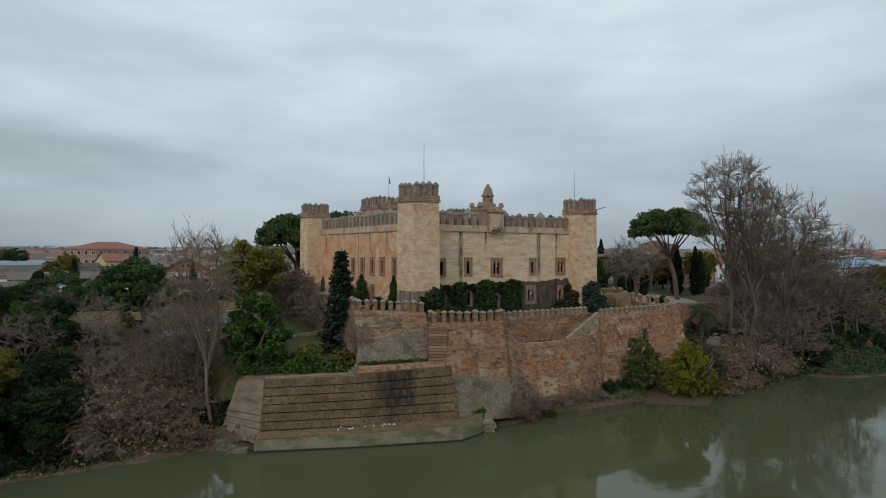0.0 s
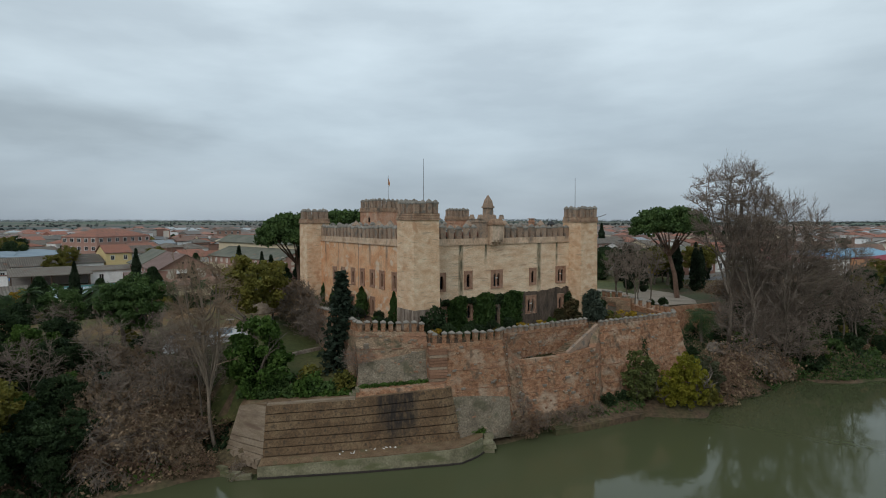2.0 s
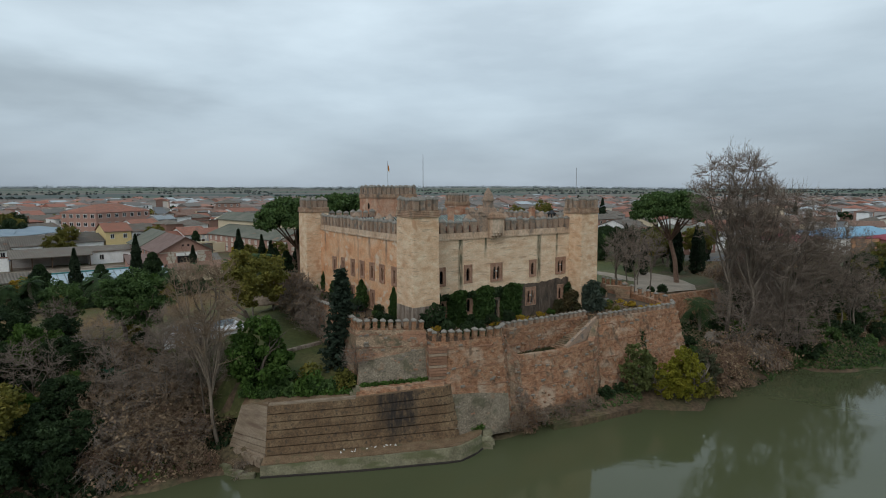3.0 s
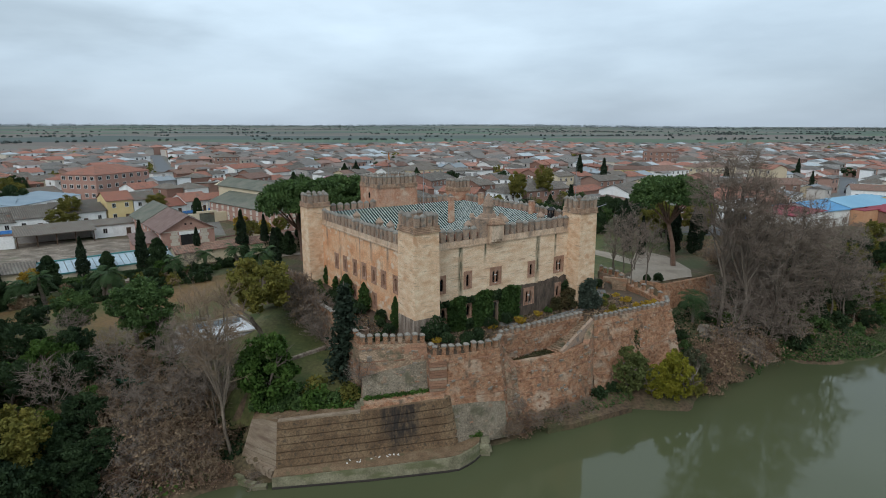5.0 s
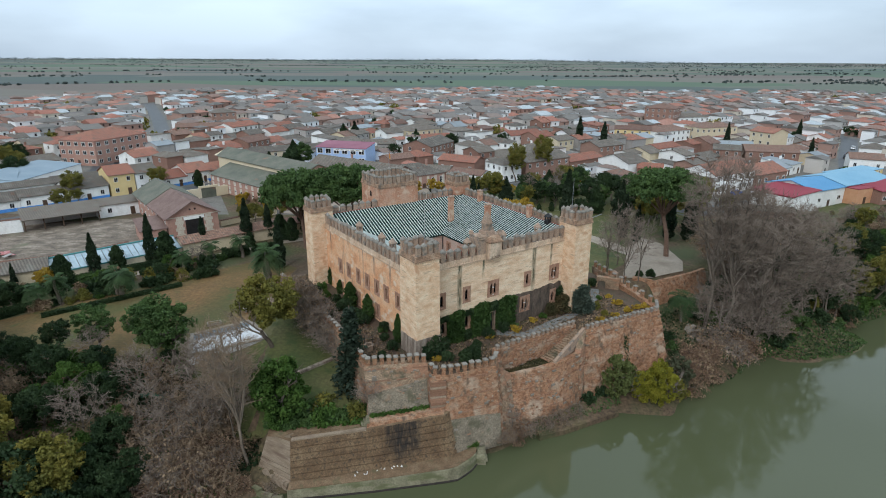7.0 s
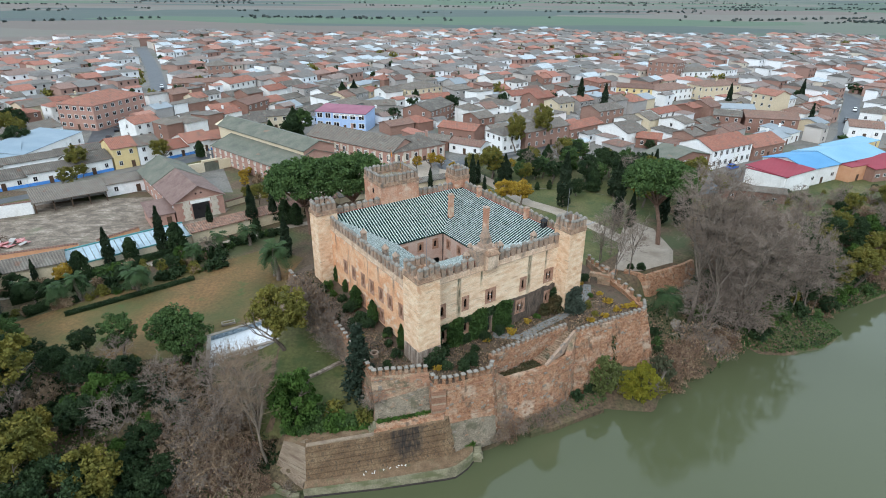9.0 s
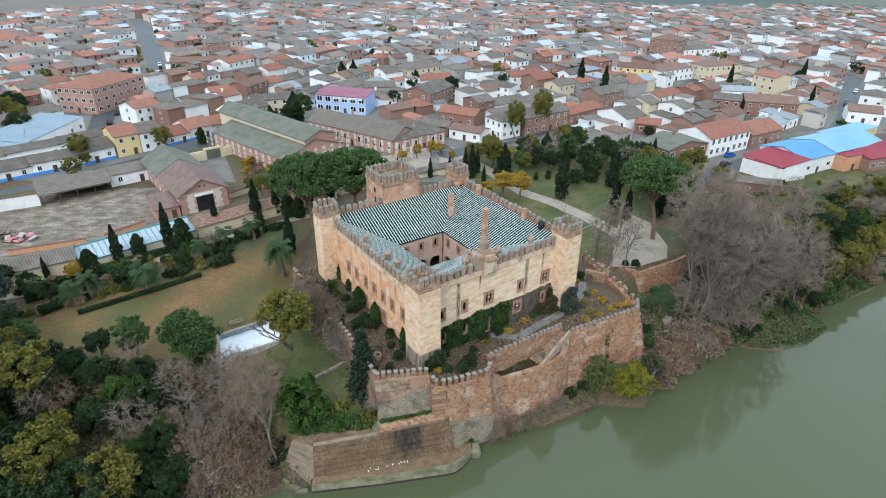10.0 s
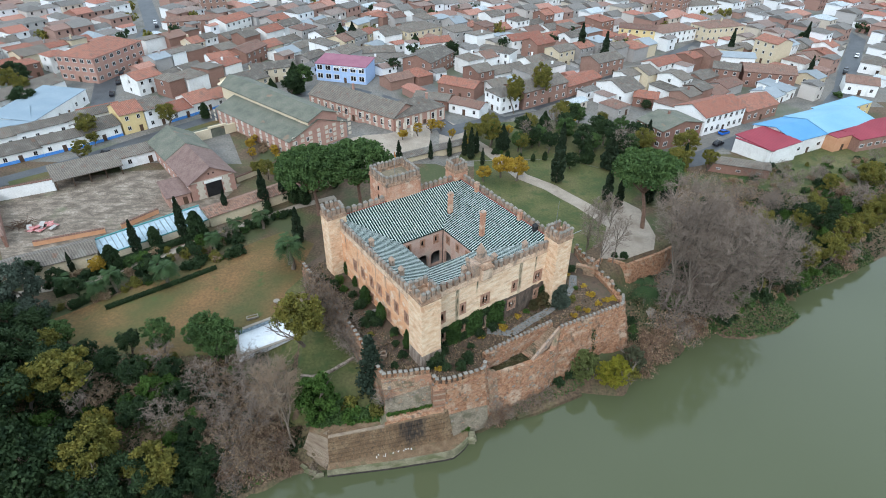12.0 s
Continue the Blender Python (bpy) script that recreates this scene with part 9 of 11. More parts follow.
def umbrella_pine(height, width, thick, lean=(0.08, 0.0)):
    """A leaning bare trunk that forks under one thick, closed dome of needles."""
    f = Form()
    base = height - thick
    fork = (lean[0] * base, lean[1] * base, base * 0.72)
    f.tube([(0, 0, -0.4), (lean[0] * base * 0.35, lean[1] * base * 0.35, base * 0.4), fork], [0.55, 0.44, 0.38], 8)
    for k in range(13):
        a = 2 * math.pi * k / 13 + rt.uniform(-0.2, 0.2)
        reach = width * 0.5 * rt.uniform(0.35, 0.8)
        e = Vector(fork) + Vector((math.cos(a) * reach, math.sin(a) * reach, base * 0.28 + thick * 0.35))
        m_ = Vector(fork).lerp(e, 0.5) + Vector((0, 0, -0.3 + 0.1 * base * 0.3))
        f.tube([fork, m_, e], [0.24, 0.16, 0.07], 5)
    cs, rs = [], []
    for k in range(300):
        a, q = rt.uniform(0, 6.283), math.sqrt(rt.random())
        edge = 1 + 0.07 * math.sin(3 * a + 1) + 0.05 * math.sin(7 * a)
        r = width * 0.46 * q * edge
        dome = math.sqrt(max(0.0, 1 - q ** 2.4))
        u = 1 - 0.75 * rt.random() ** 1.6
        cs.append((fork[0] + r * math.cos(a), fork[1] + r * math.sin(a), base + thick * (0.06 + 0.12 * q) + thick * 0.80 * dome * u))
        rs.append(rt.uniform(0.8, 1.35) * width / 17)
    pts = clumps(cs, rs, 64, 0.72)
    return [("trunk", f.mesh("trunk"), PINE_BARK), ("crown", leaves_mesh("crown", pts, nrng.uniform(0.28, 0.5, len(pts)), LEAF_PINE, up=0.8), LEAF_PINE)]


def palm(height, reach=2.3, fronds=44, rise_to=1.25):
    """A shaggy trunk under a head of arching fronds with narrow leaflets."""
    f = Form()
    rings = 12
    f.tube([(0.12 * math.sin(i * 0.5), 0, height * i / rings - 0.2) for i in range(rings + 1)], [0.24 - 0.005 * i + 0.035 * (i % 2) for i in range(rings + 1)], 8)
    g = Form()
    for k in range(fronds):
        a = rt.uniform(0, 6.283)
        rise = rt.uniform(-0.75, rise_to)
        long_ = reach * rt.uniform(0.8, 1.1)
        d = Vector((math.cos(a), math.sin(a), 0))
        s = Vector((-d.y, d.x, 0))

        def rib(u):
            return Vector((0, 0, height - 0.15)) + d * long_ * u * (1 - 0.2 * max(0, rise) * u) + Vector((0, 0, rise * long_ * 0.7 * u - long_ * 0.7 * u * u))

        for i in range(13):
            u = 0.16 + 0.84 * i / 13
            c, e = rib(u), rib(u + 0.06)
            along_ = (e - c).normalized()
            w = long_ * 0.3 * math.sin(math.pi * min(1, 0.12 + u * 0.82)) + 0.05
            for sg in (-1, 1):
                tip_ = c + s * sg * w + along_ * w * 0.75 + Vector((0, 0, -0.3 * w))
                g.quad(c - along_ * 0.03, c + along_ * 0.05, tip_ + along_ * 0.03, tip_ - along_ * 0.02)
        for u in (0.0, 0.3, 0.6):
            g.quad(rib(u) - s * 0.025, rib(u) + s * 0.025, rib(u + 0.3) + s * 0.015, rib(u + 0.3) - s * 0.015)
    return [("trunk", f.mesh("trunk"), BARK), ("fronds", g.mesh("fronds"), PALM_LEAF)]


def bush(width, height, mat, n=14, per=70, leaf=0.22, stems=True):
    cs, rs = [], []
    for k in range(n):
        a, q = rt.uniform(0, 6.283), math.sqrt(rt.random())
        z = rt.uniform(0.15, 0.85) * height * math.sqrt(max(0.05, 1 - 0.75 * q * q))
        cs.append((q * width * 0.36 * math.cos(a), q * width * 0.36 * math.sin(a), z))
        rs.append(rt.uniform(0.16, 0.26) * min(width, height * 1.4))
    pts = clumps(cs, rs, per, 0.85)
    pts = pts[pts[:, 2] > -0.1]
    f = Form()
    for k in range(5):
        a = rt.uniform(0, 6.283)
        f.tube([(0, 0, -0.3), (width * 0.12 * math.cos(a), width * 0.12 * math.sin(a), height * 0.3), (width * 0.3 * math.cos(a), width * 0.3 * math.sin(a), height * 0.62)], [0.06, 0.045, 0.02], 4)
    return [("stem", f.mesh("stem"), BARK), ("foliage", leaves_mesh("foliage", pts, nrng.uniform(0.7, 1.3, len(pts)) * leaf, mat), mat)]


STOCK = {}


def stock(key, label, category, makers, group):
    """Grows a few plants of a kind; they are planted as copies that share the meshes."""
    STOCK[key] = ([mk() for mk in makers], label, category, group)
    for parts_ in STOCK[key][0]:
        for nm, me, mat in parts_:
            if not me.materials:
                me.materials.append(mat)


def plant(key, x, y, scale=1.0, z=None, which=None, label="", turn=None, tall=1.0, lean=(0, 0)):
    kinds, lab, cat, grp = STOCK[key]
    parts_ = kinds[rt.randrange(len(kinds)) if which is None else which]
    z = ground_at(x, y) if z is None else z
    m = pose(x, y, z, lean[0], lean[1], rt.uniform(0, 360) if turn is None else turn)
    t = thing(cat.replace(" ", "_"), m, label or lab, cat, grp)
    for nm, me, mat in parts_:
        part(nm, me, None, t, at=Matrix.Diagonal((scale, scale, scale * tall, 1)))
    return t


stock("bare", "bare grey deciduous tree with fine twigs on the bank", "tree", [lambda: vase_tree(10, 8.0, 1, trunk=0.15, seconds=130, fine=7), lambda: vase_tree(10, 7.0, 2, trunk=0.14, seconds=120, low=0.3, fine=7), lambda: vase_tree(10, 4.6, 3, mains=6, trunk=0.12, seconds=60, fork=0.25, low=0.35, fine=7), lambda: vase_tree(7, 8.0, 4, mains=13, trunk=0.11, seconds=170, fork=0.06, low=0.12, fine=7), lambda: vase_tree(10, 8.5, 5, mains=11, trunk=0.14, seconds=150, fork=0.2, low=0.22, fine=7)], "bare trees")
stock("poplar", "tall bare grey poplar with upright limbs", "tree", [lambda: vase_tree(30, 13.0, 11, mains=16, seconds=330, fork=0.3, low=0.40, trunk=0.32, fine=14, ragged=0.05, steep=-0.05), lambda: vase_tree(22, 10.5, 12, mains=14, seconds=230, fork=0.28, low=0.40, trunk=0.3, fine=11, ragged=0.14, mat=TWIG_TAN, bark=PALE_BARK, steep=0.0), lambda: vase_tree(22, 10.5, 13, mains=13, seconds=220, fork=0.25, low=0.34, trunk=0.22, fine=12, ragged=0.08, steep=-0.05)], "tall bare trees")
stock("brush", "tangle of bare brown drooping twigs at the water", "shrub", [lambda: bare_tree(5, 0.8, 4, 0.045, droop=0.9, stems=6, mat=TWIG_RED, split=(3, 4), dry=700), lambda: bare_tree(5, 0.9, 4, 0.04, droop=1.0, stems=5, mat=TWIG, split=(3, 4), dry=500)], "bare shrubs")
stock("thicket", "rounded tangle of tan leafless brush on the bank", "shrub", [lambda: vase_tree(5, 6.5, 21, mains=16, trunk=0.07, seconds=260, fork=0.03, low=0.0, fine=9, mat=TWIG_TAN, ragged=0.12, dry=1500), lambda: vase_tree(4.4, 5.4, 22, mains=14, trunk=0.06, seconds=220, fork=0.03, low=0.0, fine=9, mat=TWIG, ragged=0.14, dry=700)], "bare shrubs")
stock("cypress", "slender dark green cypress in the garden", "cypress tree", [lambda: cypress(10, 2.1), lambda: cypress(10, 2.5)], "cypresses")
stock("cone", "broad dark green conical conifer", "conifer tree", [lambda: cypress(10, 5.0, LEAF_CYPRESS, 5200, 0.42, 1.2), lambda: cypress(8, 4.6, LEAF_DARK, 4200, 0.42, 1.0)], "conifers")
stock("round", "clipped rounded dark evergreen beside the garden path", "tree", [lambda: cypress(6, 3.2, LEAF_DARK, 3000, 0.3, 0.45)], "clipped evergreens")
stock("fir", "slim grey-green fir with drooping boughs by the wall", "fir tree", [lambda: fir(12, 3.6, LEAF_FIR)], "firs")
stock("pine", "broad umbrella pine with a dense flat green crown", "pine tree", [lambda: umbrella_pine(18.4, 16.5, 7.0, (-0.09, 0.16)), lambda: umbrella_pine(18.2, 18.5, 9.0, (0.04, 0.04))], "umbrella pines")
stock("palm", "palm with feathery green fronds and rough trunk", "palm tree", [lambda: palm(3.8, 1.8, 28, 1.6), lambda: palm(3.0, 1.7, 26, 1.6), lambda: palm(4.2, 3.1, 32)], "palms")
stock("dark", "dense dark green broadleaf tree", "tree", [lambda: leafy_tree(9, 7.5, LEAF_DARK, 84, 80, 0.23, lump=(0.05, 0.13)), lambda: leafy_tree(8, 8, LEAF_DARK, 90, 80, 0.23, low=0.15, lump=(0.05, 0.13))], "evergreen trees")
stock("garden_pine", "bushy mid-green pine on the garden edge", "pine tree", [lambda: leafy_tree(9, 7.5, LEAF_PINE, 80, 110, 0.21, low=0.22, lump=(0.05, 0.12))], "garden pines")
stock("olive", "olive-yellow autumn tree with thinning leaves", "tree", [lambda: leafy_tree(9, 8, LEAF_OLIVE, 90, 80, 0.22, lump=(0.045, 0.11)), lambda: leafy_tree(9, 7, LEAF_OLIVE, 76, 80, 0.22, lump=(0.045, 0.11))], "autumn trees")
stock("gold", "golden yellow autumn tree", "tree", [lambda: leafy_tree(6, 6, LEAF_GOLD, 60, 70, 0.21, lump=(0.05, 0.12)), lambda: leafy_tree(6, 5, LEAF_GOLD, 50, 70, 0.21, lump=(0.05, 0.12))], "golden trees")
stock("lime", "bright yellow-green willow standing in the river edge", "willow tree", [lambda: leafy_tree(8.4, 5.8, LEAF_LIME, 170, 52, 0.19, low=0.03, squash=1.1, lump=(0.04, 0.085))], "willows")
stock("willow", "airy olive-green willow at the bastion foot", "willow tree", [lambda: leafy_tree(8, 5.2, LEAF_WILLOW, 120, 22, 0.26, low=0.05, squash=1.2, lump=(0.04, 0.08)), lambda: leafy_tree(7, 5.6, LEAF_GREY, 120, 20, 0.26, low=0.05, squash=1.2, lump=(0.04, 0.08))], "willows")
stock("green", "fresh green leafy tree", "tree", [lambda: leafy_tree(7, 6, LEAF_GREEN, 80, 90, 0.22, low=0.08, lump=(0.05, 0.13))], "green trees")
stock("shrub_tall", "tall green shrub trained against the ochre castle wall", "shrub", [lambda: cypress(7, 3.4, LEAF_IVY, 2600, 0.34, 0.5), lambda: cypress(7, 3.0, LEAF_IVY, 2400, 0.34, 0.7)], "wall shrubs")
stock("wall_bush", "rounded grey-green wall shrub", "shrub", [lambda: bush(3.8, 4.2, LEAF_BLUE, 40, 60, 0.26)], "wall shrubs")
stock("wall_bush_brown", "rounded brown-green wall shrub", "shrub", [lambda: bush(3.4, 4.2, LEAF_BROWN, 36, 60, 0.26)], "wall shrubs")
stock("bush_dark", "dark green evergreen bush", "bush", [lambda: bush(3, 2.2, LEAF_DARK, 16, 44, 0.29), lambda: bush(3.4, 2.0, LEAF_DARK, 18, 44, 0.29)], "dark bushes")
stock("bush_green", "fresh green leafy bush", "bush", [lambda: bush(3, 2.2, LEAF_GREEN, 18, 44, 0.27), lambda: bush(3.4, 1.8, LEAF_PINE, 20, 44, 0.25)], "green bushes")
stock("bush_olive", "small yellowing autumn bush", "bush", [lambda: bush(3, 2.2, LEAF_OLIVE, 14, 50, 0.24), lambda: bush(2.8, 2.0, LEAF_DRY, 14, 40, 0.22)], "autumn bushes")
stock("bush_gold", "small bright yellow shrub", "bush", [lambda: bush(1.5, 1.0, LEAF_GOLD, 10, 40, 0.16)], "yellow shrubs")
stock("ball", "round clipped dark green bush", "bush", [lambda: bush(2.0, 1.8, LEAF_DARK, 22, 60, 0.17)], "clipped bushes")
stock("blue", "blue-grey conifer on the river bank", "conifer tree", [lambda: leafy_tree(9, 8, LEAF_BLUE, 90, 90, 0.24, low=0.05, lump=(0.05, 0.13))], "blue conifers")

# garden west of the castle
for x, y, s in ((-67.9, 104.8, 0.85), (-60.1, 111.5, 1.05), (-52.9, 120.4, 0.75), (-44.9, 125.3, 1.05), (-41.0, 128.8, 0.9), (-33.0, 109.3, 0.95), (-34.0, 134.1, 1.0), (-28.9, 136.3, 0.9), (-64.4, 107.4, 0.35), (-57.1, 113.7, 0.4), (-78.4, 97.5, 0.5), (-89.4, 90.9, 0.8)):
    plant("cypress", x, y, s)
for x, y, s in ((-64.8, 107.4, 0.85), (-56.7, 111.1, 1.15), (-69.7, 98.1, 1.05), (-37.9, 128.0, 1.0), (-43.2, 122.2, 0.6), (-35.1, 127.2, 0.9)):
    plant("round", x, y, s)
for x, y, s in ((-68.5, 89.1, 1), (-66.2, 90.9, 0.9), (-58.5, 95.2, 1.05), (-56.4, 93.4, 1.15), (-47.8, 112.1, 1), (-42.8, 115.3, 1.05), (-33.5, 101.2, 1.2), (-32.3, 99.4, 1.35), (-50.9, 105.4, 0.8), (-84.0, 84.2, 1.1), (-87.7, 86.9, 1.1), (-75.8, 90.7, 0.9)):
    plant("palm", x, y, s * 1.4, which=rt.randrange(2))
for (ax, ay), (bx, by), n in (((-75.1, 84.4), (-44.7, 106.0), 30), ((-80.6, 91.5), (-60.9, 104.7), 24), ((-59.0, 104.8), (-37.6, 122.8), 26), ((-66, 96.5), (-47, 110.5), 20)):
    for i in range(n):
        f_ = (i + rt.random() * 0.6) / n
        plant(rt.choice(["bush_dark", "bush_dark", "bush_green", "ball", "bush_olive"]), lerp(ax, bx, f_) + rt.uniform(-1, 1), lerp(ay, by, f_) + rt.uniform(-1, 1), rt.uniform(0.5, 1.15))
plant("green", -54.5, 107.1, 0.5)
plant("bare", -49.3, 109.0, 0.5)
plant("gold", -71.8, 96.7, 0.75, label="yellowing garden tree by the outbuilding")
# trees along the lawn's river edge
plant("garden_pine", -49.4, 73.6, 0.85, which=0)
plant("garden_pine", -41.4, 73.6, 1.05, which=0)
plant("garden_pine", -38.4, 72.4, 1.12, which=0)
plant("dark", -57.6, 70.6, 0.5)
plant("dark", -62.7, 69.6, 0.6)
plant("olive", -25.0, 75.6, 1.3, which=0, z=9.6)
plant("fir", -12.1, 67.8, 1.5, z=7.6, tall=0.7)
plant("green", -20.6, 63.2, 1.38, z=5.4, label="tree smothered in fresh green ivy above the revetment")
plant("green", -22.6, 64.6, 0.9, z=6.2, label="leafy green tree beside the revetment")
plant("bush_green", -18.0, 63.0, 1.5, z=6.4)
plant("bush_green", -15.0, 62.6, 1.3, z=6.4)
for i in range(16):
    plant(rt.choice(["bush_green", "bush_green", "bush_dark"]), -21.5 + 0.75 * i, 60.2 + 0.22 * i + rt.uniform(0, 1.6), rt.uniform(0.6, 1.0), z=6.5)
plant("bush_olive", -15.8, 64.2, 1.25, which=0, z=6.8)
plant("bush_olive", -10.8, 63.3, 1.1, which=0, z=6.9)
plant("bare", -9.6, 63.6, 0.5, z=6.9)
for x, y, s in ((-18.9, 79.2, 0.62), (-17.0, 76.5, 0.5), (-20.8, 82.8, 0.6), (-22.7, 87.3, 0.5), (-14.1, 72.4, 0.55), (-15.6, 74.2, 0.7), (-17.9, 77.8, 0.85), (-19.9, 80.6, 0.9), (-16.8, 75.2, 0.75), (-21.6, 83.4, 0.85)):
    plant("bare", x, y, s, which=3, label="dense bare grey-brown tree along the garden wall")
plant("poplar", -24.6, 60.6, 0.74, which=1, z=1.4, tall=1.34, lean=(0, -4), label="tall vase-shaped bare grey tree on the river bank", turn=40)
plant("bare", -26.6, 62.2, 1.2, z=3.2, label="bare grey tree on the river bank", turn=200)
# western slope down to the river
def free_bank(x, y, lo, hi):
    d = float(inland(np.array(x), np.array(y)))
    return lo < d < hi


for x, y, s in ((-29.5, 57.0, 1.05), (-31.8, 56.2, 1.15), (-27.4, 58.3, 0.9), (-33.0, 58.7, 1.0), (-24.2, 57.3, 0.5), (-21.0, 56.9, 0.35), (-30, 61.0, 1.0), (-26.8, 61.0, 0.9), (-34.2, 54.6, 0.8)):
    plant("brush", x, y, s)
for x, y, s in ((-30.6, 57.6, 1.1), (-34.0, 57.2, 1.15), (-27.2, 59.4, 0.95), (-36.8, 59.4, 1.0), (-32.0, 61.8, 1.1), (-28.8, 63.4, 0.95), (-36.0, 63.8, 0.9), (-39.2, 56.0, 0.8), (-33.6, 66.0, 0.9), (-29.4, 66.8, 0.85), (-26.2, 56.9, 0.6), (-40.2, 62.0, 0.75), (-46.5, 56.2, 0.85), (-55.8, 63.6, 0.8), (-37.6, 67.6, 0.75)):
    plant("thicket", x, y, s)
for x, y, s in ((-31, 65.5, 0.95), (-34, 68.2, 0.9), (-37, 63.3, 0.95), (-29.5, 68.3, 0.9), (-40, 66.5, 0.75), (-44, 60, 0.8), (-27.5, 66.0, 0.9), (-33.2, 71.0, 0.65), (-57, 60, 0.8), (-34.5, 60.5, 0.95), (-30.5, 61.5, 0.9), (-48.2, 70.2, 0.6), (-72, 66, 0.8)):
    plant("bare", x, y, s)
for x, y, s in ((-41, 49, 0.95), (-46, 50, 1.0), (-52, 47.5, 1.1), (-57, 53, 1.0), (-62, 49, 1.2), (-67, 57, 1.1), (-73, 51, 1.2), (-80, 59, 1.1), (-87, 63, 1.15), (-74, 62, 1.0), (-82, 69, 1.0), (-92, 70, 1.1), (-95, 57, 1.2), (-70, 67, 0.8), (-64, 66, 0.7), (-56, 68, 0.55), (-51, 66, 0.6), (-45.5, 67.5, 0.5), (-54.8, 73.0, 0.5), (-40.5, 55.5, 0.7), (-38, 52.5, 0.75), (-36.8, 55.6, 0.7), (-39.6, 58.6, 0.7), (-43, 63.5, 0.65), (-36.2, 51.5, 0.5), (-60, 63, 0.7), (-49, 60, 0.6)):
    plant("dark", x, y, s * (1.6 if x < -58 else 1.25 if x < -44 else 1.0))
for x, y, s in ((-43.1, 52.1, 1.12), (-52.0, 52.7, 1.25), (-59.0, 62.4, 1.45), (-66, 61.0, 1.0), (-53.5, 58.0, 0.7), (-68, 71.5, 0.75)):
    plant("olive", x, y, s)
for x, y, s in ((-47.5, 63.9, 0.85), (-45, 65.5, 0.65), (-40.5, 61.5, 0.55), (-61, 57, 0.9), (-69, 62, 0.9), (-55, 49, 0.9), (-42.8, 57.5, 0.6), (-50.5, 62, 0.6)):
    plant("green", x, y, s)
for x, y, s in ((-67, 92.5, 0.9), (-61, 97.5, 0.8), (-72, 88.5, 1.0), (-78, 92, 1.0), (-54, 103, 0.7), (-84, 94, 1.0)):
    plant("dark", x, y, s * 0.6, label="dark evergreen tree in the garden hedge")
plant("blue", -80.0, 84.0, 1.3)
plant("blue", -74.5, 79.0, 0.85)
plant("blue", -86, 80, 1.2)
for x, y, s in ((-62, 72.0, 0.55), (-67.5, 75.0, 0.7), (-72, 75.5, 0.9), (-78, 77, 1.0), (-90, 84, 1.1)):
    plant(rt.choice(["dark", "garden_pine"]), x, y, s)
OPEN_GROUND = [[(-74.3, 82.6), (-68.7, 76.3), (-51.1, 72.1), (-37.3, 74.0), (-26.7, 65.1), (-12.8, 63.0), (-12.7, 71.0), (-19.4, 81.9), (-30.7, 99.9), (-55.8, 98.4)], [(76, 141), (98, 134), (128, 146), (150, 160), (160, 170), (98, 166)]]


JOINED = {}


def strew(key, x, y, s):
    """Adds a bush to the joined scrub of the bank."""
    kinds = STOCK[key][0]
    nm, me, mat = kinds[rt.randrange(len(kinds))][1]
    co = np.empty(len(me.vertices) * 3)
    me.vertices.foreach_get("co", co)
    co = co.reshape(-1, 3) * s
    a = rt.uniform(0, 6.283)
    turned = np.stack([co[:, 0] * math.cos(a) - co[:, 1] * math.sin(a) + x, co[:, 0] * math.sin(a) + co[:, 1] * math.cos(a) + y, co[:, 2] + ground_at(x, y)], 1)
    JOINED.setdefault(mat.name, (mat, []))[1].append(turned)


def undergrowth(name, label, test, count, size, mat, lift=(0.0, 0.5), box=(-100, -18, 44, 80)):
    """Low leaves, litter and grass strewn over the bank."""
    xs = nrng.uniform(box[0], box[1], count * 3)
    ys = nrng.uniform(box[2], box[3], count * 3)
    d = inland(xs, ys)
    patch = np.sin(xs * 0.31 + 2.0 * np.sin(ys * 0.23)) + np.sin(ys * 0.41 + 1.7 * np.sin(xs * 0.19))
    ok = [i for i in np.nonzero(test(xs, ys, d, patch))[0] if not any(inside(k, xs[i], ys[i]) for k in OPEN_GROUND)][:count]
    z = land(xs[ok], ys[ok]) + nrng.uniform(lift[0], lift[1], len(ok))
    o_ = bpy.data.objects.new(name, leaves_mesh(name, np.stack([xs[ok], ys[ok], z], 1), nrng.uniform(size[0], size[1], len(ok)), mat, up=0.6))
    scene.collection.objects.link(o_)
    tagged(o_, label, "undergrowth", kind="stuff")


for i in range(150):
    x, y = rt.uniform(-98, -26.5), rt.uniform(44, 77)
    if not free_bank(x, y, 1.0, 27):
        continue
    key = rt.choice(["bush_dark", "bush_dark", "bush_green", "bush_olive", "brush" if -34 < x < -27 else "bush_dark"])
    (plant if key == "brush" or i % 4 == 0 else strew)(key, x, y, rt.uniform(0.5, 1.05) * (0.7 if x > -30 else 1))
undergrowth("undergrowth", "dark green ivy and weeds covering the western bank", lambda x, y, d, q: (d > 0.5) & (d < 30) & (q > -0.1) & ~((x > -24) & (d < 3)), 16000, (0.2, 0.45), LEAF_DARK)
undergrowth("undergrowth", "fresh green weeds on the western bank", lambda x, y, d, q: (d > 0.5) & (d < 28) & (q < -0.5) & ~((x > -24) & (d < 3)), 6000, (0.2, 0.4), LEAF_GREEN)
undergrowth("leaf_litter", "dry brown leaf litter on the western bank", lambda x, y, d, q: (d > 0.3) & (d < 30), 12000, (0.15, 0.3), LEAF_DRY, (0.0, 0.12))
# behind the castle
plant("pine", 48.4, 117.4, 1.0, which=0, turn=0, tall=1.05, label="umbrella pine with a dense flat crown beside the gravel court")
plant("pine", -30.6, 121.8, 1.0, which=1)
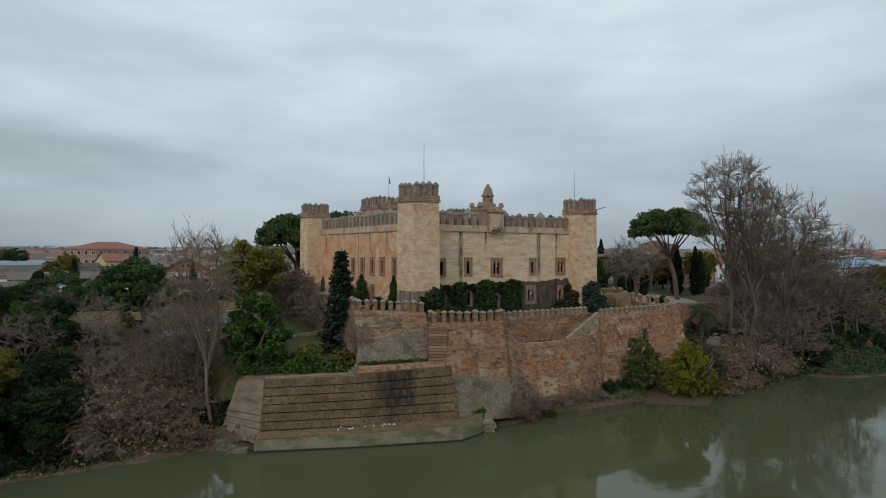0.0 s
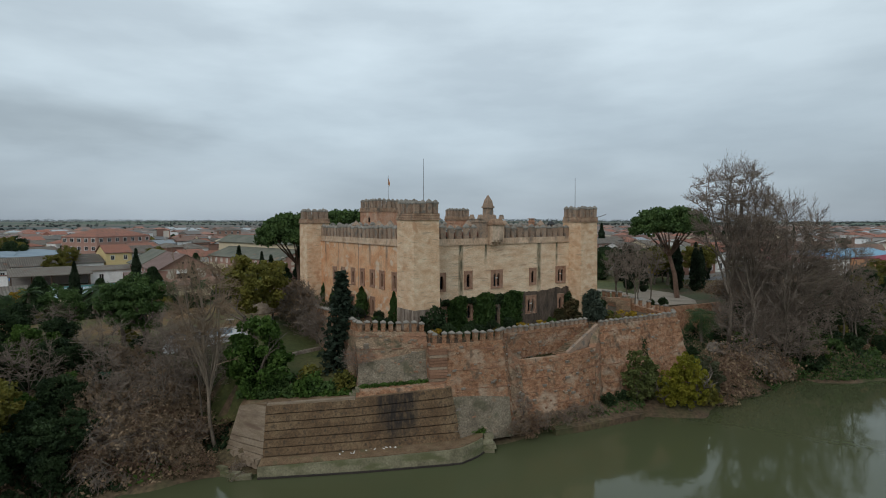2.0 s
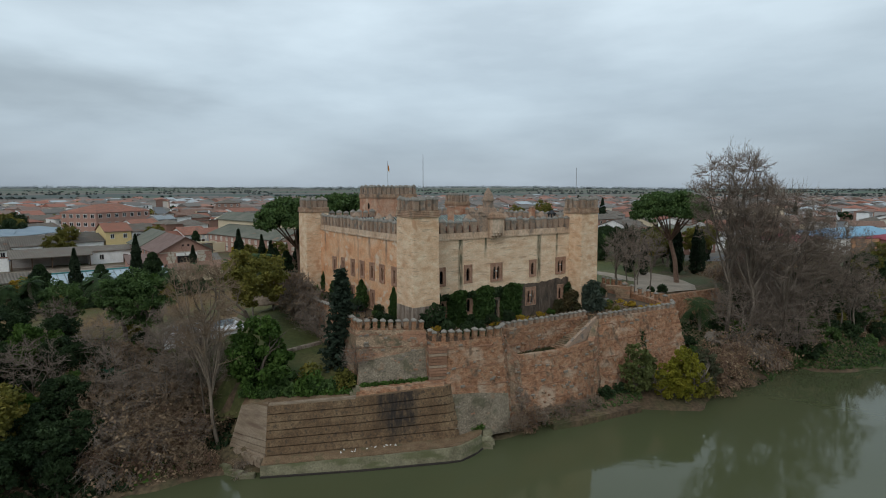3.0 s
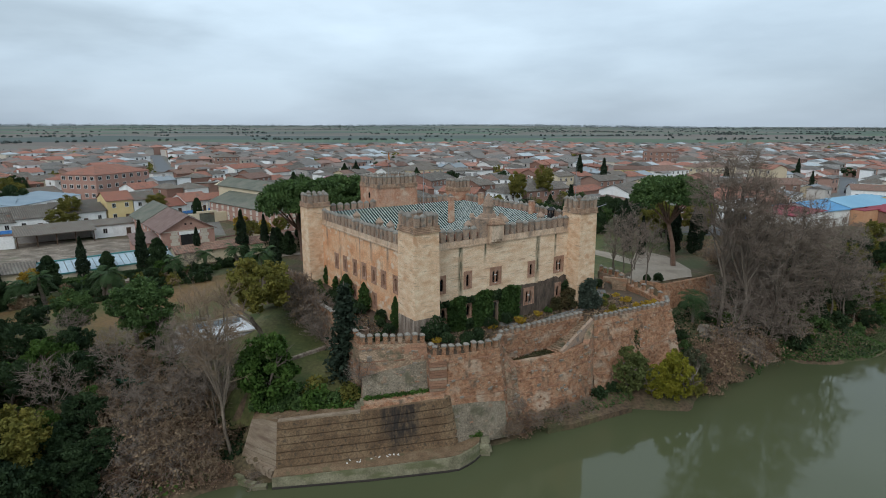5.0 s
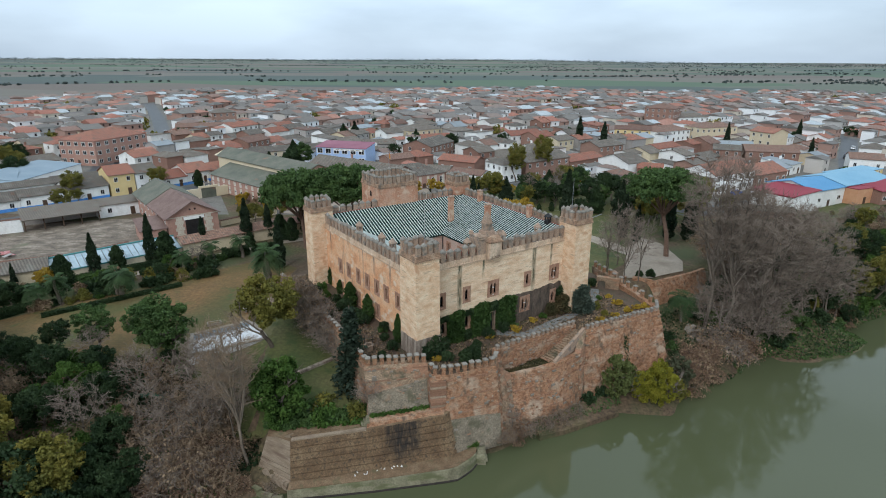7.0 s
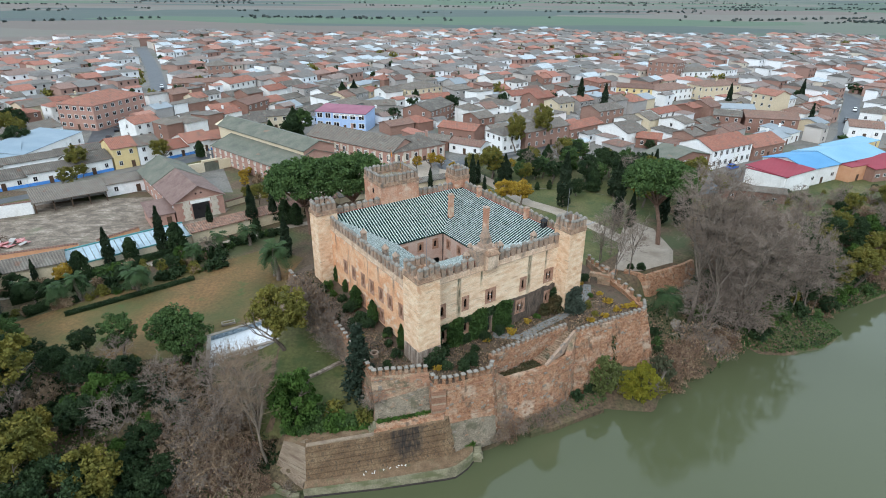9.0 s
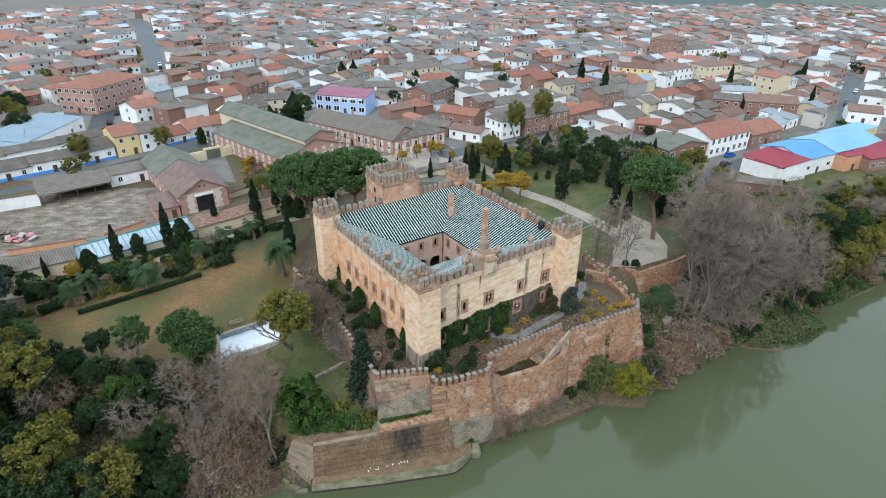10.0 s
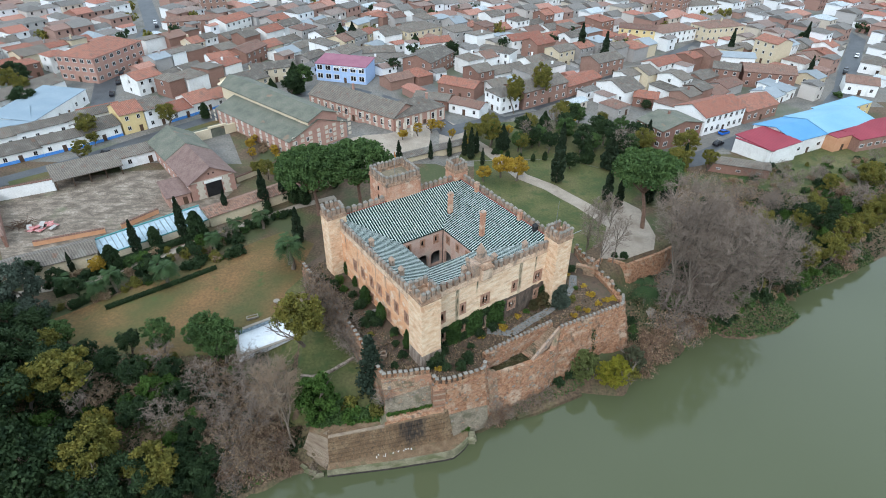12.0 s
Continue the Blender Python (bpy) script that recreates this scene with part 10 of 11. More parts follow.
plant("pine", -20.4, 123.6, 1.0, which=1, turn=90)
plant("gold", 16.1, 143.1, 1.1)
plant("gold", 20.3, 141.2, 1.2)
plant("gold", 11.1, 140.5, 0.8)
plant("cypress", 31.3, 140.7, 1.45, label="tall broad cypress on the lawn", which=1)
for x, y, s in ((8.2, 154.8, 1.0), (6.4, 157.1, 0.8), (10.0, 158.8, 0.7), (36.3, 162.0, 0.9), (60.2, 161.0, 0.9), (62.4, 163.1, 0.95), (11.4, 150.8, 0.55), (1.9, 156.2, 0.6), (-3.6, 152.9, 0.6), (-12.6, 150.2, 0.7), (69.2, 149.9, 0.8), (44.9, 127.3, 0.9), (42.4, 129.8, 1.0), (53.4, 130.1, 1.15), (57.3, 129.3, 1.1), (60.0, 132.8, 1.0)):
    plant("cypress", x, y, s)
for x, y, s in ((18.1, 161.4, 0.75), (22.7, 160.0, 0.7), (27.2, 163.3, 0.8), (31.8, 159.4, 0.75), (38.0, 166.8, 0.9), (43.6, 163.0, 0.9), (48.8, 168.7, 0.9), (42.1, 153.3, 0.8), (47.8, 149.4, 0.9), (53.1, 156.0, 0.9), (25.2, 169.5, 0.8), (32.3, 172.9, 0.9), (57.2, 147.9, 0.8), (36.7, 149.1, 0.6)):
    plant(rt.choice(["dark", "dark", "garden_pine", "cone"]), x, y, s * 1.1)
for x, y, s in ((14.5, 162.9, 0.9), (55.6, 141.2, 1.0), (62.6, 140.7, 1.0), (64.9, 143.1, 1.0), (52.1, 140.4, 0.9), (70.8, 154.9, 0.95), (75.9, 148.4, 0.7), (9.1, 162.8, 0.8), (38.4, 179.3, 0.8)):
    plant("olive", x, y, s * 1.15)
GROVE = [(5, 155), (34, 157), (58, 143), (70, 147), (61, 160), (56, 181), (34, 187), (12, 181)]
count_ = 0
while count_ < 46:
    x, y = rt.uniform(4, 72), rt.uniform(142, 188)
    if inside(GROVE, x, y) and not near_road(x, y, 1):
        plant(rt.choice(["dark", "olive", "cypress", "garden_pine", "bush_dark", "bush_green", "gold", "bare"]), x, y, rt.uniform(0.55, 1.0))
        count_ += 1
for x, y, s in ((19.1, 155.1, 0.45), (22.8, 154.4, 0.4), (26.5, 153.7, 0.4), (30.1, 154.6, 0.45)):
    plant("round", x, y, s, label="small clipped yellow-green tree on the lawn")
for x, y, s in ((-3.5, 171.8, 0.8), (-8.0, 169.3, 0.75), (-0.8, 174.2, 0.7), (-12.5, 166.1, 0.6), (2.7, 168.9, 0.6)):
    plant("gold", x, y, s)
for x, y, s in ((-48.0, 140.3, 0.65), (-44.5, 138.7, 0.6), (-41.6, 144.5, 0.7), (-51.5, 142.6, 0.5), (-46.8, 149.3, 0.6), (-49.3, 154.8, 0.5), (-55.6, 153.1, 0.6), (-57.9, 159.3, 0.6)):
    plant(rt.choice(["gold", "olive"]), x, y, s)
for x, y, s in ((-50.8, 160.3, 0.7), (-54.2, 162.5, 0.75), (-59.4, 164.7, 0.65), (-52.2, 149.2, 0.6)):
    plant("bush_olive", x, y, s * 1.6, label="rust-brown rounded garden shrub")
plant("olive", -89.2, 176.1, 0.9, label="drooping yellow-green street tree")
plant("olive", -102.0, 149.0, 0.85, label="drooping yellow-green street tree")
plant("round", -79.8, 183.6, 0.9)
plant("cone", -54.8, 209.3, 1.4)
plant("cone", -60.5, 198.5, 1.1)
for x, y, s in ((-47.5, 274.8, 1.2), (-41.7, 272.7, 1.1), (-12.5, 262.5, 1.0), (-141.0, 186.3, 1.2), (-155.2, 202.3, 1.2), (-158.1, 210.6, 1.3), (-148.5, 198.3, 1.0), (-105.7, 161.0, 0.5)):
    plant("cone", x, y, s) if x > -100 else plant(rt.choice(["dark", "olive"]), x, y, s)
for x, y, s in ((60.8, 258.5, 1.5), (69.1, 248.8, 1.4), (130.3, 265.0, 1.2), (171.5, 279.0, 1.2), (148.1, 230.9, 1.0), (167.3, 194.3, 1.5), (171.2, 199.0, 1.4)):
    plant("cypress", x, y, s)
for x, y, s in ((24.7, 191.0, 1.0), (35.1, 200.4, 1.1)):
    plant("olive", x, y, s, tall=1.5, label="slim yellow poplar beside the street")
for x, y, key, s in ((3.9, 252, "dark", 1.0), (-52, 211, "garden_pine", 1.2), (-56, 206, "dark", 0.9), (-108, 164, "olive", 1.0), (-60, 170, "olive", 0.5), (-58, 164, "gold", 0.5), (-62, 172, "olive", 0.55), (-54, 158, "bush_olive", 0.9), (-50, 156, "gold", 0.55), (72, 196, "dark", 0.5), (38, 226, "dark", 0.8), (92, 222, "bush_dark", 1.2), (126, 232, "dark", 0.7), (60, 210, "green", 0.6), (-20, 232, "dark", 0.8), (150, 212, "bush_green", 1.2)):
    plant(key, x, y, s)
# eastern bank: a thicket of bare trees
for x, y, s, w_ in ((67.0, 97.0, 1.25, 0), (72.5, 99.5, 1.1, 1), (77.5, 103.0, 0.9, 0)):
    plant("bare", x, y, s, which=w_, lean=(rt.uniform(-8, 8), 10), label="crooked bare tree with pale limbs above the shore")
for x, y, top, w_ in ((47.2, 94.0, 37.0, 0), (50.4, 92.4, 32.8, 0), (55.6, 92.6, 30.2, 2), (60.0, 94.5, 26.5, 2), (69.5, 98.5, 24.0, 2), (53.5, 99.5, 26.0, 2), (64.0, 102, 22.5, 2)):
    z_ = ground_at(x, y)
    plant("poplar", x, y, (top - z_) / (30 if w_ == 0 else 22), which=w_, label="tall bare grey poplar on the eastern bank")
for i in range(5):
    x = 48.5 + i * 3.4 + rt.uniform(-0.6, 0.6)
    y = 90.6 + (x - 48.5) * 0.42 + rt.uniform(-0.5, 3.5)
    plant("bare", x, y, rt.uniform(1.0, 1.5), which=3 if i % 3 else 4, label="spreading bare grey tree drooping over the shore")
for x, y, s in ((46.4, 88.2, 1.3), (48.8, 89.4, 1.2), (51.5, 90.6, 1.2), (54.4, 91.2, 1.0), (45.0, 86.6, 1.1)):
    plant("brush", x, y, s, label="tangled bare shrub drooping down the bank")
for x, y, key, s in ((57, 92, "bush_green", 1.2), (60.5, 93.2, "bush_dark", 1.3), (66, 96.5, "bush_green", 1.3), (71, 98.2, "bush_dark", 1.2), (76, 100.5, "bush_green", 1.1), (80, 103, "dark", 0.6), (84, 106, "green", 0.7), (63, 97, "green", 0.6), (68.5, 100, "dark", 0.6)):
    plant(key, x, y, s)
for i in range(18):
    x = 50 + i * 2.4 + rt.uniform(-1, 1)
    y = 93.5 + (x - 50) * 0.47 + rt.uniform(0, 7)
    if float(inland(np.array(x), np.array(y))) > 2.5:
        plant("bush_dark" if i % 3 else "bush_green", x, y, rt.uniform(1.3, 2.1), label="dense dark green bramble thicket on the eastern bank")
for x, y, s in ((52.5, 101.0, 0.8), (58.5, 99.5, 0.75), (66.5, 105.5, 0.8), (74.5, 109.5, 0.8), (81.5, 114.5, 0.9), (88.5, 120.5, 0.9)):
    plant("dark", x, y, s, label="ivy-clad evergreen among the bare trees")
THICKET = [(50, 94), (57, 92), (64, 94), (76, 100), (83, 108), (88, 117), (90, 126), (88, 131), (78, 133), (68, 131), (61, 126), (57, 116), (52, 106)]
count_ = 0
while count_ < 18:
    x, y = rt.uniform(46, 104), rt.uniform(90, 140)
    if inside(THICKET, x, y):
        s = rt.uniform(0.85, 1.2) if y < 108 else lerp(1.1, 0.6, min(1, (y - 108) / 22)) * rt.uniform(0.8, 1.05)
        plant("bare", x, y, s, which=rt.choice([1, 1, 0, 4, 4]), tall=1.15)
        count_ += 1
for i in range(150):
    x = rt.uniform(38, 125)
    y = 77 + (x - 38) * 0.58 + rt.uniform(1, 20)
    s_ = float(inland(np.array(x), np.array(y)))
    if s_ < 1.0 or (x < 50 and s_ > 12) or math.hypot(x - 42.7, y - 92.5) < 5:
        continue
    key = rt.choice(["bush_dark", "bush_dark", "bush_green", "brush", "bush_green", "bush_olive", "bush_dark"])
    (plant if key == "brush" or i % 4 == 0 else strew)(key, x, y, rt.uniform(0.7, 1.2))
for x, y, s in ((40.0, 81.6, 1.1), (42.0, 83.2, 1.15), (38.3, 83.0, 0.85), (43.6, 84.6, 1.0), (40.8, 85, 1.0)):
    plant("brush", x, y, s, which=0, label="reddish-brown drooping bare shrub over the water")
for x, y, s in ((92, 112.5, 0.95), (99, 118, 1.0), (106, 123, 0.9), (112, 127, 0.9), (86, 110, 0.8), (118, 131, 0.8), (103, 126, 0.7)):
    plant(rt.choice(["olive", "green", "green", "olive"]), x, y, s * 1.15)
for i in range(60):
    x = rt.uniform(74, 175)
    y = 108 + (x - 70) * 0.5 + rt.uniform(2, 16)
    if inside(KEEP_OUT[5], x, y) or float(inland(np.array(x), np.array(y))) < 3 or (x > 84 and y > 146):
        continue
    plant(rt.choice(["olive", "bush_dark", "bush_green", "bush_olive", "bare", "bush_green"]), x, y, rt.uniform(0.6, 0.95))
count_ = 0
while count_ < 90:
    x, y = rt.uniform(46, 104), rt.uniform(90, 134)
    if inside(THICKET, x, y):
        if count_ % 6 == 0:
            plant("brush", x, y, rt.uniform(0.8, 1.2), label="tangled bare undergrowth in the thicket")
        else:
            strew(rt.choice(["bush_dark", "bush_olive", "bush_olive", "bush_green"]), x, y, rt.uniform(0.6, 1.2))
        count_ += 1
for x, y, key, s in ((76, 104, "dark", 0.6), (79.5, 106.5, "green", 0.75), (82.5, 110.5, "dark", 0.75), (86, 112, "green", 0.8), (89.5, 114, "dark", 0.7), (93, 117.5, "green", 0.8), (70.5, 103, "green", 0.6), (66, 99.5, "dark", 0.55), (96, 121, "dark", 0.8), (87, 119, "olive", 0.8), (91.5, 123, "olive", 0.85), (99, 126, "dark", 0.7), (104, 129, "green", 0.7)):
    plant(key, x, y, s)
count_ = 0
while count_ < 110:
    x, y = rt.uniform(76, 158), rt.uniform(134, 170)
    if inside(OPEN_GROUND[1], x, y) and not inside(KEEP_OUT[5], x, y):
        if count_ % 7 == 0:
            plant("bare", x, y, rt.uniform(0.5, 0.8), which=3, label="bare shrub on the rough slope")
        else:
            strew(rt.choice(["bush_olive", "bush_dark", "bush_olive", "bush_green"]), x, y, rt.uniform(0.4, 1.0))
        count_ += 1
for mat_, blocks in JOINED.values():
    co = np.concatenate(blocks)
    me = bpy.data.meshes.new("scrub")
    me.from_pydata(co.tolist(), [], [(4 * i, 4 * i + 1, 4 * i + 2, 4 * i + 3) for i in range(len(co) // 4)])
    me.materials.append(mat_)
    tagged(new("scrub", me), "low evergreen scrub along the river banks", "scrub", kind="stuff")
plant("palm", 42.7, 93.8, 1.2, which=2, z=5.3, label="stout palm below the gravel court")
undergrowth("undergrowth", "dark green weeds and brambles on the eastern bank", lambda x, y, d, q: (d > 0.4) & (d < 30) & (q > -0.9) & ~((x < 57) & (d > 17)), 15000, (0.2, 0.42), LEAF_DARK, box=(36, 140, 72, 160))
undergrowth("grass", "rough green grass on the low eastern shore", lambda x, y, d, q: (d > 0.0) & (d < 12) & (x > 50), 20000, (0.15, 0.32), LEAF_PINE, (0.0, 0.25), box=(48, 110, 84, 122))
undergrowth("leaf_litter", "dry grey-brown litter under the bare trees", lambda x, y, d, q: (d > 6) & (d < 50) & ~((x < 57) & (d > 17)), 12000, (0.15, 0.32), LEAF_DRY, (0.0, 0.15), box=(36, 130, 72, 150))
undergrowth("grass", "rough grass and weeds on the small landing", lambda x, y, d, q: (x > 12.8) & (x < 27) & (y < 60.9 + 0.6 * x + 1.0) & (y > 60.0 + 0.5 * x + 1.2), 2600, (0.14, 0.3), LEAF_PINE, (0.75, 1.3), box=(12, 28, 66, 78))
# in the river edge before the bastion
plant("lime", 32.8, 75.3, 1.0, z=0.1)
plant("lime", 30.4, 76.1, 0.7, z=0.2)
plant("willow", 26.4, 76.4, 1.0, z=0.6, which=0)
plant("bush_olive", 36.2, 78.0, 1.6, z=0.6, which=0)
plant("bush_dark", 22.0, 75.0, 0.8, z=1.2)
plant("bush_green", 19.6, 72.6, 0.6, z=1.0)
plant("bush_olive", 17.6, 71.4, 0.5, z=1.0)
plant("willow", 37.0, 79.2, 0.95, z=0.3, which=1, label="grey-green willow at the foot of the bastion")
plant("willow", 28.4, 77.6, 0.75, z=0.8, which=0)
plant("bush_dark", 24.4, 76.9, 0.9, z=0.8)
for x, y, s in ((15.2, 69.6, 0.4), (17.6, 71.0, 0.4), (19.4, 72.2, 0.35), (8.2, 66.4, 0.4), (10.5, 67.3, 0.5), (12.4, 68.5, 0.45), (14.2, 69.8, 0.4), (9.5, 67.1, 0.6)):
    plant("brush", x, y, s, z=0.5)
plant("bare", 9.6, 67.5, 0.5, z=0.4, label="small bare sapling at the wall foot")
# round the castle foot
for p_, key, s in (((-2.4, 9.6), "ball", 1.0), ((-2.6, 12.0), "ball", 1.15), ((-2.0, 16.0), "ball", 1.2), ((-2.2, 20.0), "bush_dark", 0.6), ((-1.3, 6.0), "bush_green", 0.55), ((-2.2, 3.6), "ball", 0.7), ((-5.0, -1.0), "ball", 0.75), ((-4.6, 8.2), "bush_olive", 0.5),
                   ((1.9, -6.2), "ball", 0.9), ((4.4, -6.6), "ball", 1.1), ((6.8, -5.4), "ball", 1.25), ((12.6, -1.6), "ball", 1.0), ((15.8, -1.5), "ball", 1.05), ((4.4, -2.0), "bush_dark", 0.6), ((34.6, 0.5), "ball", 1.0), ((36.6, 2.2), "ball", 1.1), ((-7.6, 2.0), "bush_dark", 0.8), ((-3.5, -3.0), "bush_olive", 0.5),
                   ((-4.2, 24.5), "bush_dark", 0.9), ((-5.5, 27.5), "bush_dark", 0.9), ((-7.5, 10.0), "bush_olive", 0.6), ((-6.0, 14.5), "bush_dark", 0.7)):
    q = CASTLE @ Vector((*p_, 0))
    plant(key, q.x, q.y, s, z=terrace_z(q.x, q.y))
for x, y, s, tl in ((-14.9, 85.0, 0.6, 1.0), (-11.5, 80.3, 0.6, 1.0), (-21.4, 96.0, 0.5, 1.2), (-19.6, 94.5, 0.42, 1.2), (-6.3, 72.9, 0.42, 1.5), (-17.5, 90.5, 0.35, 1.0)):
    plant("shrub_tall", x, y, s, z=terrace_z(x, y), tall=tl)
for x, y, s in ((-14.2, 78.6, 1.25), (-15.9, 83.6, 1.1), (-12.4, 78.8, 1.1), (-8.6, 76.6, 0.9), (-6.9, 70.6, 0.9), (27.6, 98.3, 1.0), (30.0, 98.9, 0.0), (40.4, 104.2, 1.0), (43.6, 99.9, 0.9), (46.2, 101.2, 0.9), (38.4, 104.6, 0.8)):
    if s:
        plant("ball", x, y, s, z=terrace_z(x, y) if x < 31 else ground_at(x, y))
for x, y, s in ((34.0, 100.3, 0.9), (37.6, 102.6, 1.0), (33.2, 108.5, 0.95), (35.8, 111.0, 1.0), (38.6, 112.5, 0.9), (31.9, 105.0, 0.8)):
    plant("bare", x, y, s * 1.3, which=2, label="slender bare tree beside the gravel court")
for x, y, s in ((-21.1, 85.6, 0.75), (-19.6, 83.0, 0.8), (-18.4, 80.8, 0.75), (-22.6, 88.4, 0.7), (-23.9, 91.0, 0.6), (-17.2, 79.0, 0.65)):
    plant("thicket", x - 1.9, y - 1.1, s * 1.45, which=1, tall=1.45, label="dense grey leafless shrub along the garden wall")
for x, y in ((-0.7, 67.9), (11.3, 80.1), (24.5, 93.4), (26.1, 96.9), (28.1, 85.3), (30.8, 87.5), (32.6, 88.5), (34.1, 89.0), (29.1, 93.1), (25.3, 83.8), (29.9, 90.1), (7.1, 77.7), (-7.6, 77.9)):
    plant("bush_gold", x, y, rt.uniform(0.9, 1.35), z=terrace_z(x, y))


def ivy(name, p0, p1, z0, z1, n, mat, label, drop=0.25, ragged=0.8, off=0.12):
    """Leaves spread over a wall face of the castle, with a ragged upper edge."""
    pts = []
    L = (Vector(p1) - Vector(p0)).length
    d = (Vector(p1) - Vector(p0)) / L
    o = Vector((d.y, -d.x))
    while len(pts) < n:
        s, u = rt.random(), rt.random()
        top = z1 + ragged * noise.noise(Vector((s * L * 0.45, 3.1, 0.7))) + 0.25 * noise.noise(Vector((s * L * 2, 9.1, 0.7)))
        z = lerp(z0, top, u)
        q = Vector(p0) + d * s * L + o * (off + abs(rt.gauss(0, drop)))
        pts.append((q.x, q.y, z))
    iv = thing(name, CASTLE, label, "ivy")
    part("leaves", leaves_mesh("leaves", np.array(pts), nrng.uniform(0.18, 0.36, n), mat, up=-0.6), mat, iv)
    f = Form()
    for k in range(10):
        s = rt.random()
        q = Vector(p0) + d * s * L + o * 0.06
        f.tube([(q.x, q.y, z0), (q.x + rt.uniform(-0.4, 0.4), q.y, (z0 + z1) / 2), (q.x + rt.uniform(-0.6, 0.6), q.y, z1 - 0.3)], [0.05, 0.04, 0.02], 4)
    part("stem", f, BARK, iv)


ivy("ivy", (2.4, 0), (4.75, 0), 10.6, 15.2, 2600, LEAF_DARK, "thick dark green ivy on the front wall's foot")
ivy("ivy", (6.0, 0), (9.0, 0), 10.6, 15.2, 3200, LEAF_IVY, "thick dark green ivy between the lower windows")
ivy("ivy", (10.3, 0), (13.75, 0), 10.6, 15.4, 3600, LEAF_IVY, "thick dark green ivy beside the doorway")
ivy("ivy", (15.15, 0), (18.9, 0), 10.6, 15.3, 3600, LEAF_IVY, "dark green ivy near the doorway")
ivy("ivy", (4.7, 0), (6.1, 0), 14.6, 15.2, 500, LEAF_DARK, "dark ivy above the first lower window", ragged=0.2)
ivy("ivy", (8.9, 0), (10.4, 0), 14.6, 15.2, 500, LEAF_DARK, "dark ivy above the lower window", ragged=0.2)
ivy("ivy", (13.6, 0), (15.3, 0), 14.1, 15.3, 700, LEAF_DARK, "dark ivy above the doorway", ragged=0.2)
ivy("ivy", (27.9, 0), (29.2, 0), 10.5, 14.6, 600, LEAF_DARK, "dark ivy at the corner of the wall")
ivy("ivy", (4.7, 0), (6.1, 0), 10.5, 12.0, 500, LEAF_DARK, "dark ivy under the first lower window", ragged=0.1)
ivy("ivy", (8.9, 0), (10.4, 0), 10.5, 12.0, 500, LEAF_DARK, "dark ivy under the lower window", ragged=0.1)
ivy("ivy", (29.2, -2.55), (32.9, -2.55), 10.5, 14.6, 1500, LEAF_BLUE, "grey-green ivy on the corner tower's foot", drop=0.25, ragged=1.2)
for p_, key, s_, lab_ in (((31.2, -3.3), "wall_bush", 1.0, "rounded grey-green shrub against the corner tower"), ((28.3, -1.3), "wall_bush_brown", 0.95, "brown-green shrub in the tower's corner"), ((26.2, -1.0), "wall_bush_brown", 0.6, "brown-green shrub against the front wall")):
    q = CASTLE @ Vector((*p_, 0))
    plant(key, q.x, q.y, s_, z=terrace_z(q.x, q.y), label=lab_)
ivy("ivy", (-1.0, -4.4), (2.5, -4.4), 11.5, 14.6, 900, LEAF_DARK, "dark ivy on the tower's stone foot", ragged=1.6)
f = Form()
for k in range(26):
    x = rt.uniform(18.4, 27.0)
    f.tube([(x, -0.05, 10.6), (x + rt.uniform(-0.4, 0.4), -0.08, 12.6), (x + rt.uniform(-0.8, 0.8), -0.05, rt.uniform(13.8, 15.0))], [0.05, 0.04, 0.02], 3)
dry_ivy = thing("ivy", CASTLE, "leafless brown ivy stems on the front wall's foot", "ivy")
part("stem", f, BARK, dry_ivy)
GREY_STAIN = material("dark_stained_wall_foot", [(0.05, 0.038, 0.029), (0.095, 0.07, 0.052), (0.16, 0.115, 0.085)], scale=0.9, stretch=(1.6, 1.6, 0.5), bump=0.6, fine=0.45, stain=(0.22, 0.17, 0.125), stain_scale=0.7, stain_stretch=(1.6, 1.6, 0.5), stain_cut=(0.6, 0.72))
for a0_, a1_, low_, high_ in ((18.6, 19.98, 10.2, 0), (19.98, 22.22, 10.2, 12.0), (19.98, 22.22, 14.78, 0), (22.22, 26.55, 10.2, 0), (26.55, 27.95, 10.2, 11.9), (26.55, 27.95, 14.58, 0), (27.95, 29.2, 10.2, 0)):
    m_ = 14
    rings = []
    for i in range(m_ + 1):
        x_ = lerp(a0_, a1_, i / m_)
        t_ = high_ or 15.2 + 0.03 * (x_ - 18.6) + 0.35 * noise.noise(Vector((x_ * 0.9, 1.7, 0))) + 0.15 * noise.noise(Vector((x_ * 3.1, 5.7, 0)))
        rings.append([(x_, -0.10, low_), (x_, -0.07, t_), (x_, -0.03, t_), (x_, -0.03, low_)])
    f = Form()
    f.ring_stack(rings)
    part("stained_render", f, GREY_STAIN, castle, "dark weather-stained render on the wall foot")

def weeds(name, a, b, count, size, mat, label, across=(0, 0, 0), lift=0.3):
    """Low leaves along a line or a band."""
    a, b, c = np.array(a), np.array(b), np.array(across)
    u, v = nrng.random((count, 1)), nrng.random((count, 1))
    q = a + (b - a) * u + c * v + nrng.normal(size=(count, 3)) * np.array([0.12, 0.12, 0.05])
    q[:, 2] += nrng.random(count) ** 2 * lift * (0.4 + 0.6 * np.sin(u[:, 0] * 23) ** 2)
    me_ = leaves_mesh(name, q, nrng.uniform(*size, count), mat, up=0.4)
    tagged(new(name, me_), label, "weeds", kind="stuff")


pts = []
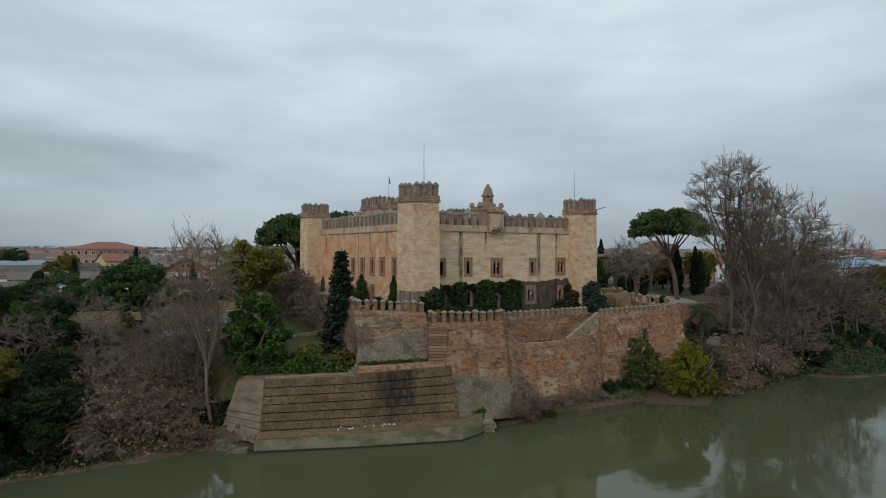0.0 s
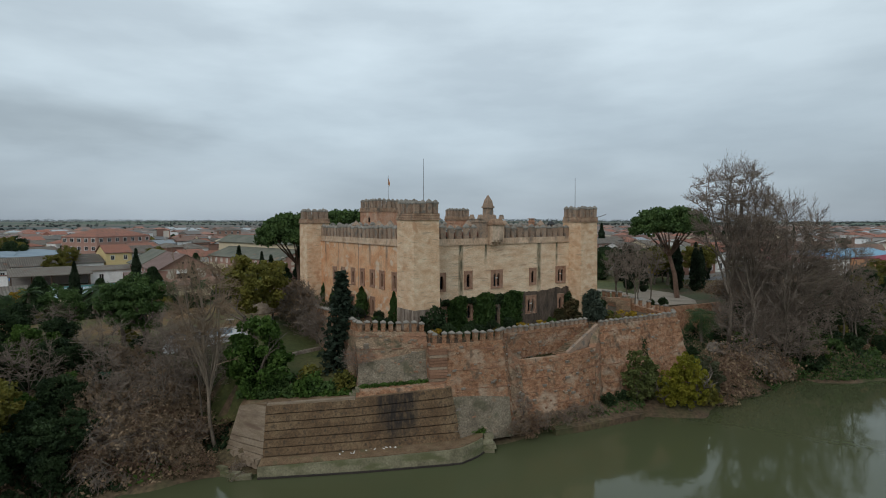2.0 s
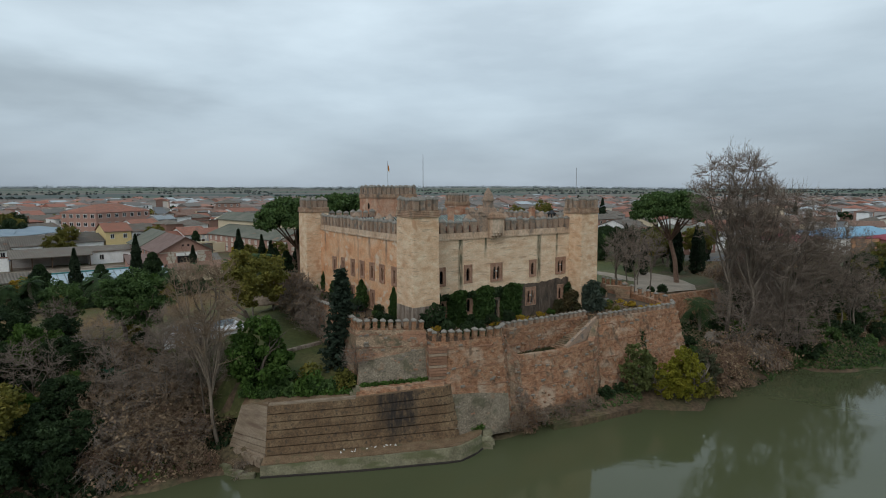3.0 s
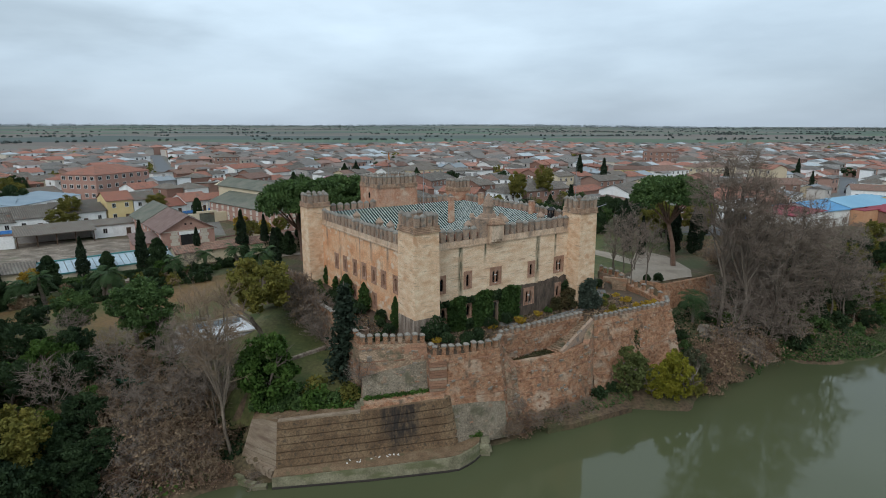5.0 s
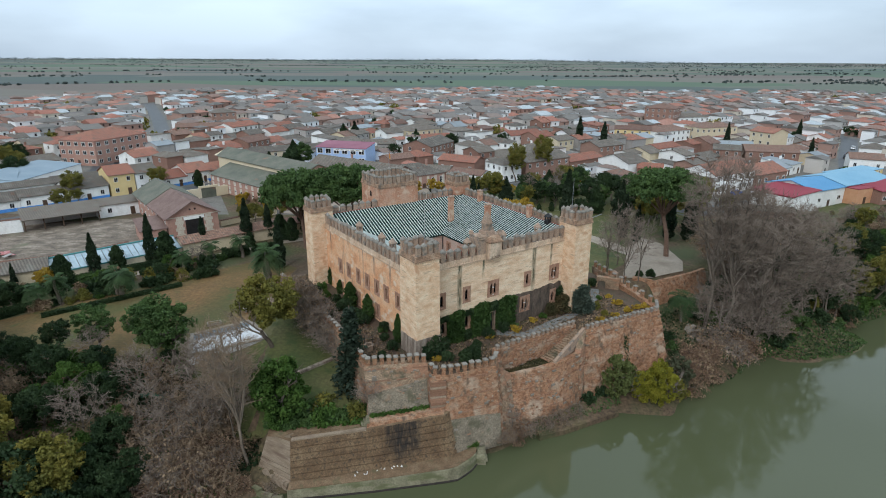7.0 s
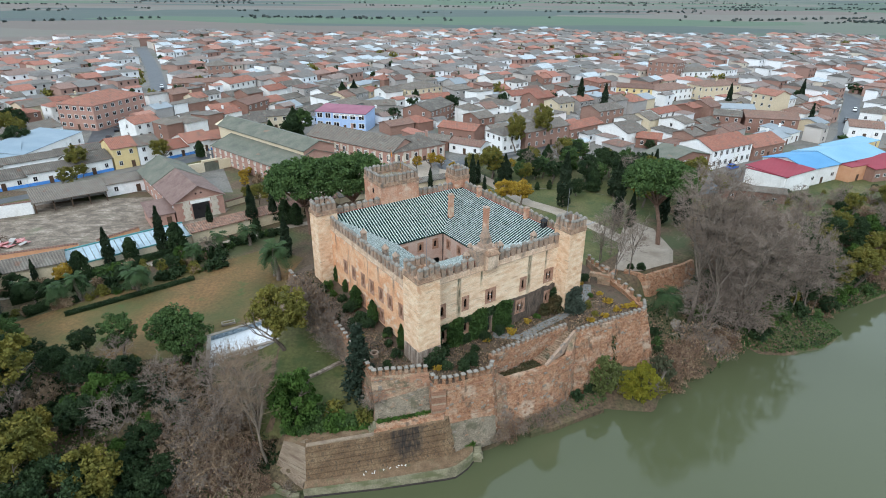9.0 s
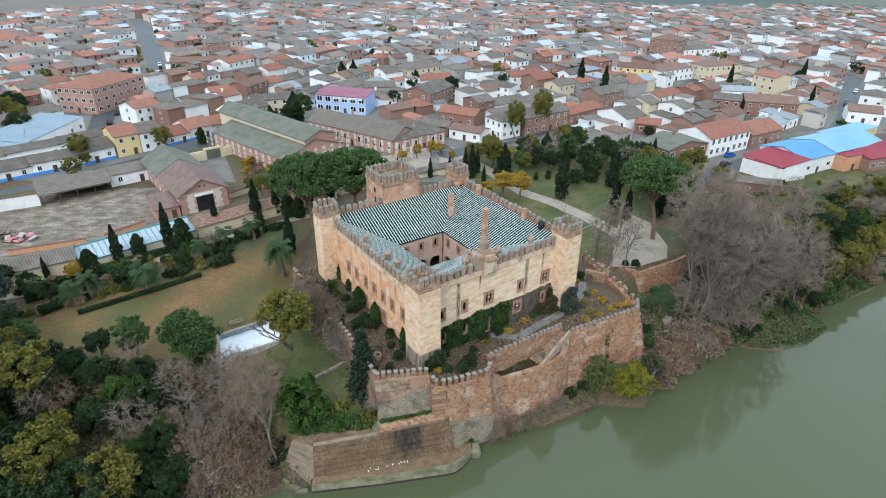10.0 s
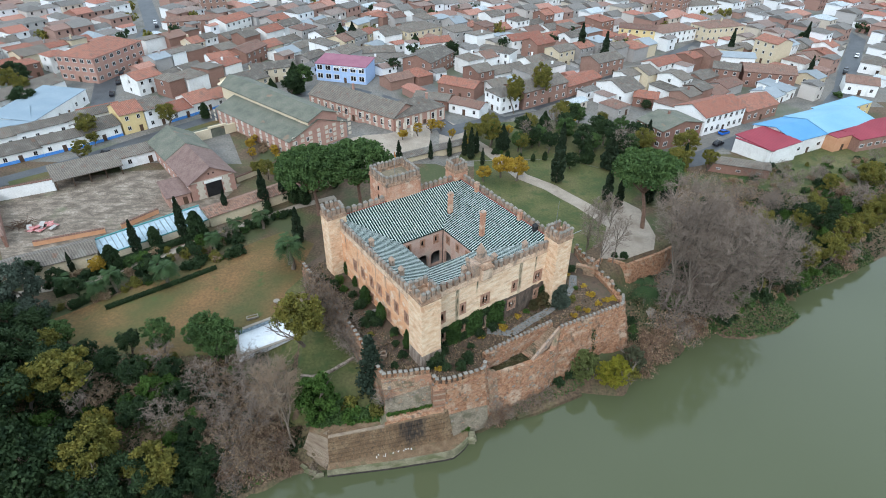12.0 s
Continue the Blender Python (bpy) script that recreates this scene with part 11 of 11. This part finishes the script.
while len(pts) < 9000:
    u_, v_ = rt.uniform(-13, 40), rt.uniform(-13, 34)
    q = CASTLE @ Vector((u_, v_, 0))
    if (-1.8 < u_ < 33 and -0.2 < v_ < 34) or not inside(TERRACE, q.x, q.y):
        continue
    pts.append((q.x, q.y, terrace_z(q.x, q.y) + 0.03 + 0.08 * rt.random()))
half_ = 6500
for nm_, q_, mm_, lab_ in (("leaf_litter", pts[:half_], LEAF_DRY, "fallen brown leaves on the castle terrace"), ("weeds", pts[half_:], LEAF_BROWN, "low weeds and seedlings on the castle terrace")):
    tagged(new(nm_, leaves_mesh(nm_, np.array(q_), nrng.uniform(0.12, 0.28, len(q_)), mm_, up=0.5)), lab_, nm_.replace("_", " "), kind="stuff")
for p_, key, s in (((-3.0, 22.5), "bush_green", 0.6), ((-2.4, 25.6), "bush_green", 0.75), ((-6.6, 5.6), "bush_green", 0.55), ((-4.4, -4.6), "bush_green", 0.5), ((-8.6, 4.2), "ball", 1.0), ((-5.6, 18.6), "ball", 1.05), ((-8.8, 16.2), "bush_olive", 0.7), ((-7.2, 21.0), "bush_dark", 0.8),
                   ((-9.6, 12.4), "bush_dark", 0.6), ((9.4, -3.0), "ball", 0.7), ((18.2, -1.3), "bush_green", 0.45), ((24.2, -1.2), "bush_green", 0.5), ((22.0, -1.3), "bush_gold", 1.0), ((34.2, -3.4), "bush_olive", 0.6), ((37.6, -1.2), "bush_green", 0.4), ((33.4, -6.2), "bush_olive", 0.55)):
    q = CASTLE @ Vector((*p_, 0))
    if inside(TERRACE, q.x, q.y):
        plant(key, q.x, q.y, s, z=terrace_z(q.x, q.y))
weeds("weeds", (-9.2, 62.0, 7.3), (-1.9, 64.1, 7.35), 1500, (0.12, 0.26), LEAF_GREEN, "strip of green weeds along the curtain wall's foot", (0.1, 0.5, 0.1))
weeds("weeds", (-21.5, 60.6, 6.7), (-9.6, 61.6, 6.75), 3200, (0.14, 0.3), LEAF_GREEN, "fresh green ivy trailing over the revetment top", (0.0, 1.6, 0.1), 0.5)
weeds("weeds", (8.4, 70.8, 7.65), (19.0, 76.6, 7.7), 2400, (0.12, 0.24), LEAF_BROWN, "brown weeds on the lower terrace", (-1.2, 2.0, 0.0), 0.2)
weeds("weeds", (3.0, 63.6, 1.65), (4.6, 63.9, 1.7), 500, (0.12, 0.25), LEAF_GREEN, "green weeds behind the quay end", (0.2, 0.6, 0.3))
weeds("ivy", (29.2, 81.1, 4.0), (28.6, 82.3, 8.6), 700, (0.14, 0.28), LEAF_DARK, "dark ivy hanging on the tall bastion", (0.9, 0.45, 0.0), 0.1)
def hedge(line, width, height, label, per=260):
    """A clipped hedge along a line on the ground."""
    a0 = Vector(line[0])
    hg = thing("hedge", pose(a0.x, a0.y, ground_at(a0.x, a0.y)), label, "hedge", "clipped hedges")
    pts_, core = [], Form()
    for p_, q_ in zip(line, line[1:]):
        p_, q_ = Vector(p_), Vector(q_)
        d_ = (q_ - p_).normalized()
        s_ = Vector((-d_.y, d_.x))
        za, zb = ground_at(p_.x, p_.y), ground_at(q_.x, q_.y)
        z0 = ground_at(a0.x, a0.y)
        c_ = [p_ - a0 - s_ * width * 0.4, q_ - a0 - s_ * width * 0.4, q_ - a0 + s_ * width * 0.4, p_ - a0 + s_ * width * 0.4]
        core.hexa([(v.x, v.y, z - z0 - 0.2) for v, z in zip(c_, (za, zb, zb, za))], [(v.x, v.y, z - z0 + height * 0.85) for v, z in zip(c_, (za, zb, zb, za))])
        for k in range(int((q_ - p_).length * per)):
            u, w_, h_ = rt.random(), rt.uniform(-0.5, 0.5), rt.random()
            if rt.random() < 0.5:
                h_ = 1.0
            else:
                w_ = 0.5 if w_ > 0 else -0.5
            v = p_.lerp(q_, u) - a0 + s_ * width * w_
            pts_.append((v.x + rt.gauss(0, 0.05), v.y + rt.gauss(0, 0.05), lerp(za, zb, u) - z0 + height * h_ + rt.gauss(0, 0.05)))
    part("core", core, LEAF_DARK, hg)
    part("foliage", leaves_mesh("foliage", np.array(pts_), nrng.uniform(0.1, 0.2, len(pts_)), LEAF_DARK), LEAF_DARK, hg)


hedge([(-77.4, 89.1), (-73.1, 92.8)], 1.3, 1.4, "clipped dark green hedge before the cream outbuilding")
hedge([(-72.6, 85.3), (-70.4, 88.0)], 1.3, 1.3, "short clipped dark green hedge in the garden")
hedge([(-65.6, 85.4), (-58.7, 90.7), (-53.4, 94.9), (-48.6, 99.0)], 0.9, 0.7, "low clipped hedge along the lawn's edge")
hedge([(-69.5, 101.0), (-62.0, 107.0), (-55.0, 113.0)], 1.2, 1.2, "clipped dark hedge below the greenhouse")
NET_GREEN = material("faded_green_netting", [(0.03, 0.10, 0.06), (0.05, 0.15, 0.09)], scale=2.0, rough=0.8, bump=0.2, fine=0.3)
net = thing("net_fence", Matrix.Identity(4), "sagging green netting fence on the bank", "fence")
net_line = [(-40.3, 65.8), (-38.9, 66.6), (-37.1, 66.5), (-34.6, 64.8), (-32.1, 63.5), (-29.9, 62.6)]
for (ax, ay), (bx, by) in zip(net_line, net_line[1:]):
    za, zb = ground_at(ax, ay), ground_at(bx, by)
    f = Form()
    f.hexa([(ax, ay, za), (bx, by, zb), (bx, by + 0.05, zb), (ax, ay + 0.05, za)], [(ax, ay, za + 0.85), (bx, by, zb + 0.8), (bx, by + 0.05, zb + 0.8), (ax, ay + 0.05, za + 0.85)])
    part("netting", f, NET_GREEN, net)
    f = Form()
    f.cylinder(ax, ay + 0.1, za - 0.2, za + 1.1, 0.05, 0.04, 6)
    part("post", f, OLD_WOOD, net)
for x, y, s in ((9.2, 66.5, 0.5), (11.6, 67.7, 0.6), (14.0, 69.1, 0.5), (16.6, 70.6, 0.55), (19.4, 72.2, 0.5), (7.9, 65.9, 0.45)):
    plant("thicket", x, y, s, which=1, z=0.5, label="thin grey leafless scrub at the river wall's foot")
# far trees: hedgerows and woods towards the horizon; leaf colour paled and blued as haze
FAR_LEAF_HAZE = leaf_mat("far_hazed_foliage", [(0.06, 0.078, 0.075), (0.08, 0.10, 0.094), (0.11, 0.115, 0.098)], 0.1)
cs, rs = [], []
for k in range(330):
    r_, a_ = rt.uniform(30, 65.5) ** 2, rt.uniform(radians(42), radians(138))
    x, y = r_ * math.cos(a_), r_ * math.sin(a_)
    if in_town(x, y):
        continue
    run = rt.choice([1, 1, 1, 2, 3, 5, 12, 24])
    t_ = rt.gauss(0.1, 0.2)
    for q in range(run):
        gap_ = q * rt.uniform(7, 14)
        xx, yy = x + gap_ * math.cos(t_), y + gap_ * math.sin(t_) + rt.gauss(0, 6)
        h_ = rt.uniform(0.7, 2.4)
        cs.append((xx, yy, ground_at(xx, yy) + h_ * 0.5))
        rs.append(h_)
for k in range(2100):
    a_ = rt.uniform(radians(40), radians(140))
    r_ = rt.uniform(4100, 4450) if k > 700 else 4100 - abs(rt.gauss(0, 420))
    xx, yy = r_ * math.cos(a_), r_ * math.sin(a_)
    h_ = rt.uniform(6, 13)
    cs.append((xx, yy, ground_at(xx, yy) + h_ * 0.4))
    rs.append(h_ * 1.3)
pts = clumps(cs, rs, 20, 0.7)
ft = bpy.data.objects.new("far_trees", leaves_mesh("far_trees", pts, nrng.uniform(1.6, 3.6, len(pts)), FAR_LEAF_HAZE, long=1.2))
scene.collection.objects.link(ft)
tagged(ft, "hedgerows and woods on the far plain, with haze painted into their colour", "trees", kind="stuff")
# garden trees of the town, far off
cs, rs = [], []
for k in range(230):
    x, y = rt.uniform(-380, 560), rt.uniform(240, 600)
    if not in_town(x, y) or near_road(x, y, 2):
        continue
    h_ = rt.uniform(3.0, 6)
    for q in range(4):
        cs.append((x + rt.gauss(0, 1.5), y + rt.gauss(0, 1.5), ground_at(x, y) + h_ * rt.uniform(0.5, 1.1)))
        rs.append(rt.uniform(1.2, 2.2))
pts = clumps(cs, rs, 30, 0.9)
half = len(pts) // 2
for nm, q, mm, lab in (("town_trees", pts[:half], LEAF_DARK, "dark garden trees among the far houses"), ("town_trees", pts[half:], LEAF_OLIVE, "yellowing garden trees among the far houses")):
    o_ = bpy.data.objects.new(nm, leaves_mesh(nm, q, nrng.uniform(0.7, 1.3, len(q)), mm))
    scene.collection.objects.link(o_)
    tagged(o_, lab, "trees", kind="stuff")
